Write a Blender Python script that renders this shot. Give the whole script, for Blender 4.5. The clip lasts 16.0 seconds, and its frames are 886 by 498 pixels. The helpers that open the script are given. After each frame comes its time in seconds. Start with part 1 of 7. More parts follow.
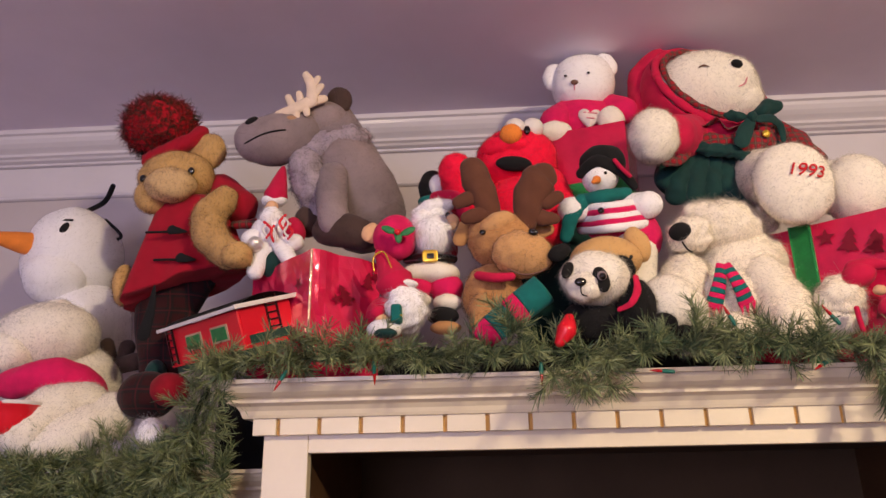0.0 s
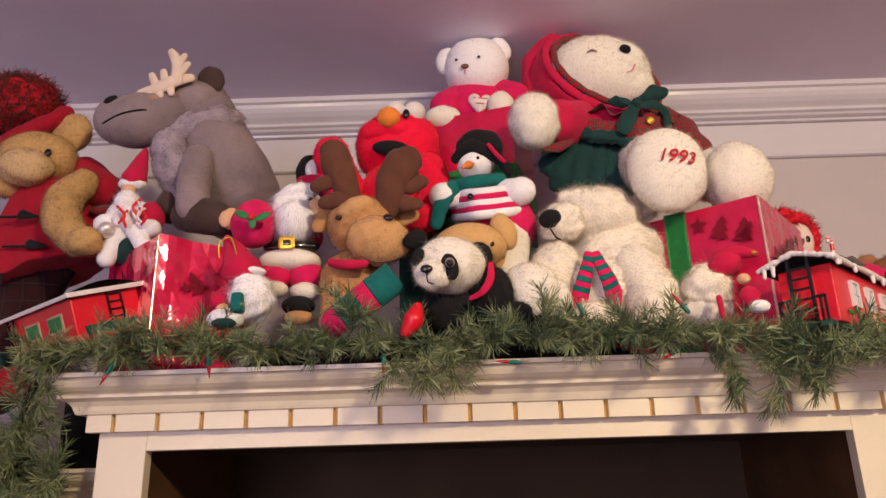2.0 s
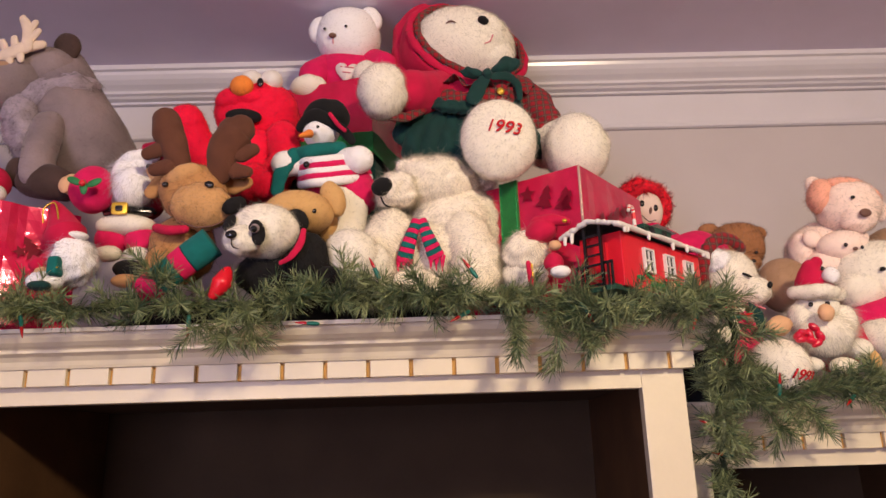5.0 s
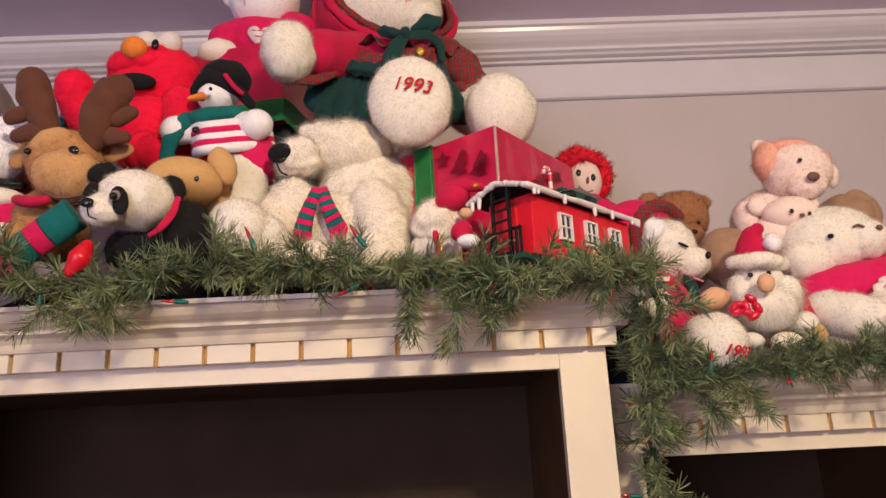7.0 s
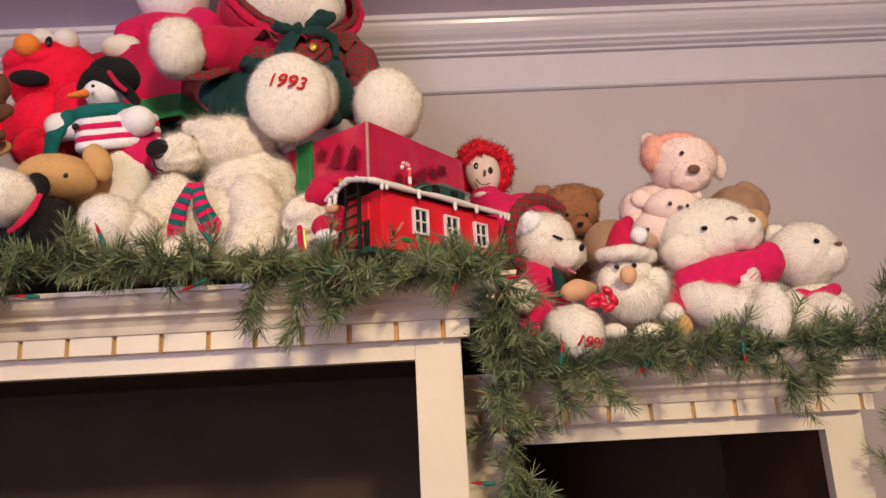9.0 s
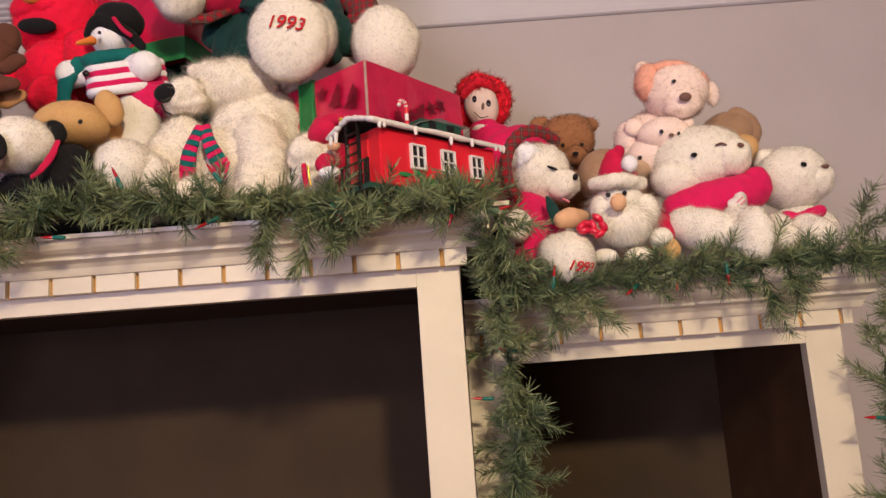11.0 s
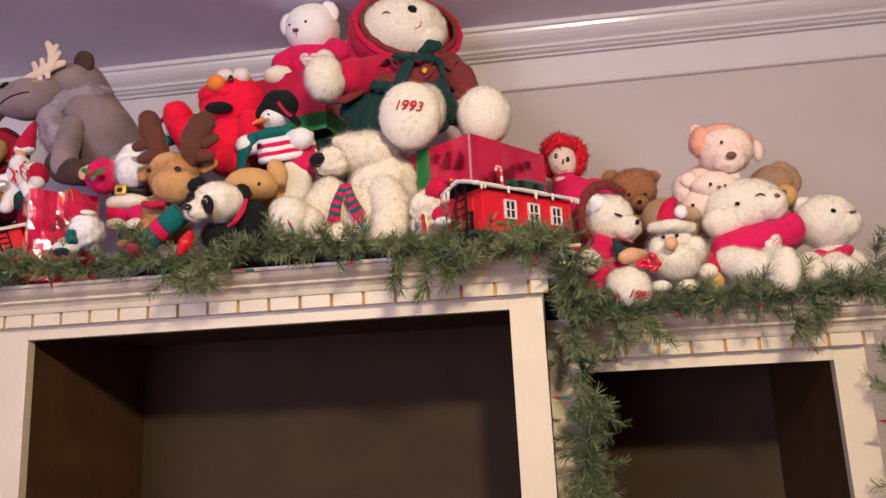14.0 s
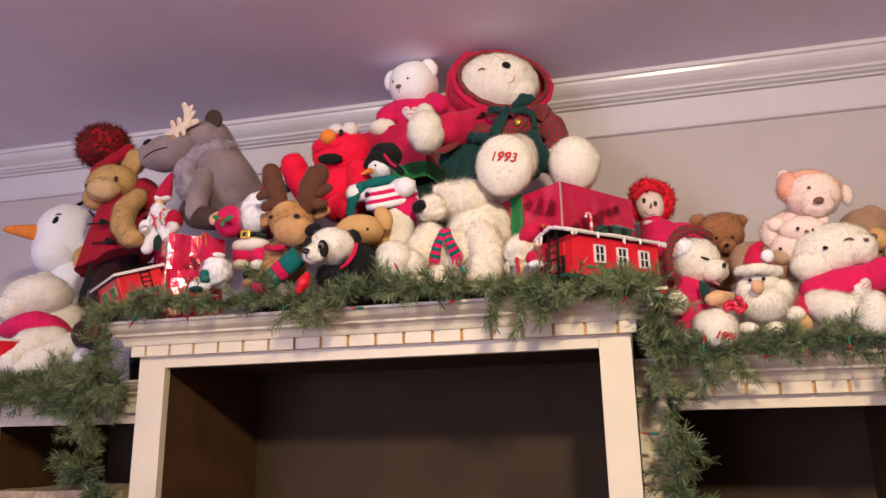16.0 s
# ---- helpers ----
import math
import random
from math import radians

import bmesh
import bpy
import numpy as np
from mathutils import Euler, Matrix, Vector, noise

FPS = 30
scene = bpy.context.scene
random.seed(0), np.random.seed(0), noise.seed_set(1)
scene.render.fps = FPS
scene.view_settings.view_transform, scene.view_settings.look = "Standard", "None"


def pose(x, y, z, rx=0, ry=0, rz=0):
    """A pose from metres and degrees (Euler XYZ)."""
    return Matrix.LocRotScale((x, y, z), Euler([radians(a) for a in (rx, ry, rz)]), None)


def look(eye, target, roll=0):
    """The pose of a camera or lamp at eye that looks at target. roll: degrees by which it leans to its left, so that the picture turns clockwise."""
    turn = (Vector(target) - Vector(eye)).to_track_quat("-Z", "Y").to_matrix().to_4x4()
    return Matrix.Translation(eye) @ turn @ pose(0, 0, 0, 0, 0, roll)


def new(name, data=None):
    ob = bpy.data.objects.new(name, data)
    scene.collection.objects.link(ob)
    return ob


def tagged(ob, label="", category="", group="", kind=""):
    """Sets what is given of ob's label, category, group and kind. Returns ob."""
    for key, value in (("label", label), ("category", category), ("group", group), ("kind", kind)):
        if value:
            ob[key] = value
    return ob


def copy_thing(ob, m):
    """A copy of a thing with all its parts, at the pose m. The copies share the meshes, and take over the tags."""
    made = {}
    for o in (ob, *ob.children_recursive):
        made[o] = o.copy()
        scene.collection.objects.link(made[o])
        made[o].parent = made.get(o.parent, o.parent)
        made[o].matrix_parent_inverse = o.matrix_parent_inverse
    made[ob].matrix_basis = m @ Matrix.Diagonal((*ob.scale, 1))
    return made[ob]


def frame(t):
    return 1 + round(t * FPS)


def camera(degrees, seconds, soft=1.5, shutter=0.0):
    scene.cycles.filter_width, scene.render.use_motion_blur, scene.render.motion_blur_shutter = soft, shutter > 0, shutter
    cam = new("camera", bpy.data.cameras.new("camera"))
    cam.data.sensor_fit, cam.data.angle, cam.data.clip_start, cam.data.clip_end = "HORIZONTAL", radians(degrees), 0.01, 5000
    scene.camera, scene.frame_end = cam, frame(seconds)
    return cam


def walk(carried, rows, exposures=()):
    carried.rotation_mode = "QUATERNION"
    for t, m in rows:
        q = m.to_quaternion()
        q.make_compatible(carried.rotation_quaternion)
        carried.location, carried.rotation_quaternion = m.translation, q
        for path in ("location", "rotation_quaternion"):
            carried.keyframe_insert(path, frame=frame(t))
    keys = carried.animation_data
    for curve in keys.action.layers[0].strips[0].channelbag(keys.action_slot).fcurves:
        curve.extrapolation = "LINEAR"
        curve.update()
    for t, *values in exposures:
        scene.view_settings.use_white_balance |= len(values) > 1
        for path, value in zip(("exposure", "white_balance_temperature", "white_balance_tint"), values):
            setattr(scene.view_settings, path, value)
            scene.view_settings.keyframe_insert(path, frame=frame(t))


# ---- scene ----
cam = camera(62.5, 16.0)
PATH = [
    (0, (0.025, 0.038, 1.662), (-0.121, 1.925, 2.308), -0.9),
    (0.5, (0.048, 0.07, 1.66), (-0.044, 1.96, 2.307), -1.4),
    (1, (0.085, 0.094, 1.659), (0.008, 1.985, 2.306), -1.4),
    (1.5, (0.128, 0.105, 1.661), (0.07, 2.0, 2.3), -1.6),
    (2, (0.182, 0.099, 1.663), (0.131, 1.996, 2.294), -1.6),
    (2.5, (0.243, 0.089, 1.659), (0.193, 1.988, 2.284), -1.6),
    (3, (0.295, 0.062, 1.66), (0.262, 1.968, 2.266), -1.5),
    (3.5, (0.339, 0.038, 1.658), (0.317, 1.948, 2.25), -1.5),
    (4, (0.37, 0.03, 1.654), (0.353, 1.947, 2.224), -1.4),
    (6.5, (0.509, 0.161, 1.633), (0.524, 2.088, 2.165), -2.5),
    (7, (0.544, 0.18, 1.635), (0.565, 2.109, 2.163), -2.8),
    (7.5, (0.586, 0.185, 1.64), (0.612, 2.115, 2.165), -3.0),
    (8, (0.633, 0.18, 1.639), (0.662, 2.11, 2.164), -3.1),
    (8.5, (0.685, 0.17, 1.633), (0.707, 2.102, 2.153), -3.1),
    (9, (0.733, 0.159, 1.628), (0.747, 2.096, 2.125), -3.0),
    (9.5, (0.768, 0.154, 1.629), (0.775, 2.105, 2.067), -3.2),
    (12, (0.736, 0.033, 1.594), (0.663, 2.01, 1.886), -4.9),
    (12.5, (0.729, -0.016, 1.579), (0.631, 1.951, 1.925), -4.9),
    (13, (0.742, -0.08, 1.573), (0.605, 1.884, 1.926), -4.5),
    (13.5, (0.753, -0.15, 1.577), (0.555, 1.805, 1.952), -3.7),
    (14, (0.763, -0.203, 1.576), (0.495, 1.739, 1.975), -2.8),
    (14.5, (0.778, -0.241, 1.574), (0.434, 1.682, 2.003), -2.3),
    (15, (0.777, -0.273, 1.565), (0.393, 1.636, 2.021), -1.9),
    (15.5, (0.772, -0.299, 1.563), (0.344, 1.595, 2.043), -1.5),
    (16, (0.767, -0.317, 1.568), (0.275, 1.557, 2.064), -1.0),
]
walk(cam, [(t, look(eye, target, roll)) for t, eye, target, roll in PATH],
     [(0, -0.06, 6400, 10), (4, -0.03, 6350, 10), (6.5, -0.05, 6180, 10), (9.5, -0.06, 6150, 10), (12.5, -0.03, 5960, 9), (16, 0.1, 5950, 9)])

# ---- light ----
def aimed_area(name, eye, target, size, watts, colour, size_y=None):
    lamp = bpy.data.lights.new(name, "AREA")
    lamp.energy, lamp.color, lamp.size = watts, colour, size
    lamp.shape = "RECTANGLE" if size_y else "DISK"
    if size_y:
        lamp.size_y = size_y
    ob = new(name, lamp)
    ob.matrix_world = look(eye, target)
    return ob


world = bpy.data.worlds.new("world")
scene.world = world
world.use_nodes = True
sky = world.node_tree.nodes.new("ShaderNodeTexSky")
sky.sky_type, sky.sun_disc, sky.sun_elevation, sky.sun_rotation = "NISHITA", False, radians(25), radians(200)
world.node_tree.links.new(sky.outputs[0], world.node_tree.nodes["Background"].inputs[0])
world.node_tree.nodes["Background"].inputs[1].default_value = 0.1
aimed_area("recessed_spot_right", (1.2, -0.95, 2.53), (0.45, 1.3, 1.85), 0.16, 51, (1.0, 0.765, 0.49))
aimed_area("recessed_spot_left", (-0.6, -1.1, 2.53), (0.7, 1.3, 1.95), 0.2, 8, (1.0, 0.76, 0.47))
aimed_area("window_daylight", (-1.1, -3.17, 1.45), (-1.25, 1.3, 2.95), 1.9, 62, (0.68, 0.63, 1.0), 1.5)


# ---- materials ----
def material(name, colour, rough=0.8, vary=0.15, scale=30.0, bump=0.2, fine=400.0, sheen=0.0, metal=0.0, island=0.0, coat=0.0, second=None, spec=0.3):
    """A procedural surface: two scales of noise in the colour, a fine relief, and a change from strand to strand."""
    m = bpy.data.materials.new(name)
    m.use_nodes = True
    n, link = m.node_tree.nodes, m.node_tree.links.new
    b = n["Principled BSDF"]
    b.inputs["Roughness"].default_value = rough
    b.inputs["Metallic"].default_value = metal
    b.inputs["Specular IOR Level"].default_value = spec
    b.inputs["Sheen Weight"].default_value = sheen * 0.25
    b.inputs["Sheen Roughness"].default_value = 0.5
    b.inputs["Coat Weight"].default_value = coat
    b.inputs["Coat Roughness"].default_value = 0.12
    co = n.new("ShaderNodeTexCoord")
    big, small = n.new("ShaderNodeTexNoise"), n.new("ShaderNodeTexNoise")
    for tex, s, d in ((big, scale, 4.0), (small, fine, 2.0)):
        tex.inputs["Scale"].default_value, tex.inputs["Detail"].default_value = s, d
        link(co.outputs["Object"], tex.inputs["Vector"])
    mix = n.new("ShaderNodeMix")
    mix.data_type = "RGBA"
    low = [c * (1 - vary) for c in colour] if second is None else second
    mix.inputs["A"].default_value, mix.inputs["B"].default_value = (*low, 1), (*[min(1, c * (1 + vary * 0.6)) for c in colour], 1)
    add = n.new("ShaderNodeMath")
    add.operation = "MULTIPLY_ADD"
    add.inputs[1].default_value = 0.35
    link(small.outputs["Fac"], add.inputs[0])
    ramp = n.new("ShaderNodeMapRange")
    ramp.inputs["From Min"].default_value, ramp.inputs["From Max"].default_value = 0.3, 0.7
    link(big.outputs["Fac"], ramp.inputs["Value"])
    scaled = n.new("ShaderNodeMath")
    scaled.operation = "MULTIPLY"
    scaled.inputs[1].default_value = 0.65
    link(ramp.outputs[0], scaled.inputs[0])
    link(scaled.outputs[0], add.inputs[2])
    last = add
    if island:
        geo = n.new("ShaderNodeNewGeometry")
        isl = n.new("ShaderNodeMath")
        isl.operation = "MULTIPLY_ADD"
        isl.inputs[1].default_value = island
        link(geo.outputs["Random Per Island"], isl.inputs[0])
        link(add.outputs[0], isl.inputs[2])
        sub = n.new("ShaderNodeMath")
        sub.operation = "SUBTRACT"
        sub.inputs[1].default_value = island / 2
        sub.use_clamp = True
        link(isl.outputs[0], sub.inputs[0])
        last = sub
    link(last.outputs[0], mix.inputs["Factor"])
    link(mix.outputs["Result"], b.inputs["Base Color"])
    if bump:
        bp = n.new("ShaderNodeBump")
        bp.inputs["Strength"].default_value, bp.inputs["Distance"].default_value = bump, 0.002
        link(add.outputs[0], bp.inputs["Height"])
        link(bp.outputs["Normal"], b.inputs["Normal"])
    return m


STRANDS = {}


def strands(m):
    """The same fibre as single fine strands, partly clear, which let some light through."""
    if m.name not in STRANDS:
        s = m.copy()
        s.name = m.name + "_strands"
        n, link = s.node_tree.nodes, s.node_tree.links.new
        b = n["Principled BSDF"]
        for old in list(b.inputs["Normal"].links):
            s.node_tree.links.remove(old)
        thin, both = n.new("ShaderNodeBsdfTranslucent"), n.new("ShaderNodeMixShader")
        link(b.inputs["Base Color"].links[0].from_socket, thin.inputs["Color"])
        both.inputs[0].default_value = 0.4
        link(b.outputs[0], both.inputs[1])
        link(thin.outputs[0], both.inputs[2])
        clear, fine = n.new("ShaderNodeBsdfTransparent"), n.new("ShaderNodeMixShader")
        fine.inputs[0].default_value = 0.55
        link(both.outputs[0], fine.inputs[1])
        link(clear.outputs[0], fine.inputs[2])
        link(fine.outputs[0], n["Material Output"].inputs["Surface"])
        STRANDS[m.name] = s
    return STRANDS[m.name]


def plaid_material(name, ground, stripe_a, stripe_b, pitch=0.022):
    """Woven plaid: crossing dark and light bands."""
    m = material(name, ground, 0.9, 0.2, 60, 0.3, 900, 0.3)
    n, link = m.node_tree.nodes, m.node_tree.links.new
    b = n["Principled BSDF"]
    under = b.inputs["Base Color"].links[0].from_socket
    co = [x for x in n if x.bl_idname == "ShaderNodeTexCoord"][0]
    for axis, colour, width in ((("X", stripe_a, 0.35)), ("Z", stripe_a, 0.35), ("X", stripe_b, 0.985), ("Z", stripe_b, 0.985)):
        w = n.new("ShaderNodeTexWave")
        w.bands_direction = axis
        w.inputs["Scale"].default_value = 0.314 / pitch
        w.inputs["Distortion"].default_value = 0.6
        link(co.outputs["Object"], w.inputs["Vector"])
        gt = n.new("ShaderNodeMath")
        gt.operation = "GREATER_THAN"
        gt.inputs[1].default_value = 1 - width if width < 0.5 else width
        link(w.outputs["Fac"], gt.inputs[0])
        half = n.new("ShaderNodeMath")
        half.operation = "MULTIPLY"
        half.inputs[1].default_value = 0.6
        link(gt.outputs[0], half.inputs[0])
        mx = n.new("ShaderNodeMix")
        mx.data_type = "RGBA"
        link(half.outputs[0], mx.inputs["Factor"])
        link(under, mx.inputs["A"])
        mx.inputs["B"].default_value = (*colour, 1)
        under = mx.outputs["Result"]
    link(under, b.inputs["Base Color"])
    return m


PAINT = material("white_semi_gloss_paint", (0.72, 0.64, 0.48), 0.32, 0.07, 9, 0.12, 160, spec=0.5)
CROWN_PAINT = material("glossy_white_trim_paint", (0.64, 0.61, 0.64), 0.22, 0.05, 7, 0.06, 120, spec=0.5)
WALL_PAINT = material("pale_wall_paint", (0.52, 0.47, 0.47), 0.75, 0.06, 5, 0.15, 300)
CEILING_PAINT = material("flat_ceiling_paint", (0.84, 0.77, 0.88), 0.95, 0.06, 6, 0.2, 350)
GOLD_GAP = material("gold_brown_glaze", (0.62, 0.34, 0.08), 0.45, 0.35, 50, 0.1, 300)
DARK_WOOD = material("dark_brown_wood", (0.09, 0.045, 0.02), 0.55, 0.4, 14, 0.15, 220)
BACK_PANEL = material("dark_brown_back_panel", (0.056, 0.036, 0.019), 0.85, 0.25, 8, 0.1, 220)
FLOOR_WOOD = material("oak_floorboards", (0.3, 0.18, 0.09), 0.45, 0.3, 7, 0.1, 150)
WHITE_FUR = material("white_plush", (0.8, 0.755, 0.655), 0.95, 0.05, 25, 0.06, 500, 0.15, island=0.1)
CREAM_FUR = material("cream_plush", (0.82, 0.76, 0.64), 0.95, 0.06, 25, 0.06, 500, 0.15, island=0.1)
COOL_FUR = material("bright_white_fleece", (0.85, 0.84, 0.85), 0.95, 0.05, 25, 0.06, 600, 0.15, island=0.1)
TAN_CURL = material("curly_tan_mohair", (0.5, 0.31, 0.12), 0.95, 0.2, 40, 0.4, 500, 0.2, island=0.3)
TAN_FACE = material("short_tan_mohair", (0.58, 0.4, 0.2), 0.95, 0.15, 40, 0.3, 500, 0.2, island=0.2)
BROWN_CURL = material("curly_brown_plush", (0.3, 0.135, 0.06), 0.95, 0.2, 60, 0.4, 500, 0.2, island=0.4)
GREY_PLUSH = material("grey_taupe_plush", (0.25, 0.195, 0.205), 0.85, 0.5, 12, 0.3, 500, 0.6, island=0.15)
LAVENDER_FUR = material("shiny_lavender_grey_fur", (0.36, 0.3, 0.35), 0.6, 0.35, 40, 0.5, 300, 0.8, island=0.4)
DARK_PLUSH = material("dark_brown_plush", (0.06, 0.035, 0.03), 0.9, 0.3, 30, 0.5, 500, 0.3, island=0.5)
ANTLER_CREAM = material("cream_felt", (0.72, 0.58, 0.46), 0.95, 0.15, 40, 0.4, 500, 0.2)
ANTLER_BROWN = material("brown_felt", (0.11, 0.04, 0.022), 0.9, 0.2, 40, 0.4, 500, 0.35)
CARAMEL = material("caramel_plush", (0.43, 0.22, 0.085), 0.9, 0.25, 28, 0.5, 500, 0.35, island=0.3)
MUZZLE_TAN = material("light_caramel_plush", (0.55, 0.31, 0.13), 0.9, 0.2, 28, 0.4, 500, 0.35, island=0.3)
GOLDEN = material("golden_tan_plush", (0.6, 0.36, 0.14), 0.9, 0.12, 28, 0.15, 500, 0.3, island=0.15)
TAUPE_LIGHT = material("light_taupe_plush", (0.5, 0.35, 0.24), 0.9, 0.2, 28, 0.3, 500, 0.3, island=0.3)
TAUPE = material("taupe_brown_plush", (0.33, 0.2, 0.12), 0.9, 0.25, 28, 0.5, 500, 0.3, island=0.5)
PINK_FUR = material("pale_pink_plush", (0.86, 0.69, 0.61), 0.95, 0.08, 25, 0.06, 500, 0.2, island=0.15)
PEACH_FUR = material("peach_pink_plush", (0.8, 0.4, 0.29), 0.95, 0.2, 30, 0.15, 500, 0.25, island=0.3)
RED_PLUSH = material("bright_red_plush", (0.82, 0.004, 0.045), 0.85, 0.1, 30, 0.3, 500, 0.2, island=0.12)
RED_SATIN = material("red_satin_ribbon", (0.6, 0.006, 0.04), 0.3, 0.2, 40, 0.2, 300, 0.2, spec=0.6)
RED_FELT = material("red_felt", (0.52, 0.006, 0.055), 0.9, 0.2, 40, 0.4, 700, 0.2)
RED_KNIT = material("crimson_knit", (0.64, 0.008, 0.1), 0.9, 0.2, 60, 0.5, 900, 0.2)
COAT_RED = material("crimson_wool", (0.34, 0.004, 0.02), 0.95, 0.2, 40, 0.4, 700, 0.2)
DARK_RED = material("dark_red_wool", (0.24, 0.004, 0.014), 0.95, 0.25, 40, 0.4, 700, 0.2)
BLACK_PLUSH = material("black_plush", (0.008, 0.0075, 0.008), 0.9, 0.3, 30, 0.4, 500, 0.1, island=0.3)
BLACK_GLOSS = material("black_plastic", (0.008, 0.008, 0.008), 0.15, 0.1, 30, 0.0, 300, spec=0.6)
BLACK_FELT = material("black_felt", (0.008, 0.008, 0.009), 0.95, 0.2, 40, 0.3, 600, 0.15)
BROWN_NOSE = material("brown_velvet_nose", (0.16, 0.08, 0.06), 0.6, 0.2, 60, 0.2, 600)
GREEN_VELVET = material("green_velvet", (0.002, 0.035, 0.032), 0.8, 0.35, 25, 0.4, 600, 0.5)
TEAL_KNIT = material("teal_knit", (0.005, 0.13, 0.12), 0.9, 0.2, 60, 0.5, 900, 0.2)
ORANGE_FELT = material("orange_felt", (0.8, 0.24, 0.04), 0.9, 0.2, 40, 0.3, 600, 0.2)
SKIN_CLOTH = material("peach_cloth", (0.7, 0.42, 0.24), 0.85, 0.12, 40, 0.3, 700)
PALE_CLOTH = material("pale_muslin", (0.75, 0.6, 0.52), 0.85, 0.1, 40, 0.3, 700)
RED_YARN = material("red_yarn", (0.7, 0.01, 0.03), 0.9, 0.4, 60, 0.5, 700, 0.2, island=0.6)
POM_YARN = material("red_and_green_yarn", (0.36, 0.006, 0.018), 0.95, 0.4, 60, 0.4, 700, island=1.6, second=(0.008, 0.05, 0.03))
PLAID = plaid_material("red_green_plaid", (0.3, 0.008, 0.018), (0.006, 0.03, 0.028), (0.2, 0.14, 0.09), 0.013)
DARK_PLAID = plaid_material("black_red_plaid", (0.03, 0.003, 0.004), (0.006, 0.008, 0.008), (0.08, 0.006, 0.01), 0.03)
SILVER = material("silver_tinsel", (0.75, 0.73, 0.7), 0.3, 0.3, 120, 0.6, 500, metal=0.6, island=0.5)
GOLD = material("gold_plastic", (0.75, 0.48, 0.06), 0.25, 0.2, 60, 0.1, 300, metal=0.6)
RED_PLASTIC = material("red_painted_tin", (0.68, 0.01, 0.025), 0.3, 0.12, 20, 0.05, 200, spec=0.5)
WHITE_PLASTIC = material("white_plastic_snow", (0.72, 0.69, 0.66), 0.5, 0.08, 60, 0.3, 400)
GREEN_PLASTIC = material("dark_green_plastic", (0.02, 0.07, 0.05), 0.4, 0.2, 30, 0.05, 200)
LEAF_GREEN = material("green_print", (0.03, 0.2, 0.06), 0.5, 0.3, 90, 0.05, 300)
GREY_ROOF = material("grey_snowy_roof", (0.05, 0.055, 0.055), 0.7, 0.5, 40, 0.4, 300)
FOIL = material("red_star_foil", (0.66, 0.012, 0.075), 0.24, 0.25, 26, 0.5, 60, metal=0.25, spec=0.6, coat=0.3)
FOIL_STAR = material("dark_red_foil_print", (0.2, 0.004, 0.02), 0.35, 0.25, 30, 0.2, 80)
FOIL_SHINE = material("bright_red_foil", (0.88, 0.025, 0.11), 0.14, 0.3, 22, 0.9, 45, metal=0.3, spec=0.8, coat=0.6)
FOIL_EDGE = material("creased_foil_edge", (0.95, 0.6, 0.5), 0.15, 0.2, 60, 0.5, 90, metal=0.6)
RIBBON = material("green_satin_ribbon", (0.01, 0.16, 0.035), 0.3, 0.3, 50, 0.4, 300, sheen=0.4)
GLITTER = material("green_glitter_edge", (0.06, 0.5, 0.15), 0.25, 0.6, 900, 1.0, 1500, metal=0.5)
NEEDLES = material("fir_needles", (0.2, 0.23, 0.11), 0.5, 0.5, 12, 0.0, 100, island=1.1, second=(0.045, 0.085, 0.042))
STEM = material("green_wire_stem", (0.03, 0.045, 0.02), 0.8, 0.4, 60, 0.3, 300)
SOCKET = material("green_bulb_socket", (0.01, 0.13, 0.1), 0.4, 0.2, 60, 0.0, 300)
RED_BULB = material("red_glass_bulb", (0.45, 0.008, 0.012), 0.08, 0.2, 60, 0.0, 300, spec=0.7, coat=0.5)
THREAD = material("red_embroidery_thread", (0.55, 0.01, 0.02), 0.8, 0.2, 300, 0.4, 900)
WHITE_FELT = material("white_felt", (0.78, 0.7, 0.66), 0.9, 0.08, 60, 0.3, 700)
PINK_THREAD = material("pink_thread", (0.7, 0.25, 0.3), 0.8, 0.2, 300, 0.3, 900)
WICKER = material("pale_wicker", (0.5, 0.38, 0.24), 0.7, 0.45, 40, 0.6, 250)


# ---- shapes ----
def ico(level):
    bm = bmesh.new()
    bmesh.ops.create_icosphere(bm, subdivisions=level, radius=1)
    v = np.array([x.co for x in bm.verts])
    f = np.array([[y.index for y in x.verts] for x in bm.faces])
    bm.free()
    return v, f


ICO = {k: ico(k) for k in (2, 3, 4)}
RNG = np.random.default_rng(7)


def turn(rx=0, ry=0, rz=0):
    return np.array(Euler([radians(a) for a in (rx, ry, rz)]).to_matrix())


def normals_of(v, f):
    fn = np.cross(v[f[:, 1]] - v[f[:, 0]], v[f[:, 2]] - v[f[:, 0]])
    n = np.zeros_like(v)
    for k in range(3):
        np.add.at(n, f[:, k], fn)
    return n / np.maximum(np.linalg.norm(n, axis=1, keepdims=True), 1e-12)


def lumps(v, amount, wave):
    """Soft unevenness of stuffed cloth."""
    out = np.zeros(len(v))
    for k in range(5):
        d = RNG.normal(size=3)
        d /= np.linalg.norm(d)
        out += np.sin(v @ d * 6.283 / (wave * RNG.uniform(0.6, 1.5)) + RNG.uniform(0, 6.28))
    return out * amount / 3


def tufts(v, amount):
    """Clumped pile: small bumps a centimetre or two across."""
    out = np.zeros(len(v))
    for k in range(10):
        d = RNG.normal(size=3)
        d /= np.linalg.norm(d)
        out += np.sin(v @ d * 6.283 / RNG.uniform(0.012, 0.034) + RNG.uniform(0, 6.28))
    return out * amount / 2


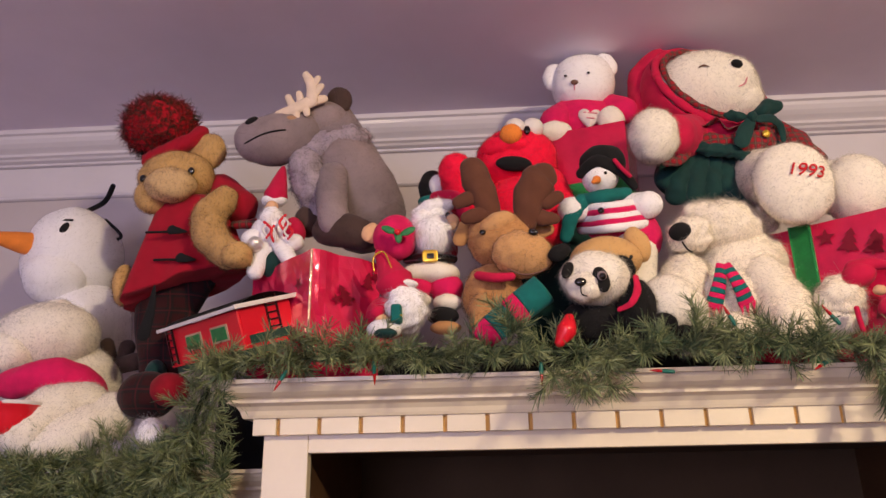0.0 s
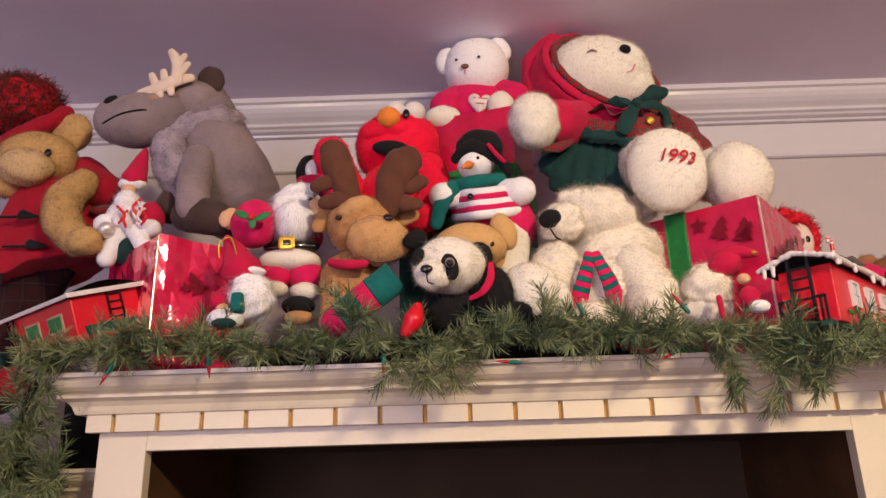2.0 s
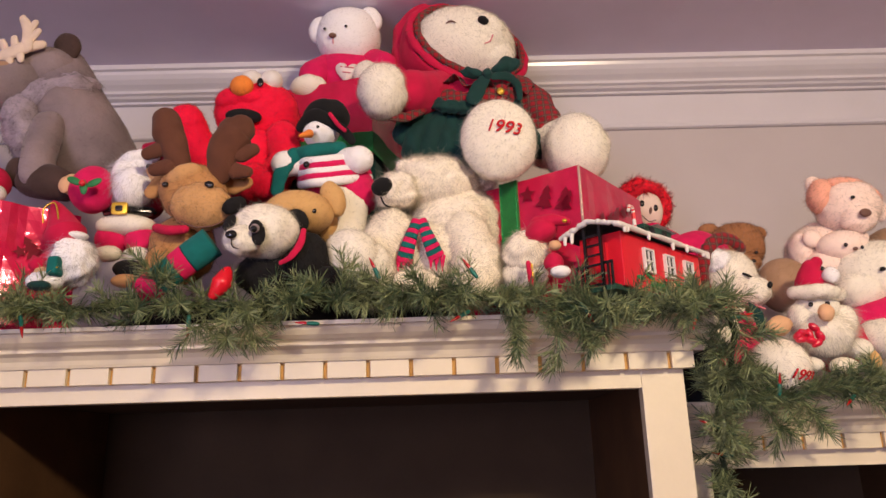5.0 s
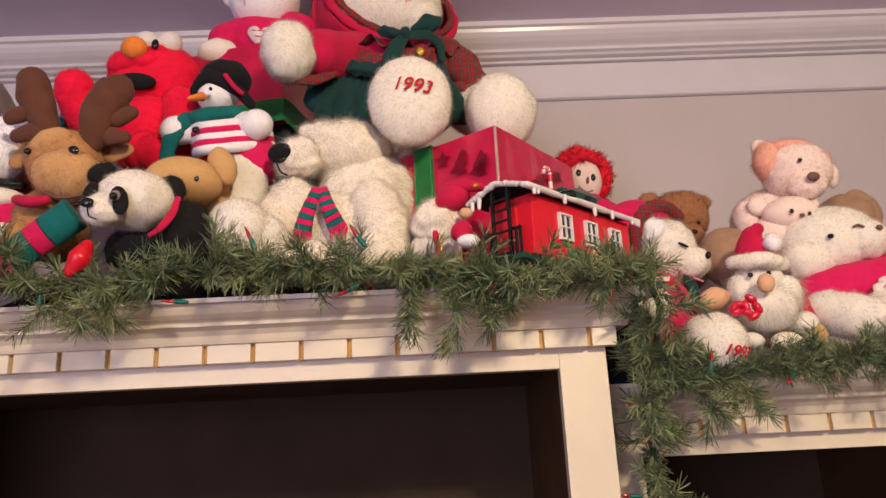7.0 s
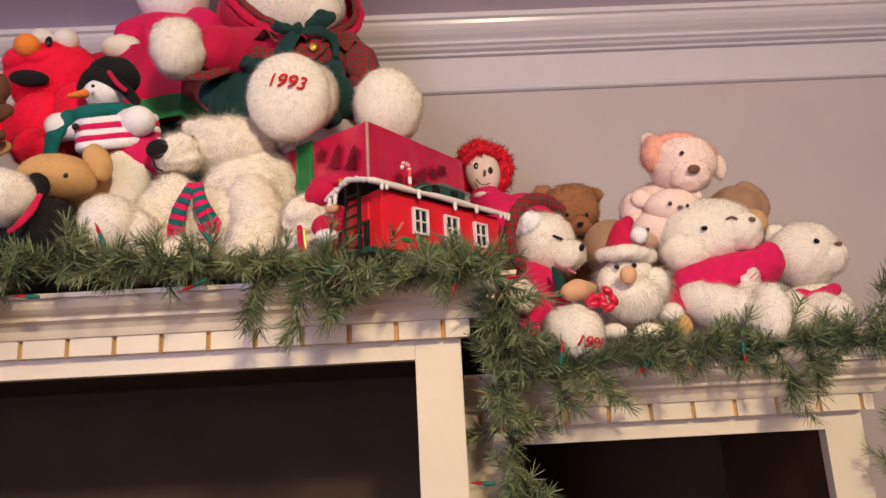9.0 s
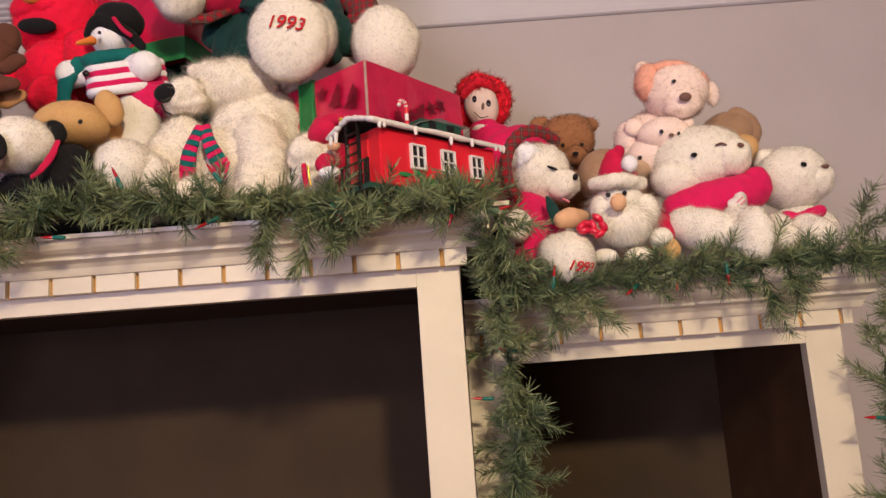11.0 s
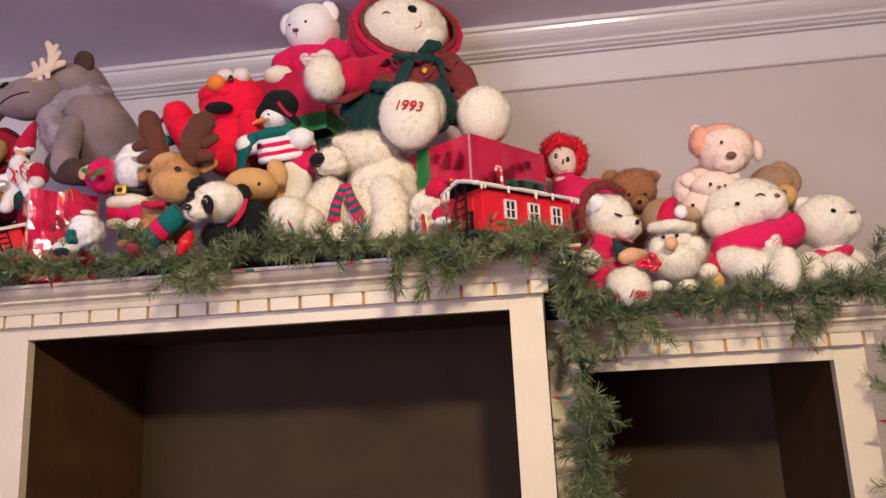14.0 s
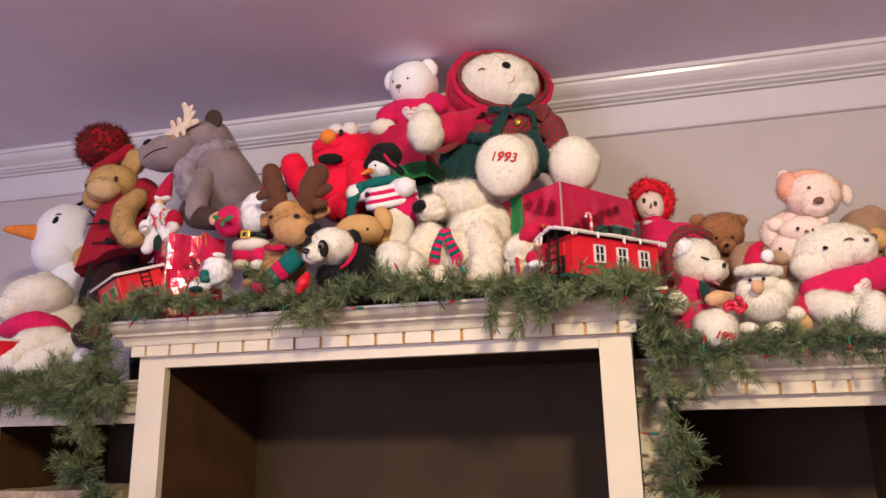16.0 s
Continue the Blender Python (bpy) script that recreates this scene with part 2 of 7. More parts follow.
def ball(c, r, rot=(0, 0, 0), lump=0.03, level=4, square=1.0):
    """A stuffed ball; square below 1 makes it boxier."""
    v, f = ICO[level]
    if square != 1.0:
        v = np.sign(v) * np.abs(v) ** square
    m = float(np.mean(r))
    v = v * np.array(r)
    n = v / np.array(r) ** 2
    n /= np.linalg.norm(n, axis=1, keepdims=True)
    v = v + n * lumps(v, lump * m, m * 1.1)[:, None]
    return v @ turn(*rot).T + np.array(c), f


def tube(points, radii, sides=20, steps=8, lump=0.03, flat=1.0, ends=True):
    """A soft limb swept along points, rounded at both ends; flat squeezes it front to back."""
    p, r = np.array(points, float), np.array(radii, float)
    k = len(p)
    at = np.linspace(0, k - 1, (k - 1) * steps + 1)
    path = []
    for s in at:
        i = min(int(s), k - 2)
        u = s - i
        a, b, c, d = p[max(i - 1, 0)], p[i], p[i + 1], p[min(i + 2, k - 1)]
        path.append(0.5 * (2 * b + (c - a) * u + (2 * a - 5 * b + 4 * c - d) * u * u + (3 * b - a - 3 * c + d) * u ** 3))
    path, rad = np.array(path), np.interp(at, range(k), r)
    if ends:
        d0, d1 = path[0] - path[1], path[-1] - path[-2]
        d0, d1 = d0 / np.linalg.norm(d0), d1 / np.linalg.norm(d1)
        th = np.radians([88, 66, 44, 22])
        path = np.vstack([[path[0] + d0 * rad[0] * math.sin(a) for a in th], path, [path[-1] + d1 * rad[-1] * math.sin(a) for a in th[::-1]]])
        rad = np.concatenate([[rad[0] * math.cos(a) for a in th], rad, [rad[-1] * math.cos(a) for a in th[::-1]]])
    tan = np.gradient(path, axis=0)
    tan /= np.maximum(np.linalg.norm(tan, axis=1, keepdims=True), 1e-9)
    ref = np.array([0.0, 1.0, 0.0])
    if abs(tan.mean(axis=0) @ ref) > 0.8 * np.linalg.norm(tan.mean(axis=0)):
        ref = np.array([1.0, 0.0, 0.0])
    s1 = np.cross(tan, ref)
    s1 /= np.maximum(np.linalg.norm(s1, axis=1, keepdims=True), 1e-9)
    s2 = np.cross(tan, s1)
    ang = np.linspace(0, 2 * math.pi, sides, endpoint=False)
    v = (path[:, None] + rad[:, None, None] * (np.cos(ang)[None, :, None] * s1[:, None] + flat * np.sin(ang)[None, :, None] * s2[:, None])).reshape(-1, 3)
    f = []
    rows = len(path)
    for i in range(rows - 1):
        for j in range(sides):
            a, b = i * sides + j, i * sides + (j + 1) % sides
            f += [(a, a + sides, b), (b, a + sides, b + sides)]
    top, low = len(v), len(v) + 1
    v = np.vstack([v, path[:1], path[-1:]])
    for j in range(sides):
        f.append((top, j, (j + 1) % sides))
        f.append((low, (rows - 1) * sides + (j + 1) % sides, (rows - 1) * sides + j))
    f = np.array(f)
    if lump:
        m = float(np.mean(r))
        v = v + normals_of(v, f) * lumps(v - v.mean(axis=0), lump * m, m * 1.3)[:, None]
    return v, f


def pleated(top, low, r0, r1, folds, depth, squash=0.75, rows=18, sides=110, phase=0.0):
    """A skirt: a cone of cloth from top to low with folds that deepen towards the hem, closed below."""
    top, low = np.array(top), np.array(low)
    ang = np.linspace(0, 2 * math.pi, sides, endpoint=False)
    v = []
    for i in range(rows):
        u = i / (rows - 1)
        wave = depth * u * (np.sin(ang * folds + phase + 0.6 * np.sin(3 * ang)) + 0.4 * np.sin(ang * folds * 2.3 + 1.7 * u))
        rad = r0 + (r1 - r0) * u ** 0.85 + wave
        c = top + (low - top) * u
        v.append(np.stack([c[0] + rad * np.cos(ang), c[1] + squash * rad * np.sin(ang), np.full(sides, c[2]) + 0.3 * wave], 1))
    v = np.vstack(v + [top[None], low[None] + [0, 0, 0.01]])
    f = []
    for i in range(rows - 1):
        for j in range(sides):
            a, b = i * sides + j, i * sides + (j + 1) % sides
            f += [(a, a + sides, b), (b, a + sides, b + sides)]
    for j in range(sides):
        k = (j + 1) % sides
        f += [(rows * sides, j, k), (rows * sides + 1, (rows - 1) * sides + k, (rows - 1) * sides + j)]
    return v, np.array(f)[:, ::-1]


def lopsided(vf, x, top, slope):
    """Cloth that hangs lower on one side: the hem rises with x, the neck at top stays."""
    v, f = vf
    v = v.copy()
    v[:, 2] += slope * (v[:, 0] - x) * (top - v[:, 2])
    return v, f


def ruffle(c, r_in, r_out, waves, amp, rot=(0, 0, 0), arc=(0, 360), thick=0.002, squash=1.0):
    """A ruffled collar of cloth round c."""
    n, k = 160, 6
    ang = np.radians(np.linspace(arc[0], arc[1], n))
    sheets = []
    for lift in (thick / 2, -thick / 2):
        for i in range(k):
            u = i / (k - 1)
            rad = r_in + (r_out - r_in) * u
            z = amp * u * (np.sin(ang * waves) + 0.4 * np.sin(ang * waves * 1.7 + 1)) + lift
            sheets.append(np.stack([rad * np.cos(ang), squash * rad * np.sin(ang), z], 1))
    v = np.vstack(sheets) @ turn(*rot).T + np.array(c)
    order = list(range(k)) + [k + i for i in range(k - 1, -1, -1)] + [0]
    f = []
    for p, q in zip(order, order[1:]):
        for j in range(n - 1):
            a, b = p * n + j, q * n + j
            f += [(a, b, a + 1), (a + 1, b, b + 1)]
    return v, np.array(f)[:, ::-1]


def facing(aim):
    """Axes whose last one looks along aim."""
    a = np.array(aim, float)
    a /= np.linalg.norm(a)
    side = np.cross(a, [0, 0, 1.0])
    side /= np.linalg.norm(side)
    return side, np.cross(side, a), a


def cowl(c, r, aim, reach, thick=0.004):
    """A hood: the part of a cloth shell round c that lies behind the opening; reach is the angle from its back to its edge."""
    side, up, a = facing(aim)
    n, k = 72, 26
    ang = np.linspace(0, 2 * math.pi, n, endpoint=False)
    rings = []
    for shell in (1.0, 1.0 - thick / r[0]):
        for i in range(k):
            th = radians(reach) * (i + 0.5) / k
            wrinkle = 1 + 0.02 * np.sin(ang * 5 + 3 * th) * math.sin(th)
            d = -math.cos(th) * a[None] + math.sin(th) * (np.cos(ang)[:, None] * side[None] + np.sin(ang)[:, None] * up[None])
            rings.append(d * np.array(r) * shell * wrinkle[:, None] + np.array(c))
    v = np.vstack(rings)
    order = list(range(k)) + [k + i for i in range(k - 1, -1, -1)]
    f = []
    for p, q in zip(order, order[1:]):
        for j in range(n):
            x, y, m = p * n + j, q * n + j, (j + 1) % n
            f += [(x, y, p * n + m), (p * n + m, y, q * n + m)]
    return v, np.array(f)


def rim(c, r, aim, reach, thick):
    """A gathered band along the edge of a cowl."""
    side, up, a = facing(aim)
    th = radians(reach)
    pts = []
    for i in range(49):
        b = 2 * math.pi * i / 48
        pts.append(np.array(c) + np.array(r) * (-math.cos(th) * a + math.sin(th) * (math.cos(b) * side + math.sin(b) * up)))
    return tube(pts, [thick * (1 + 0.18 * math.sin(i * 2.1)) for i in range(49)], 10, 2, 0, 0.8, False)


def toggle(at, size):
    """A pointed felt toggle lying on the coat."""
    pts = [np.array(at) + size * np.array(q) for q in ((-1.0, 0, 0.25), (-0.5, -0.1, 0.1), (0.1, -0.1, 0.0), (1.3, 0, -0.15))]
    return tube(pts, [size * q for q in (0.75, 0.6, 0.5, 0.08)], 14, 5, 0, 0.4)


def fur(v, f, density, length, width=0.0012, comb=0.45, wild=0.5, clump=0.0):
    """Strands standing on a surface, each a slim blade turned to the room that takes the surface's shading."""
    a, b, c = v[f[:, 0]], v[f[:, 1]], v[f[:, 2]]
    cr = np.cross(b - a, c - a)
    area = np.linalg.norm(cr, axis=1) / 2
    count = int(min(area.sum() * density, 26000))
    if count < 3:
        return None
    pick = RNG.choice(len(f), count, p=area / area.sum())
    u, w = RNG.random(count), RNG.random(count)
    flip = u + w > 1
    u[flip], w[flip] = 1 - u[flip], 1 - w[flip]
    vn = normals_of(v, f)
    root = a[pick] + (b - a)[pick] * u[:, None] + (c - a)[pick] * w[:, None]
    n = vn[f[pick, 0]] * (1 - u - w)[:, None] + vn[f[pick, 1]] * u[:, None] + vn[f[pick, 2]] * w[:, None]
    n /= np.maximum(np.linalg.norm(n, axis=1, keepdims=True), 1e-9)
    t = np.array([0, 0, -comb]) + RNG.normal(size=(count, 3)) * wild
    t -= n * np.sum(t * n, axis=1, keepdims=True)
    t /= np.maximum(np.linalg.norm(t, axis=1, keepdims=True), 1e-9)
    d = n * RNG.uniform(0.2, 0.8, count)[:, None] + t * 0.85
    d /= np.linalg.norm(d, axis=1, keepdims=True)
    room = np.array([0.15, -1.0, -0.2])
    side = np.cross(d, room)
    side /= np.maximum(np.linalg.norm(side, axis=1, keepdims=True), 1e-6)
    ln = (length * RNG.uniform(0.5, 1.15, count))[:, None]
    root = root - n * 0.001
    tip = root + d * ln
    if clump:
        cell = np.floor((root + RNG.normal(size=(count, 3)) * clump * 0.12) / clump).astype(np.int64)
        _, at = np.unique(cell @ np.array([73856093, 19349663, 83492791]), return_inverse=True)
        at = at.ravel()
        many = np.maximum(np.bincount(at), 1)[:, None]
        mean = np.stack([np.bincount(at, root[:, k]) for k in range(3)], 1) / many
        lean = RNG.normal(size=(len(many), 3)) * length * 0.4 + np.array([0, 0, -comb * 0.35 * length])
        goal = mean[at] + n * length * 0.4 + lean[at]
        tip = tip * 0.75 + goal * 0.25
        lift = np.sum((tip - root) * n, axis=1)
        tip += n * (np.clip(lift, length * 0.12, length * 0.7) - lift)[:, None]
    nv = np.stack([root + side * width / 2, root - side * width / 2, tip], 1).reshape(-1, 3)
    shade = np.cross(nv[1::3] - nv[0::3], nv[2::3] - nv[0::3])
    turn = shade @ room < 0
    tri = nv.reshape(-1, 3, 3)
    tri[turn] = tri[turn][:, [1, 0, 2]]
    nv = tri.reshape(-1, 3)
    shade = np.cross(nv[1::3] - nv[0::3], nv[2::3] - nv[0::3])
    shade /= np.maximum(np.linalg.norm(shade, axis=1, keepdims=True), 1e-12)
    shade = shade * 0.25 + n * 0.8
    shade /= np.maximum(np.linalg.norm(shade, axis=1, keepdims=True), 1e-12)
    return nv, np.arange(count * 3).reshape(-1, 3), np.repeat(shade, 3, axis=0)


def mesh_from(name, v, f, n, mats, index=None, smooth=True):
    me = bpy.data.meshes.new(name)
    f = np.asarray(f, dtype=np.int32)
    me.vertices.add(len(v))
    me.vertices.foreach_set("co", np.asarray(v, dtype=np.float32).ravel())
    me.loops.add(f.size)
    me.loops.foreach_set("vertex_index", f.ravel())
    me.polygons.add(len(f))
    me.polygons.foreach_set("loop_start", np.arange(0, f.size, f.shape[1], dtype=np.int32))
    for m in mats:
        me.materials.append(m)
    if index is not None:
        me.polygons.foreach_set("material_index", np.asarray(index, dtype=np.int32))
    me.polygons.foreach_set("use_smooth", np.full(len(f), smooth))
    me.update(calc_edges=True)
    if n is not None:
        me.normals_split_custom_set_from_vertices(np.asarray(n, dtype=np.float32))
    return me


SHORT, PLUSH, LONG = (130000, 0.0065, 0.0006, 0.3, 0.5, 0.009), (170000, 0.0105, 0.00055, 0.35, 0.6, 0.012), (170000, 0.0165, 0.0006, 0.6, 0.45, 0.016)
SHAG, YARN = (110000, 0.03, 0.0006, 1.0, 0.45, 0.014), (44000, 0.03, 0.0058, 0.1, 0.6)


YARN2 = (34000, 0.019, 0.004, 0.1, 0.8)
SHAG2, CURLS2 = (150000, 0.014, 0.0005, 0.5, 0.6, 0.01), (120000, 0.012, 0.001, 0.1, 1.0, 0.012)


class Toy:
    """One stuffed thing. Its pieces become mesh parts under an Empty, or, for a doll, one plain mesh."""

    def __init__(self, name, label, category, doll=False, group=""):
        self.name, self.label, self.category, self.doll, self.group, self.pieces = name, label, category, doll, group, []

    def add(self, part, mat, vf, coat=None, under=None, label=""):
        v, f = vf
        if np.einsum("ij,ij->i", v[f[:, 0]] - v.mean(axis=0), np.cross(v[f[:, 1]] - v[f[:, 0]], v[f[:, 2]] - v[f[:, 0]])).sum() < 0:
            f = f[:, ::-1]
        if coat in (PLUSH, LONG):
            v = v + normals_of(v, f) * tufts(v, 0.0007 if coat is PLUSH else 0.0018)[:, None]
        n = normals_of(v, f)
        solid = len(f)
        if coat:
            layers = [fur(v, f, *coat)]
            if coat in (PLUSH, LONG):
                layers.append(fur(v, f, 16000, coat[1] * 1.6, 0.0006, 0.3, 0.8))
            for extra in [x for x in layers if x]:
                f = np.vstack([f, extra[1] + len(v)])
                v, n = np.vstack([v, extra[0]]), np.vstack([n, extra[2]])
        self.pieces.append((part, mat, v, f, n, under, label, solid))

    def ball(self, part, mat, c, r, rot=(0, 0, 0), coat=None, lump=0.03, level=4, square=1.0, under=None, label=""):
        self.add(part, mat, ball(c, r, rot, lump, level, square), coat, under, label)

    def tube(self, part, mat, points, radii, coat=None, lump=0.03, flat=1.0, sides=20, under=None, label="", ends=True):
        self.add(part, mat, tube(points, radii, sides, 8, lump, flat, ends), coat, under, label)

    def done(self):
        allv = np.vstack([p[2] for p in self.pieces])
        base = np.array([allv[:, 0].mean(), allv[:, 1].mean(), allv[:, 2].min()])
        if self.doll:
            mats = []
            for p in self.pieces:
                for m in (p[1], strands(p[1])) if len(p[3]) > p[7] else (p[1],):
                    if m not in mats:
                        mats.append(m)
            vs, fs, ix, at = [], [], [], 0
            for p in self.pieces:
                vs.append(p[2] - base), fs.append(p[3] + at), ix.append(np.where(np.arange(len(p[3])) < p[7], mats.index(p[1]), mats.index(strands(p[1])) if len(p[3]) > p[7] else 0))
                at += len(p[2])
            ob = new(self.name, mesh_from(self.name, np.vstack(vs), np.vstack(fs), np.vstack([p[4] for p in self.pieces]), mats, np.concatenate(ix)))
            ob.location = base
        else:
            ob = new(self.name)
            ob.location, ob.empty_display_size = base, 0.03
            made = {}
            for part, mat, v, f, n, under, label, solid in self.pieces:
                furry = len(f) > solid
                o = new(part, mesh_from(part, v - base, f, n, [mat, strands(mat)] if furry else [mat], (np.arange(len(f)) >= solid) if furry else None))
                o.parent = made.get(under, ob)
                made.setdefault(part, o)
                if label:
                    o["label"] = label
        tagged(ob, self.label, self.category, self.group)
        return ob


def part(name, bm, mat, parent=None, label="", smooth=False):
    """Links a bmesh as one mesh object under a thing or a part."""
    me = bpy.data.meshes.new(name)
    bm.normal_update()
    bm.to_mesh(me)
    bm.free()
    for m in mat if isinstance(mat, (list, tuple)) else [mat]:
        me.materials.append(m)
    if smooth:
        me.polygons.foreach_set("use_smooth", np.full(len(me.polygons), True))
    ob = new(name, me)
    if parent is not None:
        ob.parent = parent
    if label:
        ob["label"] = label
    return ob


def box(lo, hi, bevel=0.0, bm=None, m=None):
    bm = bm or bmesh.new()
    lo, hi = Vector(lo), Vector(hi)
    made = bmesh.ops.create_cube(bm, size=1, matrix=Matrix.LocRotScale((lo + hi) / 2, None, hi - lo))
    if bevel:
        edges = list({e for v in made["verts"] for e in v.link_edges})
        bmesh.ops.bevel(bm, geom=edges, offset=bevel, segments=2, affect="EDGES", profile=0.6)
    if m is not None:
        bmesh.ops.transform(bm, matrix=m, verts=bm.verts)
    return bm


def extrude_profile(points, x0, x1, ret=None, y_wall=None):
    """A moulding: (y, z) points swept along x from x0 to x1. ret says which ends are mitred; they return to y_wall."""
    bm = bmesh.new()
    y_ref = max(p[0] for p in points)
    lines = []
    for y, z in points:
        out = y_ref - y if ret else 0.0
        lo, hi = (x0 - out * ret[0], x1 + out * ret[1]) if ret else (x0, x1)
        row = [(lo, y, z), (hi, y, z)]
        if ret:
            row = [(lo, y_wall, z)] + row + [(hi, y_wall, z)]
        lines.append([bm.verts.new(v) for v in row])
    for a, b in zip(lines, lines[1:]):
        for i in range(len(a) - 1):
            bm.faces.new((a[i], a[i + 1], b[i + 1], b[i]))
    bmesh.ops.recalc_face_normals(bm, faces=bm.faces)
    return bm


# ---- room ----
WALL_Y, CEIL_Z = 1.76, 2.578
X0, X1, Y0 = -2.6, 3.0, -3.2


def askew(bm):
    """The wall runs not quite true to the bookcases."""
    bmesh.ops.transform(bm, matrix=Matrix.Translation((0.5, 1.742, 0)) @ pose(0, 0, 0, 0, 0, 1.03) @ Matrix.Translation((-0.5, -1.76, 0)), verts=bm.verts)
    return bm


def structure(name, bm, mat, label, category):
    return tagged(part(name, bm, mat), label, category, kind="structure")


structure("floor", box((X0 - 0.1, Y0 - 0.1, -0.06), (X1 + 0.1, WALL_Y + 0.1, 0)), FLOOR_WOOD, "plain oak floorboards under the shelving", "floor")
structure("ceiling", box((X0 - 0.1, Y0 - 0.1, CEIL_Z), (X1 + 0.1, WALL_Y + 0.12, CEIL_Z + 0.08)), CEILING_PAINT, "flat matt grey-lilac painted ceiling", "ceiling")
structure("wall_north", askew(box((X0 - 0.1, WALL_Y, 0), (X1 + 0.1, WALL_Y + 0.12, CEIL_Z))), WALL_PAINT, "smooth pale painted wall behind the toys", "wall")
structure("wall_west", box((X0 - 0.1, Y0, 0), (X0, WALL_Y, CEIL_Z)), WALL_PAINT, "smooth pale painted side wall", "wall")
structure("wall_east", box((X1, Y0, 0), (X1 + 0.1, WALL_Y + 0.1, CEIL_Z)), WALL_PAINT, "smooth pale painted side wall", "wall")
bm = box((X0, Y0 - 0.1, 0), (-2.1, Y0, CEIL_Z))
box((-0.1, Y0 - 0.1, 0), (X1, Y0, CEIL_Z), bm=bm)
box((-2.1, Y0 - 0.1, 0), (-0.1, Y0, 0.7), bm=bm)
box((-2.1, Y0 - 0.1, 2.2), (-0.1, Y0, CEIL_Z), bm=bm)
structure("wall_south", bm, WALL_PAINT, "smooth pale painted wall with a window opening", "wall")

crown = [(1.675, 2.578), (1.675, 2.566), (1.682, 2.563), (1.684, 2.555), (1.69, 2.545), (1.699, 2.536), (1.709, 2.529), (1.712, 2.526),
         (1.712, 2.519), (1.72, 2.516), (1.724, 2.511), (1.736, 2.508), (1.738, 2.503), (1.746, 2.502)]
structure("trim_crown", askew(extrude_profile(crown, X0, X1)), CROWN_PAINT, "glossy white crown moulding under the ceiling", "crown moulding")
frieze = [(1.742, 2.504), (1.75, 2.502), (1.75, 2.424), (1.747, 2.421), (1.747, 2.415), (1.752, 2.412), (1.764, 2.412)]
structure("trim_frieze", askew(extrude_profile(frieze, X0, X1)), CROWN_PAINT, "flat white frieze board below the crown moulding", "frieze board")


# ---- shelving ----
def cabinet(name, x0, x1, face, top, stile_l, stile_r, label, free=(1, 1), shaded_side_mat=None):
    """An open bookcase with a dentil cornice: stiles, header, sides, back, shelf, dentils."""
    root = new(name)
    root.location = ((x0 + x1) / 2, face + 0.2, 0)
    inv = Matrix.Translation(-root.location)

    def put(pname, b, mat, lab="", under=None):
        bmesh.ops.transform(b, matrix=inv, verts=b.verts)
        return part(pname, b, mat, under or root, lab)

    back = WALL_Y - 0.06
    head, dent = top - 0.099, top - 0.074
    put("stile", box((x0, face, 0), (x0 + stile_l, face + 0.022, dent + 0.03), 0.0015), PAINT)
    put("stile", box((x1 - stile_r, face, 0), (x1, face + 0.022, dent + 0.03), 0.0015), PAINT)
    put("header", box((x0 + stile_l, face + 0.0005, head), (x1 - stile_r, face + 0.022, dent + 0.03), 0.001), PAINT)
    for lo, hi in ((x0 + 0.003, x0 + 0.022), (x1 - 0.022, x1 - 0.003)):
        # a side material given here replaces the paint to carry the side's shade
        put("outer_side", box((lo, face + 0.022, 0), (hi, back, top - 0.02)), shaded_side_mat or PAINT)
    for lo, hi in ((x0 + 0.024, x0 + stile_l - 0.004), (x1 - stile_r + 0.004, x1 - 0.024)):
        put("inner_side", box((lo, face + 0.023, 0.1), (hi, face + 0.44, top - 0.086)), DARK_WOOD)
    put("back_panel", box((x0 + 0.022, face + 0.442, 0.1), (x1 - 0.022, face + 0.452, top - 0.03)), BACK_PANEL)
    put("top_panel", box((x0 + 0.003, face + 0.004, top - 0.02), (x1 - 0.003, back, top - 0.004)), PAINT)
    put("inner_top", box((x0 + 0.0235, face + 0.0225, top - 0.085), (x1 - 0.0235, face + 0.441, top - 0.07)), BACK_PANEL)
    put("bottom_panel", box((x0 + 0.024, face + 0.023, 0.08), (x1 - 0.024, face + 0.44, 0.1)), DARK_WOOD)
    f, t = face - 0.005, top
    prof = [(f + 0.003, t - 0.052), (f - 0.016, t - 0.05), (f - 0.018, t - 0.046), (f - 0.02, t - 0.04), (f - 0.025, t - 0.034), (f - 0.033, t - 0.0305),
            (f - 0.035, t - 0.03), (f - 0.035, t - 0.026), (f - 0.037, t - 0.024), (f - 0.042, t - 0.022), (f - 0.049, t - 0.017), (f - 0.053, t - 0.011), (f - 0.055, t - 0.006),
            (f - 0.062, t - 0.0055), (f - 0.063, t), (f + 0.012, t)]
    put("cornice", extrude_profile(prof, x0 + 0.002, x1 - 0.002, free, face + 0.05), PAINT)
    put("dentil_ground", box((x0 - 0.004 * free[0], f - 0.005, dent + 0.0005), (x1 + 0.004 * free[1], face + 0.004, t - 0.049)), GOLD_GAP)
    n = round((x1 - x0 + 0.02) / 0.061)
    first = None
    for i in range(n + 1):
        start = x0 - 0.012
        a = start if i == 0 else start + 0.0405 + 0.061 * (i - 1)
        b = min(start + 0.0345 + 0.061 * i, x1 + 0.012 * free[1])
        a = max(a, x0 - 0.012 * free[0])
        if b - a < 0.008:
            continue
        d = put("dentil", box((a, f - 0.012, dent), (b, f + 0.002, t - 0.05), 0.0008), PAINT)
    tagged(root, label, "bookcase")
    return root


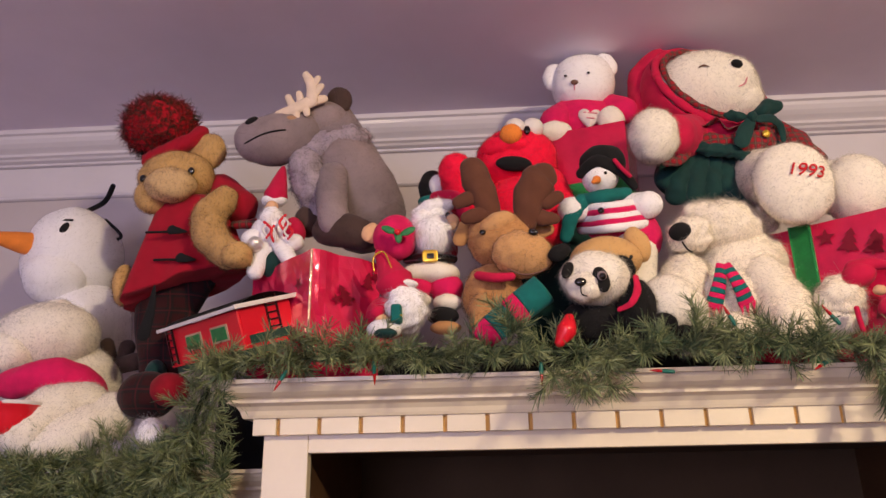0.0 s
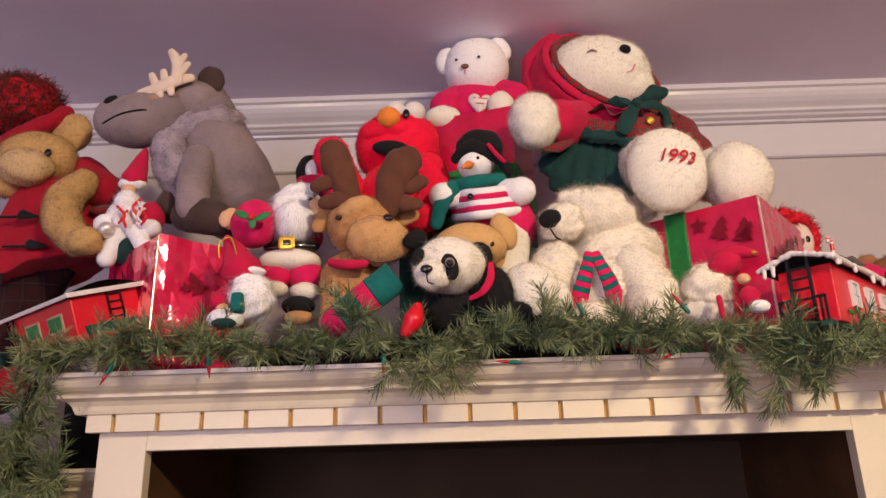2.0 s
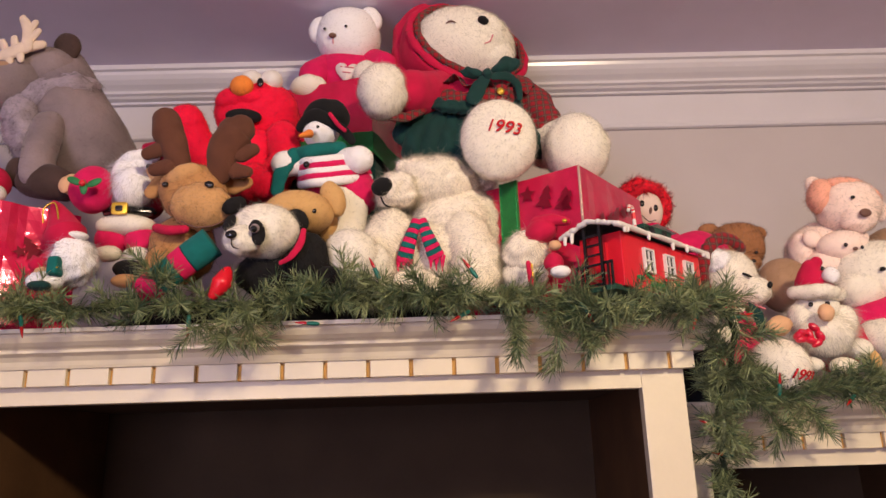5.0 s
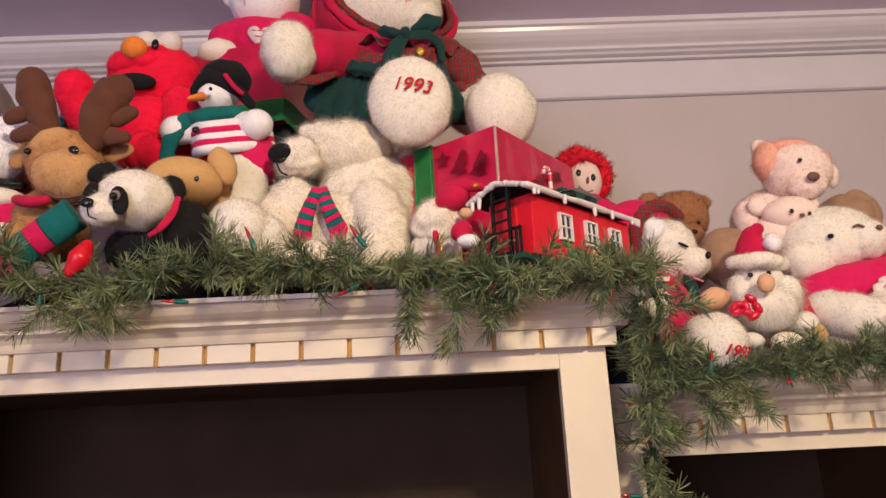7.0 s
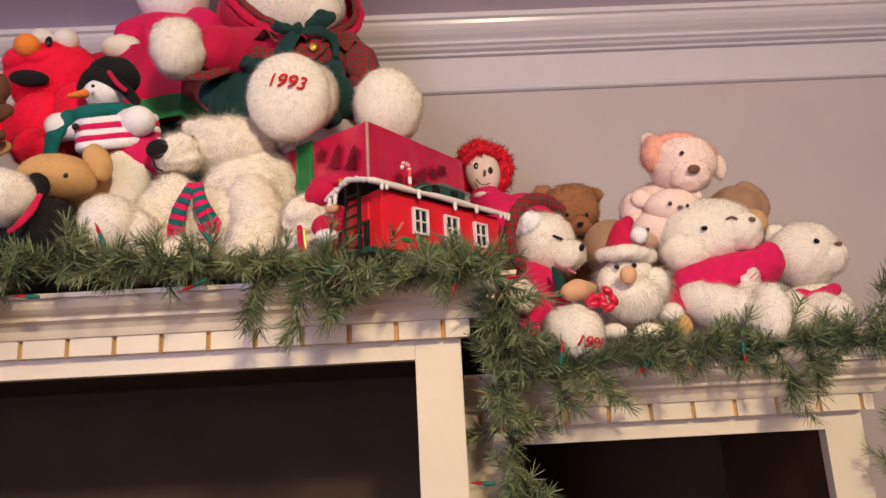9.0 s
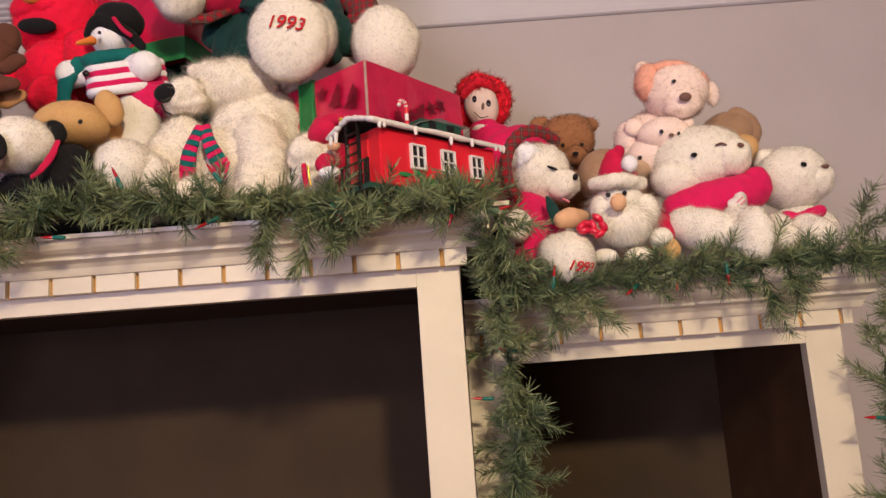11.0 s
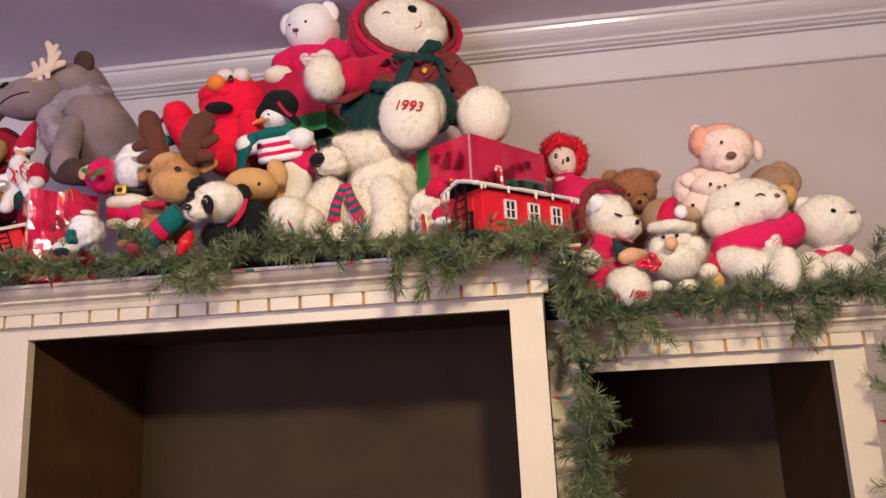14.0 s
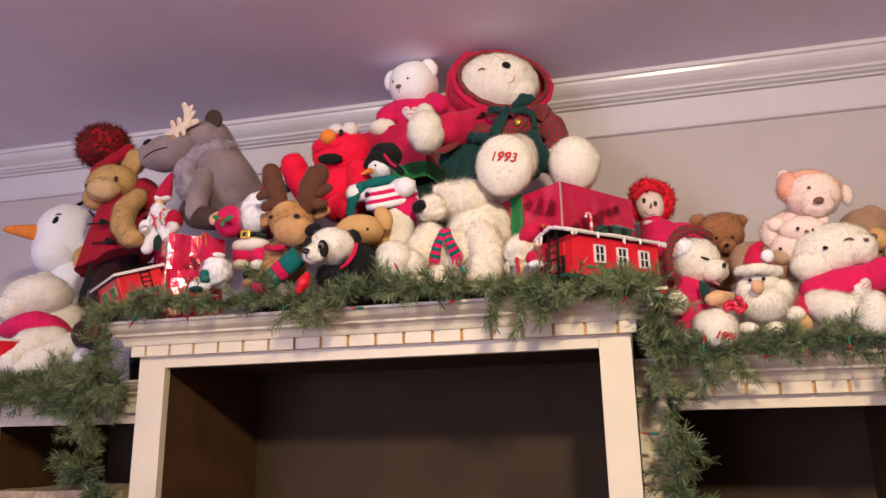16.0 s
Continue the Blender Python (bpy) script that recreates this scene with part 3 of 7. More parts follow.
TOP, SIDE_TOP = 1.826, 1.709
# outer sides take the dark panel colour, so their shade is in the colour
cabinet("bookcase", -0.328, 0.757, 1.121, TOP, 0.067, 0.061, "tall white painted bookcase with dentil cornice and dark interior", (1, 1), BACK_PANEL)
cabinet("bookcase", 0.7585, 1.338, 1.255, SIDE_TOP, 0.066, 0.056, "lower white bookcase beside the tall one, dark inside", (0, 1))
left_case = cabinet("bookcase", -0.905, -0.3295, 1.255, SIDE_TOP, 0.056, 0.066, "lower white bookcase with evergreen hanging over its edge", (1, 0))
bm = box((-0.845, 1.285, 1.43), (-0.47, 1.56, 1.452))
bmesh.ops.subdivide_edges(bm, edges=bm.edges, cuts=7, use_grid_fill=True)
for v in bm.verts:
    v.co.z += 0.003 * noise.noise(v.co * 22)
bmesh.ops.transform(bm, matrix=left_case.matrix_basis.inverted(), verts=bm.verts)
part("shelf", bm, WICKER, left_case, "rough pale wooden shelf board")


# ---- stuffed toys ----

snowman = Toy('snowman_plush', 'white fleece snowman plush with orange carrot nose and twig hair', 'snowman toy', True)
snowman.ball('head', COOL_FUR, (-0.907, 1.5, 2.173), (0.0999, 0.1073, 0.1148), rot=(0, 8, 0), coat=SHORT)
snowman.ball('body', COOL_FUR, (-0.868, 1.52, 2.011), (0.0915, 0.1037, 0.1159), coat=SHORT)
snowman.ball('snout', COOL_FUR, (-0.907, 1.45, 2.119), (0.0659, 0.0629, 0.0599), coat=SHORT)
snowman.tube('nose', ORANGE_FELT, [(-0.93, 1.44, 2.18), (-0.973, 1.4, 2.183), (-1.01, 1.36, 2.183)], [0.03139, 0.02126, 0.00808], lump=0.02)
snowman.ball('eye', BLACK_FELT, (-0.8769, 1.4028, 2.2084), (0.0083, 0.005, 0.0154), rot=(0, 30, 0), lump=0, level=3)
snowman.tube('brow', BLACK_FELT, [(-0.893, 1.41, 2.221), (-0.882, 1.41, 2.23), (-0.866, 1.41, 2.23)], [0.002387, 0.002391, 0.002389], lump=0)
snowman.tube('hair', BLACK_FELT, [(-0.898, 1.5, 2.285), (-0.855, 1.5, 2.308), (-0.84, 1.5, 2.346)], [0.005103, 0.005755, 0.005794], lump=0)
snowman.tube('hair', BLACK_FELT, [(-0.824, 1.5, 2.211), (-0.805, 1.5, 2.225), (-0.845, 1.5, 2.263)], [0.003583, 0.003591, 0.003623], lump=0)
snowman.done()

twig = Toy('twig_arm_decoration', 'dark brown felt branch lying by the snowman plush', 'felt branch', True)
twig.tube('arm', DARK_PLUSH, [(-0.795, 1.42, 1.902), (-0.728, 1.4, 1.913), (-0.674, 1.38, 1.919)], [0.01004, 0.0154, 0.01734])
twig.tube('arm', DARK_PLUSH, [(-0.711, 1.4, 1.913), (-0.699, 1.39, 1.949)], [0.01319, 0.0154])
twig.tube('arm', DARK_PLUSH, [(-0.728, 1.4, 1.913), (-0.746, 1.4, 1.958)], [0.011, 0.01335])
twig.done()

white_sitter = Toy('teddy_bear', 'white plush bear in a red knitted scarf, slumped forward', 'plush bear')
white_sitter.ball('head', WHITE_FUR, (-0.81, 1.3, 1.951), (0.0958, 0.0802, 0.0645), rot=(0, -8, 0), coat=PLUSH)
white_sitter.ball('ear', WHITE_FUR, (-0.792, 1.3, 2.004), (0.0274, 0.0242, 0.0211), coat=PLUSH, under='head')
white_sitter.ball('muzzle', WHITE_FUR, (-0.836, 1.25, 1.916), (0.0449, 0.0414, 0.0379), coat=PLUSH, under='head')
white_sitter.ball('body', WHITE_FUR, (-0.767, 1.36, 1.865), (0.0743, 0.0769, 0.0796), coat=PLUSH)
white_sitter.tube('scarf', RED_KNIT, [(-0.805, 1.22, 1.856), (-0.731, 1.22, 1.866), (-0.697, 1.26, 1.849), (-0.704, 1.3, 1.82)], [0.02492, 0.03254, 0.03528, 0.02606], lump=0.06)
white_sitter.tube('leg', WHITE_FUR, [(-0.681, 1.24, 1.822), (-0.71, 1.2, 1.809), (-0.732, 1.17, 1.771)], [0.03831, 0.04078, 0.03946], coat=PLUSH)
white_sitter.tube('leg', WHITE_FUR, [(-0.64, 1.26, 1.805), (-0.669, 1.2, 1.768), (-0.702, 1.18, 1.75)], [0.03863, 0.0384, 0.0323], coat=PLUSH)
white_sitter.done()

dark_ball = Toy('plaid_ball_ornament', 'dark red plaid fabric ball with black ribbing', 'fabric ornament', True)
dark_ball.ball('body', DARK_PLAID, (-0.577, 1.25, 1.835), (0.05, 0.0452, 0.0404))
dark_ball.ball('cap', DARK_RED, (-0.53, 1.23, 1.841), (0.0331, 0.0308, 0.0284))
dark_ball.ball('band', GREEN_VELVET, (-0.577, 1.27, 1.872), (0.0178, 0.0227, 0.0276))
dark_ball.done()

fluff = Toy('fur_pompom', 'white fluffy faux fur pompom on the evergreen', 'pompom', True)
fluff.ball('body', COOL_FUR, (-0.524, 1.17, 1.762), (0.023, 0.0247, 0.0265), coat=SHAG)
fluff.done()

hat_bear = Toy('teddy_bear', 'curly tan bear in red duffle coat and pompom hat', 'plush bear')
hat_bear.add('coat', COAT_RED, lopsided(pleated((-0.551, 1.29, 2.207), (-0.552, 1.29, 2.03), 0.0612, 0.112, 5, 0.008, 0.62, phase=1), -0.55, 2.207, 1.6), None, None, 'red wool duffle coat')
hat_bear.tube('placket', BLACK_FELT, [(-0.569, 1.213, 2.018), (-0.566, 1.203, 1.972), (-0.572, 1.2, 1.93)], [0.002019, 0.007949, 0.01184], lump=0, under='coat', flat=0.3)
hat_bear.tube('cord', BLACK_FELT, [(-0.602, 1.225, 2.123), (-0.558, 1.216, 2.119), (-0.539, 1.214, 2.119)], [0.002316, 0.002267, 0.00225], lump=0, under='coat')
hat_bear.add('toggle', BLACK_FELT, toggle((-0.537, 1.213, 2.118), 0.0125), None, 'coat')
hat_bear.tube('cord', BLACK_FELT, [(-0.581, 1.225, 2.07), (-0.537, 1.216, 2.066), (-0.519, 1.214, 2.065)], [0.002272, 0.002223, 0.002206], lump=0, under='coat')
hat_bear.add('toggle', BLACK_FELT, toggle((-0.516, 1.213, 2.065), 0.0125), None, 'coat')
hat_bear.ball('head', TAN_CURL, (-0.581, 1.275, 2.25), (0.07329, 0.0533, 0.05108), coat=CURLS2, lump=0.04)
hat_bear.ball('muzzle', TAN_FACE, (-0.571, 1.235, 2.218), (0.04724, 0.03435, 0.03221), coat=CURLS2, under='head', lump=0.05)
hat_bear.ball('cheek', TAN_CURL, (-0.616, 1.26, 2.208), (0.03304, 0.03084, 0.03304), coat=CURLS2, under='head')
hat_bear.ball('ear', TAN_CURL, (-0.531, 1.29, 2.312), (0.03593, 0.02245, 0.03817), coat=CURLS2, under='head')
hat_bear.ball('eye', BLACK_GLOSS, (-0.533, 1.23, 2.243), (0.006392, 0.004261, 0.007457), lump=0, level=3, under='head')
hat_bear.ball('eye', BLACK_GLOSS, (-0.624, 1.231, 2.233), (0.006566, 0.004378, 0.007661), lump=0, level=3, under='head')
hat_bear.tube('hat', COAT_RED, [(-0.645, 1.28, 2.295), (-0.599, 1.27, 2.308), (-0.559, 1.27, 2.327), (-0.545, 1.285, 2.352)], [0.01379, 0.01697, 0.01574, 0.01365], lump=0.1, label='red knitted hat')
hat_bear.ball('pompom', POM_YARN, (-0.633, 1.29, 2.369), (0.06816, 0.06111, 0.05641), coat=YARN, lump=0.08, under='hat')
hat_bear.tube('arm', TAN_CURL, [(-0.471, 1.245, 2.189), (-0.485, 1.22, 2.145), (-0.466, 1.195, 2.094), (-0.422, 1.17, 2.054)], [0.02493, 0.03046, 0.02941, 0.02447], coat=CURLS2, lump=0.06)
hat_bear.ball('paw', TAN_CURL, (-0.404, 1.155, 2.048), (0.02588, 0.02219, 0.02219), coat=CURLS2, lump=0.05)
hat_bear.tube('sleeve', COAT_RED, [(-0.505, 1.31, 2.242), (-0.458, 1.29, 2.192)], [0.02873, 0.03406], lump=0.05)
hat_bear.tube('cuff', PLAID, [(-0.455, 1.265, 2.145), (-0.418, 1.265, 2.147)], [0.008277, 0.009221], lump=0.1, under='sleeve')
hat_bear.ball('leg', TAN_CURL, (-0.673, 1.3, 2.048), (0.016, 0.0281, 0.0401), coat=CURLS2)
hat_bear.tube('skirt', DARK_PLAID, [(-0.581, 1.31, 2.058), (-0.588, 1.31, 1.996), (-0.584, 1.3, 1.933), (-0.588, 1.3, 1.894)], [0.08077, 0.05767, 0.04855, 0.03846], lump=0.06, flat=0.6)
hat_bear.done()

moose = Toy('moose_plush', 'grey plush moose with cream felt antlers, sitting upright', 'plush moose')
moose.tube('body', GREY_PLUSH, [(-0.287, 1.28, 2.345), (-0.263, 1.28, 2.28), (-0.239, 1.3, 2.22), (-0.226, 1.32, 2.183)], [0.05329, 0.06646, 0.07811, 0.08017], coat=SHORT, lump=0.05)
moose.tube('chest', LAVENDER_FUR, [(-0.318, 1.24, 2.279), (-0.316, 1.228, 2.237), (-0.304, 1.228, 2.196), (-0.293, 1.24, 2.163)], [0.02048, 0.03206, 0.03156, 0.02356], coat=LONG, under='body')
moose.tube('chest', LAVENDER_FUR, [(-0.314, 1.23, 2.268), (-0.279, 1.232, 2.286), (-0.238, 1.24, 2.298), (-0.219, 1.265, 2.308)], [0.02229, 0.02533, 0.02435, 0.01649], coat=LONG, under='body')
moose.ball('head', GREY_PLUSH, (-0.301, 1.255, 2.338), (0.05673, 0.04832, 0.04412), rot=(0, -12, 0), coat=SHORT, lump=0.02)
moose.tube('muzzle', GREY_PLUSH, [(-0.406, 1.215, 2.29), (-0.374, 1.215, 2.289), (-0.337, 1.23, 2.306)], [0.04135, 0.04818, 0.04744], coat=SHORT, under='head', lump=0.02)
moose.ball('blaze', TAUPE, (-0.345, 1.2, 2.312), (0.02644, 0.02034, 0.01424), coat=SHORT, under='head', rot=(0, -10, 0))
moose.ball('nostril', BLACK_FELT, (-0.406, 1.178, 2.312), (0.01223, 0.004076, 0.006115), rot=(0, -25, 0), lump=0, level=3, under='head')
moose.tube('mouth', BLACK_FELT, [(-0.439, 1.203, 2.269), (-0.408, 1.177, 2.27), (-0.377, 1.167, 2.278), (-0.35, 1.172, 2.286), (-0.337, 1.183, 2.29)], [0.00144, 0.001506, 0.001489, 0.001487, 0.001196], lump=0, under='head')
moose.ball('ear', DARK_PLUSH, (-0.263, 1.25, 2.386), (0.02433, 0.01375, 0.02857), coat=SHORT, under='head', rot=(0, -15, 0))
moose.tube('antler', ANTLER_CREAM, [(-0.362, 1.19, 2.33), (-0.336, 1.19, 2.336), (-0.307, 1.19, 2.349), (-0.281, 1.2, 2.362)], [0.006129, 0.01119, 0.01219, 0.008172], lump=0.05, flat=0.6)
moose.tube('antler', ANTLER_CREAM, [(-0.3, 1.19, 2.351), (-0.302, 1.19, 2.385), (-0.314, 1.19, 2.408)], [0.01117, 0.01029, 0.007285], lump=0.05, flat=0.6)
moose.tube('tine', ANTLER_CREAM, [(-0.284, 1.19, 2.382), (-0.297, 1.19, 2.365)], [0.006144, 0.00816], lump=0, under='antler', flat=0.6)
moose.tube('tine', ANTLER_CREAM, [(-0.345, 1.19, 2.363), (-0.336, 1.19, 2.344)], [0.006179, 0.008164], lump=0, under='antler', flat=0.6)
moose.tube('tine', ANTLER_CREAM, [(-0.325, 1.19, 2.369), (-0.32, 1.19, 2.35)], [0.006166, 0.008153], lump=0, under='antler', flat=0.6)
moose.tube('tine', ANTLER_CREAM, [(-0.327, 1.19, 2.319), (-0.329, 1.19, 2.332)], [0.006055, 0.008115], lump=0, under='antler', flat=0.6)
moose.tube('tine', ANTLER_CREAM, [(-0.345, 1.19, 2.318), (-0.345, 1.19, 2.331)], [0.006078, 0.008142], lump=0, under='antler', flat=0.6)
moose.tube('tine', ANTLER_CREAM, [(-0.291, 1.19, 2.399), (-0.301, 1.19, 2.38)], [0.006193, 0.008213], lump=0, under='antler', flat=0.6)
moose.tube('tine', ANTLER_CREAM, [(-0.308, 1.19, 2.327), (-0.311, 1.19, 2.34)], [0.006047, 0.008107], lump=0, under='antler', flat=0.6)
moose.tube('arm', GREY_PLUSH, [(-0.264, 1.225, 2.214), (-0.257, 1.195, 2.148), (-0.246, 1.18, 2.106)], [0.02748, 0.02727, 0.02748], coat=SHORT)
moose.tube('foot', DARK_PLUSH, [(-0.265, 1.2, 2.102), (-0.226, 1.18, 2.092), (-0.198, 1.18, 2.084)], [0.0261, 0.02997, 0.02523], coat=SHORT)
moose.ball('sole', SKIN_CLOTH, (-0.186, 1.158, 2.078), (0.01059, 0.006176, 0.01412))
moose.ball('foot', DARK_PLUSH, (-0.311, 1.24, 2.136), (0.02348, 0.02543, 0.02935), coat=SHORT)
moose.done()

orn = Toy('father_christmas_ornament', 'small white and red glittered figure holding candy canes', 'figurine', True)
orn.tube('hat', RED_FELT, [(-0.355, 1.22, 2.235), (-0.356, 1.21, 2.209), (-0.359, 1.2, 2.173)], [0.003925, 0.01161, 0.02093], lump=0.03)
orn.ball('trim', COOL_FUR, (-0.362, 1.2, 2.163), (0.0228, 0.0171, 0.0114), coat=SHORT)
orn.ball('face', SKIN_CLOTH, (-0.362, 1.19, 2.145), (0.0112, 0.0117, 0.0122))
orn.ball('beard', COOL_FUR, (-0.361, 1.19, 2.124), (0.0205, 0.0214, 0.0224), coat=PLUSH)
orn.ball('body', COOL_FUR, (-0.363, 1.21, 2.103), (0.0395, 0.0376, 0.0358), coat=SHORT)
orn.ball('arm', COOL_FUR, (-0.389, 1.19, 2.086), (0.0222, 0.0212, 0.0203), coat=SHORT)
orn.ball('arm', RED_FELT, (-0.324, 1.2, 2.1), (0.0205, 0.0242, 0.028))
orn.ball('cuff', COOL_FUR, (-0.32, 1.19, 2.08), (0.0184, 0.0166, 0.0147), coat=SHORT)
orn.tube('leg', COOL_FUR, [(-0.372, 1.19, 2.071), (-0.38, 1.18, 2.027)], [0.01838, 0.01441], coat=SHORT)
orn.tube('leg', COOL_FUR, [(-0.341, 1.19, 2.074), (-0.32, 1.18, 2.041)], [0.01654, 0.01263], coat=SHORT)
orn.ball('trousers', GREEN_VELVET, (-0.361, 1.2, 2.045), (0.0202, 0.0221, 0.0239))
orn.ball('bell', SILVER, (-0.378, 1.165, 2.07), (0.0135, 0.0135, 0.0135))
orn.tube('cane', RED_PLASTIC, [(-0.365, 1.165, 2.109), (-0.35, 1.16, 2.093), (-0.359, 1.165, 2.081)], [0.002275, 0.002254, 0.002257], lump=0)
orn.tube('cane', WHITE_PLASTIC, [(-0.357, 1.165, 2.109), (-0.365, 1.16, 2.093), (-0.356, 1.165, 2.081)], [0.001819, 0.001804, 0.001805], lump=0)
orn.tube('cane', RED_PLASTIC, [(-0.329, 1.165, 2.12), (-0.337, 1.16, 2.105), (-0.33, 1.165, 2.093)], [0.002279, 0.002261, 0.002262], lump=0)
orn.tube('cane', WHITE_PLASTIC, [(-0.336, 1.165, 2.12), (-0.322, 1.16, 2.104), (-0.328, 1.165, 2.093)], [0.001823, 0.001807, 0.001809], lump=0)
orn.tube('cane', RED_PLASTIC, [(-0.328, 1.165, 2.104), (-0.314, 1.16, 2.088), (-0.322, 1.165, 2.077)], [0.002269, 0.002248, 0.002251], lump=0)
orn.tube('cane', WHITE_PLASTIC, [(-0.32, 1.165, 2.104), (-0.328, 1.16, 2.089), (-0.319, 1.165, 2.077)], [0.001814, 0.0018, 0.001801], lump=0)
orn.tube('cane', RED_PLASTIC, [(-0.348, 1.165, 2.101), (-0.35, 1.16, 2.086), (-0.347, 1.165, 2.074)], [0.002268, 0.00225, 0.002251], lump=0)
orn.tube('cane', WHITE_PLASTIC, [(-0.351, 1.165, 2.101), (-0.343, 1.16, 2.086), (-0.344, 1.165, 2.074)], [0.001815, 0.001799, 0.001801], lump=0)
orn.done()

santa = Toy('father_christmas_doll', 'stuffed white-bearded doll in red suit and black belt', 'doll', True)
santa.ball('head', COOL_FUR, (-0.078, 1.18, 2.109), (0.03029, 0.02851, 0.02673), coat=SHORT)
santa.ball('beard', COOL_FUR, (-0.076, 1.16, 2.071), (0.03119, 0.02946, 0.03466), coat=SHAG)
santa.ball('beard', COOL_FUR, (-0.094, 1.165, 2.096), (0.02109, 0.02109, 0.02285), coat=SHAG)
santa.tube('hair', COOL_FUR, [(-0.104, 1.17, 2.114), (-0.079, 1.16, 2.123), (-0.053, 1.17, 2.126)], [0.01066, 0.01234, 0.01064], coat=PLUSH)
santa.ball('eye', BLACK_GLOSS, (-0.053, 1.158, 2.105), (0.004362, 0.004362, 0.004362))
santa.ball('face', SKIN_CLOTH, (-0.046, 1.16, 2.092), (0.01217, 0.01217, 0.01391))
santa.tube('hat', RED_FELT, [(-0.074, 1.2, 2.152), (-0.046, 1.2, 2.149), (-0.032, 1.2, 2.13)], [0.01284, 0.01644, 0.01451], lump=0.05)
santa.ball('body', COAT_RED, (-0.082, 1.2, 2.058), (0.0428, 0.03388, 0.03031))
santa.ball('mitten', RED_KNIT, (-0.141, 1.16, 2.068), (0.0367, 0.03495, 0.03845))
santa.ball('paw', SKIN_CLOTH, (-0.18, 1.165, 2.081), (0.0133, 0.01242, 0.01774))
santa.ball('holly', LEAF_GREEN, (-0.143, 1.105, 2.063), (0.01253, 0.002505, 0.005846), rot=(0, 25, 0))
santa.ball('holly', LEAF_GREEN, (-0.112, 1.105, 2.059), (0.01244, 0.002489, 0.005807), rot=(0, -25, 0))
santa.ball('holly', LEAF_GREEN, (-0.128, 1.105, 2.052), (0.01245, 0.00249, 0.005809), rot=(0, 80, 0))
santa.ball('berry', RED_PLASTIC, (-0.128, 1.1, 2.057), (0.004967, 0.004139, 0.004967))
santa.ball('trim', WHITE_FUR, (-0.082, 1.165, 2.005), (0.04613, 0.03246, 0.01708), coat=SHORT, square=0.8)
santa.ball('trousers', RED_KNIT, (-0.105, 1.17, 1.986), (0.0274, 0.02911, 0.02569))
santa.ball('trousers', RED_KNIT, (-0.058, 1.17, 1.982), (0.02721, 0.02891, 0.02551))
santa.ball('cuff', WHITE_FUR, (-0.101, 1.15, 1.958), (0.02006, 0.01671, 0.01254), coat=SHORT)
santa.ball('cuff', WHITE_FUR, (-0.055, 1.15, 1.953), (0.02323, 0.01825, 0.0141), coat=SHORT)
santa.ball('boot', BLACK_FELT, (-0.062, 1.14, 1.929), (0.02456, 0.01964, 0.01473))
santa.ball('sole', CARAMEL, (-0.057, 1.125, 1.907), (0.0241, 0.01606, 0.01044))
santa.tube('belt', BLACK_GLOSS, [(-0.123, 1.175, 2.036), (-0.084, 1.152, 2.029), (-0.046, 1.165, 2.03)], [0.007862, 0.007659, 0.00771], lump=0.03, flat=0.6)
santa.ball('buckle', GOLD, (-0.08, 1.128, 2.024), (0.01249, 0.00333, 0.00999), lump=0, square=0.35)
santa.ball('buckle_hole', BLACK_GLOSS, (-0.079, 1.124, 2.023), (0.005805, 0.002488, 0.004147), lump=0, square=0.35)
santa.done()

santa_small = Toy('father_christmas_ornament', 'small bearded figure in red cap holding a gift', 'figurine', True)
santa_small.tube('hat', RED_FELT, [(-0.155, 1.08, 2.018), (-0.14, 1.075, 1.994), (-0.128, 1.07, 1.967)], [0.004911, 0.01617, 0.02872], lump=0.04)
santa_small.tube('cord', GOLD, [(-0.157, 1.06, 1.982), (-0.158, 1.06, 2.003), (-0.143, 1.06, 2.011), (-0.129, 1.05, 1.981)], [0.001192, 0.0012, 0.001203, 0.00118], lump=0)
santa_small.ball('face', SKIN_CLOTH, (-0.116, 1.07, 1.948), (0.0143, 0.0127, 0.0111))
santa_small.ball('brim', COOL_FUR, (-0.119, 1.065, 1.961), (0.0269, 0.0174, 0.0079), coat=SHORT)
santa_small.ball('beard', COOL_FUR, (-0.111, 1.07, 1.925), (0.0299, 0.0315, 0.033), coat=LONG)
santa_small.ball('body', RED_FELT, (-0.137, 1.09, 1.919), (0.0368, 0.0344, 0.032))
santa_small.ball('gift', TEAL_KNIT, (-0.12, 1.04, 1.91), (0.0076, 0.012, 0.0137), square=0.4)
santa_small.tube('gift_ribbon', GOLD, [(-0.123, 1.03, 1.907), (-0.112, 1.03, 1.906)], [0.00113, 0.001129], lump=0)
santa_small.done()

santa_tiny = Toy('father_christmas_ornament', 'tiny red-capped figure tucked into the evergreen', 'figurine', True)
santa_tiny.tube('hat', RED_FELT, [(-0.158, 1.05, 1.928), (-0.15, 1.045, 1.916)], [0.002323, 0.01074], lump=0)
santa_tiny.ball('body', COOL_FUR, (-0.139, 1.05, 1.891), (0.0245, 0.0199, 0.0153), coat=SHORT)
santa_tiny.ball('head', SKIN_CLOTH, (-0.142, 1.045, 1.904), (0.0092, 0.0084, 0.0076))
santa_tiny.ball('jacket', RED_FELT, (-0.146, 1.05, 1.87), (0.0197, 0.0167, 0.0137))
santa_tiny.ball('scarf', GREEN_VELVET, (-0.134, 1.03, 1.881), (0.0164, 0.0116, 0.0067))
santa_tiny.done()

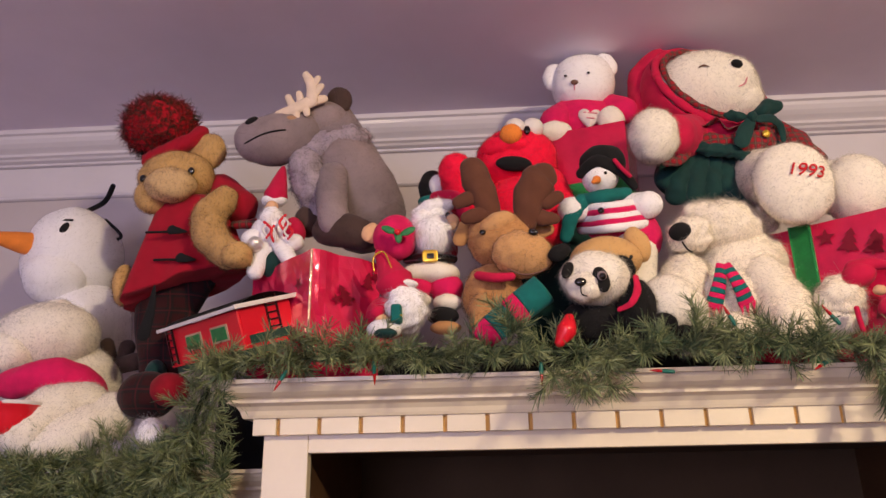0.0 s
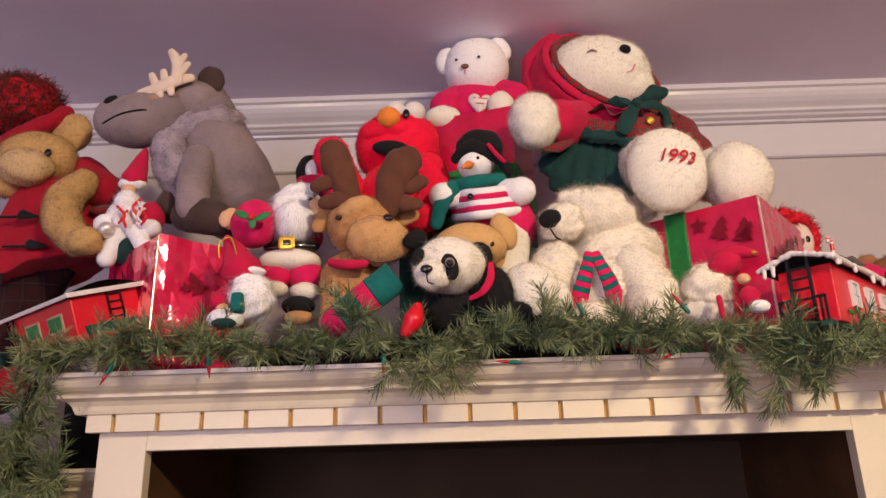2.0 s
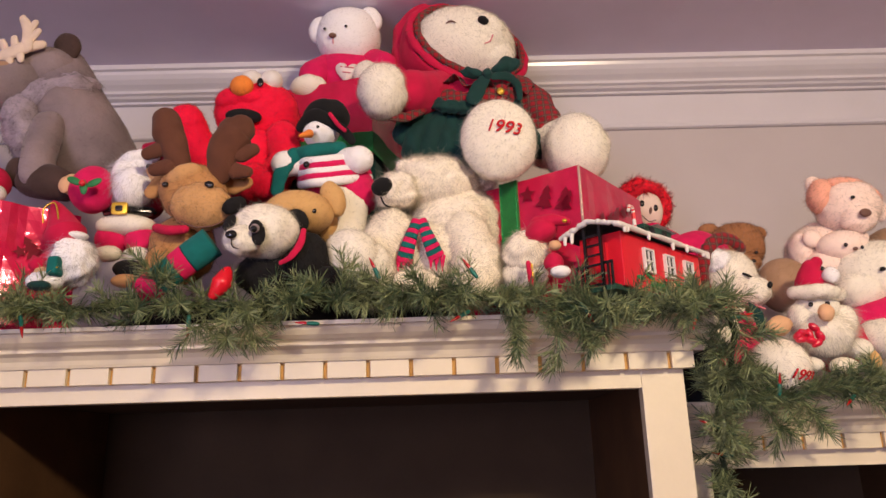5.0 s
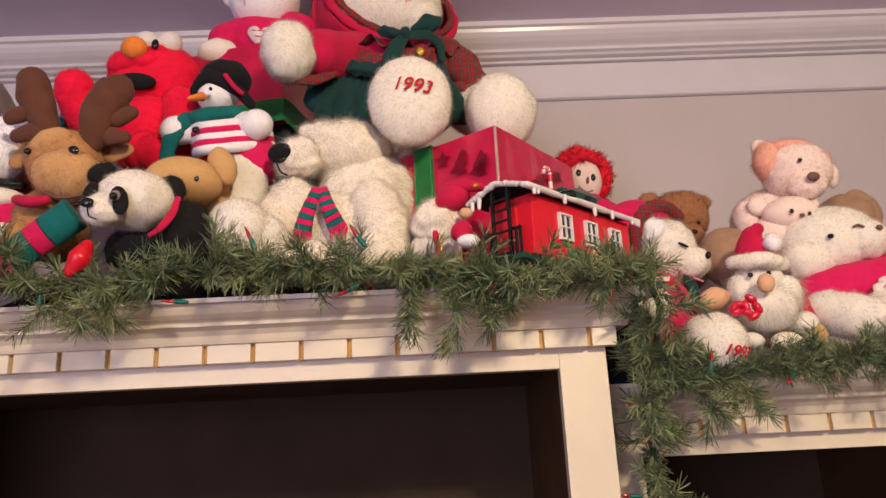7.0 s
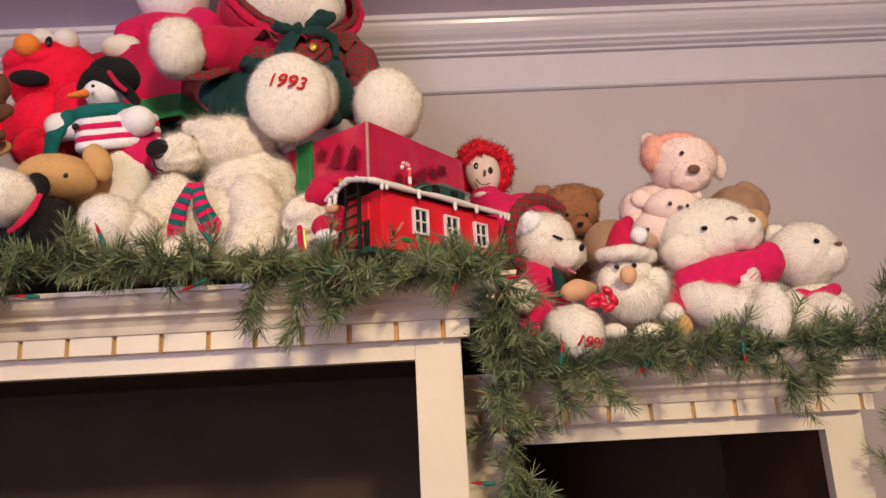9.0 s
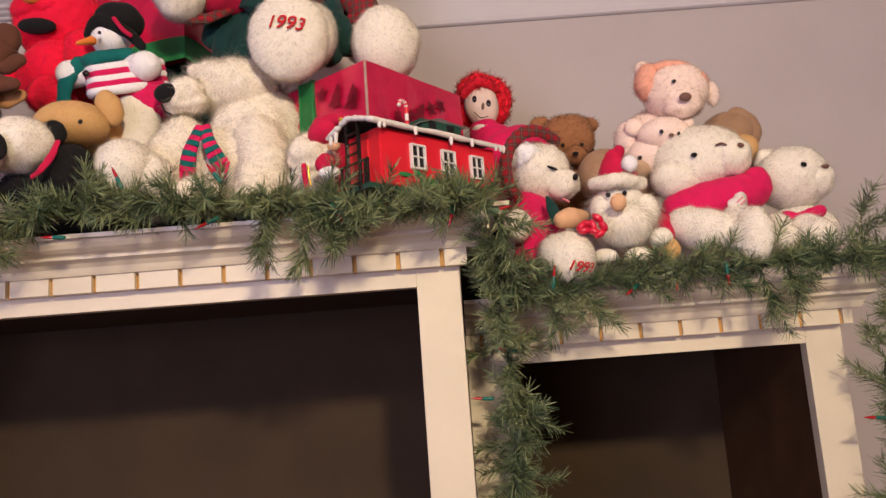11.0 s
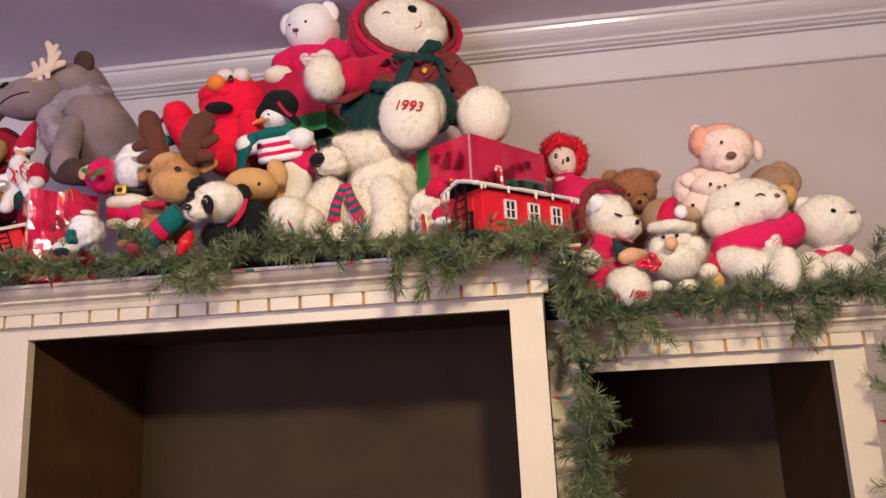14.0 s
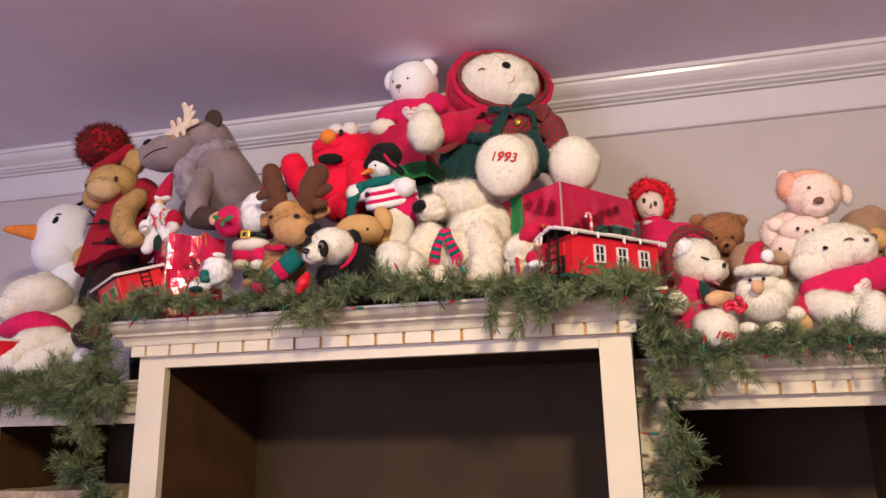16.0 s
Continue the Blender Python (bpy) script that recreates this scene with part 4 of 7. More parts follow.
penguin = Toy('penguin_plush', 'black and white plush peeking out from behind', 'plush penguin')
penguin.ball('body', BLACK_PLUSH, (-0.094, 1.34, 2.232), (0.0276, 0.0318, 0.0361), coat=SHORT)
penguin.ball('face', COOL_FUR, (-0.082, 1.315, 2.228), (0.0167, 0.0187, 0.0208), coat=SHORT)
penguin.ball('scarf', TEAL_KNIT, (-0.096, 1.32, 2.197), (0.0249, 0.0187, 0.0124))
penguin.done()

red_toy = Toy('monster_plush', 'bright red plush toy with orange nose and bulging white eyes', 'plush toy')
red_toy.ball('head', RED_PLUSH, (0.07, 1.335, 2.276), (0.07956, 0.06881, 0.06666), coat=PLUSH, lump=0.03)
red_toy.ball('body', RED_PLUSH, (0.069, 1.34, 2.175), (0.07338, 0.07338, 0.07338), coat=PLUSH, lump=0.05)
red_toy.ball('snout', RED_PLUSH, (0.057, 1.3, 2.287), (0.05497, 0.04228, 0.02748), coat=PLUSH, lump=0.02, under='head')
red_toy.ball('mouth', BLACK_FELT, (0.063, 1.269, 2.244), (0.03371, 0.0143, 0.0143), rot=(0, 6, 0), lump=0, level=3, under='head')
red_toy.ball('eye', WHITE_PLASTIC, (0.069, 1.288, 2.328), (0.02018, 0.01911, 0.01805), lump=0, under='head')
red_toy.ball('pupil', BLACK_GLOSS, (0.091, 1.268, 2.311), (0.006242, 0.004161, 0.009362), lump=0, level=3, under='head')
red_toy.ball('eye', WHITE_PLASTIC, (0.103, 1.3, 2.331), (0.02134, 0.02027, 0.02027), lump=0, under='head')
red_toy.ball('nose', ORANGE_FELT, (0.06, 1.259, 2.3), (0.02068, 0.01758, 0.01965), coat=SHORT, under='head', rot=(0, -20, 0))
red_toy.tube('arm', RED_PLUSH, [(-0.02, 1.33, 2.18), (-0.039, 1.3, 2.219), (-0.045, 1.285, 2.244)], [0.0359, 0.03361, 0.03252], coat=PLUSH)
red_toy.tube('arm', RED_PLUSH, [(0.127, 1.3, 2.213), (0.141, 1.275, 2.158), (0.124, 1.255, 2.116)], [0.03077, 0.02974, 0.02709], coat=PLUSH)
red_toy.tube('leg', RED_PLUSH, [(0.093, 1.26, 2.11), (0.121, 1.24, 2.097)], [0.03502, 0.02666], coat=PLUSH)
red_toy.done()

reindeer = Toy('reindeer_plush', 'caramel plush reindeer with brown stuffed antlers', 'plush reindeer')
reindeer.ball('body', CARAMEL, (0.018, 1.14, 1.958), (0.04844, 0.04758, 0.05363), coat=PLUSH)
reindeer.ball('head', CARAMEL, (0.032, 1.13, 2.046), (0.05251, 0.04551, 0.04551), coat=PLUSH, rot=(0, 12, 0))
reindeer.ball('muzzle', MUZZLE_TAN, (0.063, 1.085, 2.007), (0.04645, 0.03318, 0.03484), coat=PLUSH, under='head', rot=(0, 6, 0))
reindeer.ball('brow', MUZZLE_TAN, (0.028, 1.105, 2.063), (0.02934, 0.02589, 0.01899), coat=SHORT, under='head', rot=(0, -25, 0))
reindeer.ball('eye', BLACK_GLOSS, (0.08, 1.061, 2.033), (0.00735, 0.003267, 0.005309), rot=(0, 20, 0), lump=0, level=3, under='head')
reindeer.ball('eye', BLACK_GLOSS, (0.005, 1.086, 2.045), (0.005098, 0.003399, 0.004249), lump=0, level=3, under='head')
reindeer.ball('nose', BLACK_PLUSH, (0.111, 1.075, 2.004), (0.01141, 0.00978, 0.00815), rot=(0, -30, 0), level=3, under='head', coat=SHORT)
reindeer.tube('mouth', BROWN_NOSE, [(0.041, 1.066, 1.979), (0.06, 1.072, 1.972), (0.083, 1.075, 1.974), (0.1, 1.079, 1.983)], [0.001302, 0.001301, 0.001299, 0.00114], lump=0, under='head')
reindeer.tube('ear', CARAMEL, [(-0.019, 1.14, 2.072), (-0.032, 1.13, 2.05)], [0.01796, 0.01244], coat=SHORT, under='head', flat=0.5)
reindeer.tube('ear', CARAMEL, [(0.089, 1.15, 2.065), (0.108, 1.15, 2.069)], [0.01593, 0.01061], coat=SHORT, under='head', flat=0.5)
reindeer.tube('antler', ANTLER_BROWN, [(0.018, 1.11, 2.076), (0.009, 1.1, 2.11), (-0.003, 1.1, 2.139), (-0.008, 1.1, 2.157)], [0.01743, 0.02103, 0.02483, 0.02144], lump=0.06, flat=0.75)
reindeer.tube('antler_tip', ANTLER_BROWN, [(0.003, 1.1, 2.08), (-0.019, 1.1, 2.075)], [0.0139, 0.01046], under='antler', flat=0.7)
reindeer.tube('antler_tip', ANTLER_BROWN, [(-0.008, 1.1, 2.111), (-0.031, 1.1, 2.102)], [0.01407, 0.01058], under='antler', flat=0.7)
reindeer.tube('antler', ANTLER_BROWN, [(0.074, 1.12, 2.073), (0.08, 1.12, 2.111), (0.096, 1.12, 2.14), (0.104, 1.12, 2.149)], [0.01911, 0.02635, 0.03009, 0.02305], lump=0.06, flat=0.75)
reindeer.tube('antler_tip', ANTLER_BROWN, [(0.107, 1.12, 2.105), (0.125, 1.12, 2.112)], [0.01397, 0.01048], under='antler', flat=0.7)
reindeer.tube('antler_tip', ANTLER_BROWN, [(0.099, 1.12, 2.077), (0.117, 1.12, 2.075)], [0.01386, 0.0095], under='antler', flat=0.7)
reindeer.tube('collar', RED_FELT, [(-0.004, 1.09, 1.978), (0.02, 1.075, 1.969), (0.045, 1.07, 1.968)], [0.006708, 0.007393, 0.006506], lump=0.05)
reindeer.tube('leg', CARAMEL, [(0.001, 1.1, 1.93), (0.005, 1.08, 1.892)], [0.02171, 0.02115], coat=PLUSH)
reindeer.done()

stocking = Toy('striped_stocking', 'knitted stocking with red and teal stripes', 'stocking')
stocking.tube('band', RED_KNIT, [(-0.009, 1.06, 1.872), (0.017, 1.06, 1.89)], [0.01998, 0.02052], lump=0.0, flat=0.75, ends=False)
stocking.tube('band', TEAL_KNIT, [(0.015, 1.06, 1.889), (0.041, 1.06, 1.909)], [0.02152, 0.02212], lump=0.0, flat=0.75, ends=False)
stocking.tube('band', RED_KNIT, [(0.04, 1.06, 1.908), (0.058, 1.06, 1.922)], [0.02227, 0.02292], lump=0.0, flat=0.75, ends=False)
stocking.tube('band', TEAL_KNIT, [(0.057, 1.06, 1.921), (0.09, 1.06, 1.945)], [0.02305, 0.02373], lump=0.0, flat=0.75, ends=False)
stocking.done()

red_wing = Toy('red_bird_ornament', 'small shiny red plastic bird ornament', 'ornament', True)
red_wing.tube('body', RED_PLASTIC, [(0.106, 1.03, 1.861), (0.116, 1.03, 1.877), (0.121, 1.035, 1.894)], [0.007349, 0.01403, 0.007464], lump=0.03)
red_wing.done()

panda = Toy('panda_plush', 'black and white plush panda lying on its belly', 'plush panda')
panda.ball('head', WHITE_FUR, (0.164, 1.06, 1.958), (0.04886, 0.04098, 0.03941), coat=PLUSH, lump=0.02)
panda.ball('muzzle', WHITE_FUR, (0.143, 1.02, 1.934), (0.02497, 0.02119, 0.02043), coat=PLUSH, under='head', lump=0.02)
panda.ball('ear', BLACK_PLUSH, (0.117, 1.065, 2.001), (0.01774, 0.0121, 0.0121), coat=PLUSH, under='head', rot=(0, -25, 0))
panda.ball('ear', BLACK_PLUSH, (0.205, 1.07, 1.975), (0.0191, 0.01194, 0.01989), coat=PLUSH, under='head', rot=(0, 30, 0))
panda.ball('eye_patch', BLACK_PLUSH, (0.123, 1.028, 1.962), (0.007708, 0.006166, 0.0131), coat=SHORT, lump=0, level=3, under='head', rot=(0, 25, 0))
panda.ball('eye_patch', BLACK_PLUSH, (0.166, 1.012, 1.942), (0.01125, 0.006752, 0.01876), coat=SHORT, lump=0, level=3, under='head', rot=(0, -12, 0))
panda.ball('eye', GREY_PLUSH, (0.166, 1, 1.944), (0.006679, 0.003711, 0.006679), lump=0, level=3, under='head')
panda.ball('pupil', BLACK_GLOSS, (0.166, 0.996, 1.942), (0.004803, 0.004433, 0.004803), lump=0, level=3, under='head')
panda.ball('nose', BLACK_GLOSS, (0.136, 0.995, 1.935), (0.00814, 0.0037, 0.00592), lump=0, level=3, under='head')
panda.tube('mouth', BLACK_FELT, [(0.136, 0.997, 1.929), (0.137, 1.001, 1.92), (0.144, 1.003, 1.917)], [0.0008882, 0.0008893, 0.0007411], lump=0, under='head')
panda.ball('shoulder', BLACK_PLUSH, (0.22, 1.09, 1.921), (0.03193, 0.03512, 0.0447), coat=PLUSH)
panda.ball('chest', BLACK_PLUSH, (0.164, 1.1, 1.904), (0.05001, 0.03549, 0.03226), coat=PLUSH)
panda.tube('bandana', RED_FELT, [(0.192, 1.045, 1.907), (0.208, 1.038, 1.914), (0.219, 1.043, 1.933), (0.221, 1.055, 1.957)], [0.003059, 0.00456, 0.005366, 0.003901], lump=0.12, flat=0.5)
panda.ball('rump', WHITE_FUR, (0.28, 1.13, 1.933), (0.04304, 0.04469, 0.04469), coat=PLUSH, lump=0.02)
panda.ball('rump', WHITE_FUR, (0.305, 1.15, 1.924), (0.03699, 0.04203, 0.03699), coat=PLUSH, lump=0.02)
panda.tube('leg', BLACK_PLUSH, [(0.256, 1.07, 1.886), (0.229, 1.06, 1.868)], [0.02018, 0.01841], coat=PLUSH)
panda.tube('leg', BLACK_PLUSH, [(0.291, 1.1, 1.879), (0.316, 1.1, 1.874)], [0.01593, 0.01273], coat=PLUSH)
panda.done()

tan_bear = Toy('teddy_bear', 'golden tan plush bear lying behind the panda', 'plush bear')
tan_bear.ball('head', GOLDEN, (0.194, 1.14, 2.011), (0.0565, 0.0455, 0.0345), coat=SHORT)
tan_bear.ball('ear', GOLDEN, (0.247, 1.15, 2.037), (0.0191, 0.018, 0.0303), rot=(0, -20, 0), coat=SHORT, under='head')
tan_bear.ball('eye', BLACK_GLOSS, (0.2261, 1.1043, 2.0024), (0.0038, 0.0023, 0.0038), lump=0, level=3, under='head')
tan_bear.ball('body', GOLDEN, (0.211, 1.2, 2.01), (0.0415, 0.0373, 0.0332), coat=SHORT)
tan_bear.done()

snow_doll = Toy('snowman_doll', 'snowman doll in black hat, teal scarf and striped jumper', 'doll', True)
snow_doll.ball('hat', BLACK_FELT, (0.219, 1.24, 2.222), (0.041, 0.0371, 0.0332))
snow_doll.tube('brim', BLACK_FELT, [(0.178, 1.22, 2.196), (0.206, 1.2, 2.209), (0.247, 1.21, 2.188), (0.266, 1.22, 2.168)], [0.009557, 0.01132, 0.009443, 0.007568], flat=0.6)
snow_doll.tube('hat_band', RED_FELT, [(0.233, 1.195, 2.206), (0.247, 1.195, 2.186), (0.257, 1.2, 2.178)], [0.003753, 0.003731, 0.003737], lump=0)
snow_doll.ball('head', COOL_FUR, (0.211, 1.23, 2.189), (0.0307, 0.0298, 0.0288), coat=SHORT)
snow_doll.tube('nose', ORANGE_FELT, [(0.199, 1.19, 2.169), (0.189, 1.165, 2.154)], [0.007411, 0.002714], lump=0)
snow_doll.ball('eye', BLACK_GLOSS, (0.214, 1.185, 2.179), (0.0028, 0.0028, 0.0028))
snow_doll.tube('scarf', TEAL_KNIT, [(0.174, 1.21, 2.14), (0.205, 1.195, 2.139), (0.249, 1.21, 2.15)], [0.01121, 0.01291, 0.01122], lump=0.05)
snow_doll.tube('scarf', TEAL_KNIT, [(0.173, 1.2, 2.136), (0.153, 1.2, 2.107), (0.143, 1.21, 2.077)], [0.01297, 0.01287, 0.01104], lump=0.05, flat=0.6)
snow_doll.tube('sleeve', COOL_FUR, [(0.253, 1.22, 2.131), (0.282, 1.2, 2.123)], [0.02062, 0.02391], coat=SHORT)
snow_doll.tube('sleeve', COOL_FUR, [(0.178, 1.22, 2.129), (0.154, 1.21, 2.124)], [0.02066, 0.02234], coat=SHORT)
snow_doll.tube('jumper', COOL_FUR, [(0.17, 1.255, 2.144), (0.191, 1.2, 2.122), (0.22, 1.18, 2.115), (0.255, 1.2, 2.127), (0.283, 1.25, 2.15)], [0.008716, 0.008299, 0.008144, 0.008293, 0.008667], coat=SHORT)
snow_doll.tube('jumper', RED_KNIT, [(0.171, 1.255, 2.134), (0.192, 1.2, 2.112), (0.22, 1.18, 2.106), (0.258, 1.2, 2.117), (0.285, 1.25, 2.139)], [0.008694, 0.008276, 0.008123, 0.00827, 0.008641])
snow_doll.tube('jumper', COOL_FUR, [(0.172, 1.255, 2.123), (0.193, 1.2, 2.102), (0.219, 1.18, 2.096), (0.261, 1.2, 2.107), (0.287, 1.25, 2.129)], [0.008669, 0.008253, 0.008101, 0.008246, 0.008618], coat=SHORT)
snow_doll.tube('jumper', RED_KNIT, [(0.174, 1.255, 2.114), (0.194, 1.2, 2.093), (0.218, 1.18, 2.087), (0.264, 1.2, 2.098), (0.289, 1.25, 2.119)], [0.008648, 0.008233, 0.008081, 0.008225, 0.008595])
snow_doll.tube('jumper', COOL_FUR, [(0.175, 1.255, 2.104), (0.195, 1.2, 2.084), (0.218, 1.18, 2.078), (0.267, 1.2, 2.089), (0.291, 1.25, 2.11)], [0.008625, 0.008212, 0.008061, 0.008204, 0.008574], coat=SHORT)
snow_doll.ball('torso', RED_KNIT, (0.23, 1.235, 2.108), (0.0528, 0.0462, 0.0396))
snow_doll.ball('button', BLACK_GLOSS, (0.199, 1.172, 2.106), (0.0054, 0.004, 0.0054))
snow_doll.tube('skirt', RED_KNIT, [(0.253, 1.24, 2.103), (0.265, 1.24, 2.073)], [0.04157, 0.0431], lump=0.06)
snow_doll.tube('leg', WHITE_FUR, [(0.258, 1.23, 2.055), (0.251, 1.22, 1.989)], [0.03701, 0.03426], coat=SHORT)
snow_doll.done()

polar = Toy('polar_bear_plush', 'cream polar bear plush in a striped red and green scarf', 'plush bear')
polar.ball('head', CREAM_FUR, (0.409, 1.25, 2.093), (0.0737, 0.0605, 0.0472), rot=(0, 5, 0), coat=LONG)
polar.ball('muzzle', CREAM_FUR, (0.344, 1.205, 2.068), (0.0363, 0.0336, 0.0309), coat=LONG, under='head')
polar.ball('brow', CREAM_FUR, (0.374, 1.23, 2.113), (0.0337, 0.0281, 0.0225), coat=LONG, under='head')
polar.ball('ear', CREAM_FUR, (0.487, 1.27, 2.111), (0.025, 0.024, 0.0231), coat=LONG, under='head')
polar.ball('nose', BLACK_FELT, (0.3227, 1.1779, 2.0656), (0.0186, 0.015, 0.0151), rot=(0, -15, 0), lump=0, level=3, under='head')
polar.ball('eye', BLACK_GLOSS, (0.3651, 1.195, 2.0903), (0.0045, 0.0016, 0.0027), lump=0, level=3, under='head')
polar.tube('mouth', BLACK_FELT, [(0.321, 1.165, 2.043), (0.327, 1.163, 2.03), (0.335, 1.165, 2.026)], [0.001309, 0.001302, 0.001302], lump=0, under='head')
polar.ball('body', CREAM_FUR, (0.44, 1.28, 2.02), (0.0806, 0.0806, 0.0806), coat=LONG)
polar.ball('belly', CREAM_FUR, (0.399, 1.26, 1.957), (0.0919, 0.0804, 0.0689), coat=LONG)
polar.tube('leg', CREAM_FUR, [(0.456, 1.22, 1.991), (0.47, 1.19, 1.936), (0.466, 1.16, 1.894)], [0.04122, 0.03956, 0.0331], coat=LONG)
polar.tube('leg', CREAM_FUR, [(0.333, 1.22, 2.005), (0.31, 1.2, 1.944), (0.313, 1.17, 1.897)], [0.03613, 0.0402, 0.03361], coat=LONG)
polar.ball('paw', CREAM_FUR, (0.372, 1.16, 1.893), (0.0382, 0.0332, 0.0282), coat=LONG)
polar.tube('scarf_band', RED_KNIT, [(0.378, 1.172, 2.005), (0.375, 1.168, 1.996)], [0.007874, 0.008506], lump=0, flat=0.45, ends=False)
polar.tube('scarf_band', TEAL_KNIT, [(0.375, 1.168, 1.996), (0.373, 1.164, 1.987)], [0.008506, 0.00913], lump=0, flat=0.45, ends=False)
polar.tube('scarf_band', RED_KNIT, [(0.373, 1.165, 1.987), (0.37, 1.162, 1.979)], [0.009138, 0.009766], lump=0, flat=0.45, ends=False)
polar.tube('scarf_band', TEAL_KNIT, [(0.37, 1.162, 1.979), (0.368, 1.16, 1.971)], [0.009766, 0.0104], lump=0, flat=0.45, ends=False)
polar.tube('scarf_band', RED_KNIT, [(0.368, 1.16, 1.971), (0.365, 1.16, 1.963)], [0.0104, 0.01104], lump=0, flat=0.45, ends=False)
polar.tube('scarf_band', TEAL_KNIT, [(0.365, 1.16, 1.964), (0.363, 1.161, 1.956)], [0.01105, 0.0117], lump=0, flat=0.45, ends=False)
polar.tube('scarf_band', RED_KNIT, [(0.363, 1.161, 1.956), (0.361, 1.163, 1.949)], [0.0117, 0.01237], lump=0, flat=0.45, ends=False)
polar.tube('scarf_band', TEAL_KNIT, [(0.361, 1.163, 1.95), (0.359, 1.167, 1.943)], [0.01237, 0.01306], lump=0, flat=0.45, ends=False)
polar.tube('scarf_band', RED_KNIT, [(0.359, 1.167, 1.943), (0.357, 1.171, 1.936)], [0.01306, 0.01375], lump=0, flat=0.45, ends=False)
polar.tube('fringe', RED_KNIT, [(0.346, 1.171, 1.939), (0.347, 1.166, 1.921)], [0.0022, 0.0009], lump=0)
polar.tube('fringe', RED_KNIT, [(0.35, 1.171, 1.939), (0.347, 1.166, 1.918)], [0.0022, 0.0009], lump=0)
polar.tube('fringe', RED_KNIT, [(0.355, 1.171, 1.939), (0.356, 1.166, 1.914)], [0.0022, 0.0009], lump=0)
polar.tube('fringe', RED_KNIT, [(0.359, 1.171, 1.939), (0.356, 1.166, 1.921)], [0.0022, 0.0009], lump=0)
polar.tube('fringe', RED_KNIT, [(0.364, 1.171, 1.938), (0.365, 1.166, 1.917)], [0.0022, 0.0009], lump=0)
polar.tube('fringe', RED_KNIT, [(0.368, 1.171, 1.938), (0.365, 1.166, 1.914)], [0.0022, 0.0009], lump=0)
polar.tube('scarf_band', RED_KNIT, [(0.385, 1.172, 2.005), (0.388, 1.168, 1.996)], [0.007878, 0.008513], lump=0, flat=0.45, ends=False)
polar.tube('scarf_band', TEAL_KNIT, [(0.388, 1.168, 1.996), (0.39, 1.164, 1.988)], [0.008513, 0.009143], lump=0, flat=0.45, ends=False)
polar.tube('scarf_band', RED_KNIT, [(0.39, 1.165, 1.989), (0.392, 1.162, 1.98)], [0.009153, 0.009783], lump=0, flat=0.45, ends=False)
polar.tube('scarf_band', TEAL_KNIT, [(0.392, 1.162, 1.981), (0.395, 1.16, 1.973)], [0.009785, 0.01042], lump=0, flat=0.45, ends=False)
polar.tube('scarf_band', RED_KNIT, [(0.395, 1.16, 1.974), (0.397, 1.16, 1.966)], [0.01042, 0.01107], lump=0, flat=0.45, ends=False)
polar.tube('scarf_band', TEAL_KNIT, [(0.397, 1.16, 1.967), (0.4, 1.161, 1.96)], [0.01108, 0.01174], lump=0, flat=0.45, ends=False)
polar.tube('scarf_band', RED_KNIT, [(0.4, 1.161, 1.96), (0.403, 1.163, 1.954)], [0.01174, 0.01241], lump=0, flat=0.45, ends=False)
polar.tube('scarf_band', TEAL_KNIT, [(0.402, 1.163, 1.954), (0.405, 1.167, 1.948)], [0.01241, 0.01311], lump=0, flat=0.45, ends=False)
polar.tube('scarf_band', RED_KNIT, [(0.405, 1.167, 1.948), (0.408, 1.171, 1.942)], [0.01311, 0.01381], lump=0, flat=0.45, ends=False)
polar.tube('fringe', RED_KNIT, [(0.397, 1.171, 1.945), (0.398, 1.166, 1.927)], [0.0022, 0.0009], lump=0)
polar.tube('fringe', RED_KNIT, [(0.402, 1.171, 1.945), (0.398, 1.166, 1.923)], [0.0022, 0.0009], lump=0)
polar.tube('fringe', RED_KNIT, [(0.406, 1.171, 1.944), (0.407, 1.166, 1.92)], [0.0022, 0.0009], lump=0)
polar.tube('fringe', RED_KNIT, [(0.411, 1.171, 1.944), (0.407, 1.166, 1.927)], [0.0022, 0.0009], lump=0)
polar.tube('fringe', RED_KNIT, [(0.415, 1.171, 1.944), (0.416, 1.166, 1.923)], [0.0022, 0.0009], lump=0)
polar.tube('fringe', RED_KNIT, [(0.42, 1.171, 1.944), (0.416, 1.166, 1.919)], [0.0022, 0.0009], lump=0)
polar.done()

heart_bear = Toy('teddy_bear', 'small white bear in red jumper with a heart patch', 'plush bear')
heart_bear.ball('head', COOL_FUR, (0.227, 1.45, 2.51), (0.06849, 0.0636, 0.0636), coat=SHORT, lump=0.02, square=0.92)
heart_bear.ball('muzzle', COOL_FUR, (0.202, 1.43, 2.488), (0.03127, 0.03127, 0.02646), coat=SHORT, under='head', lump=0.02)
heart_bear.ball('ear', COOL_FUR, (0.166, 1.45, 2.532), (0.02469, 0.01728, 0.03333), coat=SHORT, under='head', rot=(0, 10, 0))
heart_bear.ball('ear', COOL_FUR, (0.276, 1.435, 2.543), (0.02451, 0.01716, 0.03309), coat=SHORT, under='head', rot=(0, -12, 0))
heart_bear.ball('nose', BROWN_NOSE, (0.202, 1.392, 2.483), (0.008234, 0.004705, 0.005293), lump=0, level=3, under='head')
heart_bear.tube('mouth', PINK_THREAD, [(0.202, 1.395, 2.48), (0.202, 1.401, 2.47)], [0.001177, 0.001177], lump=0, under='head')
heart_bear.ball('eye', BLACK_GLOSS, (0.185, 1.395, 2.501), (0.003084, 0.002372, 0.00261), lump=0, level=3, under='head')
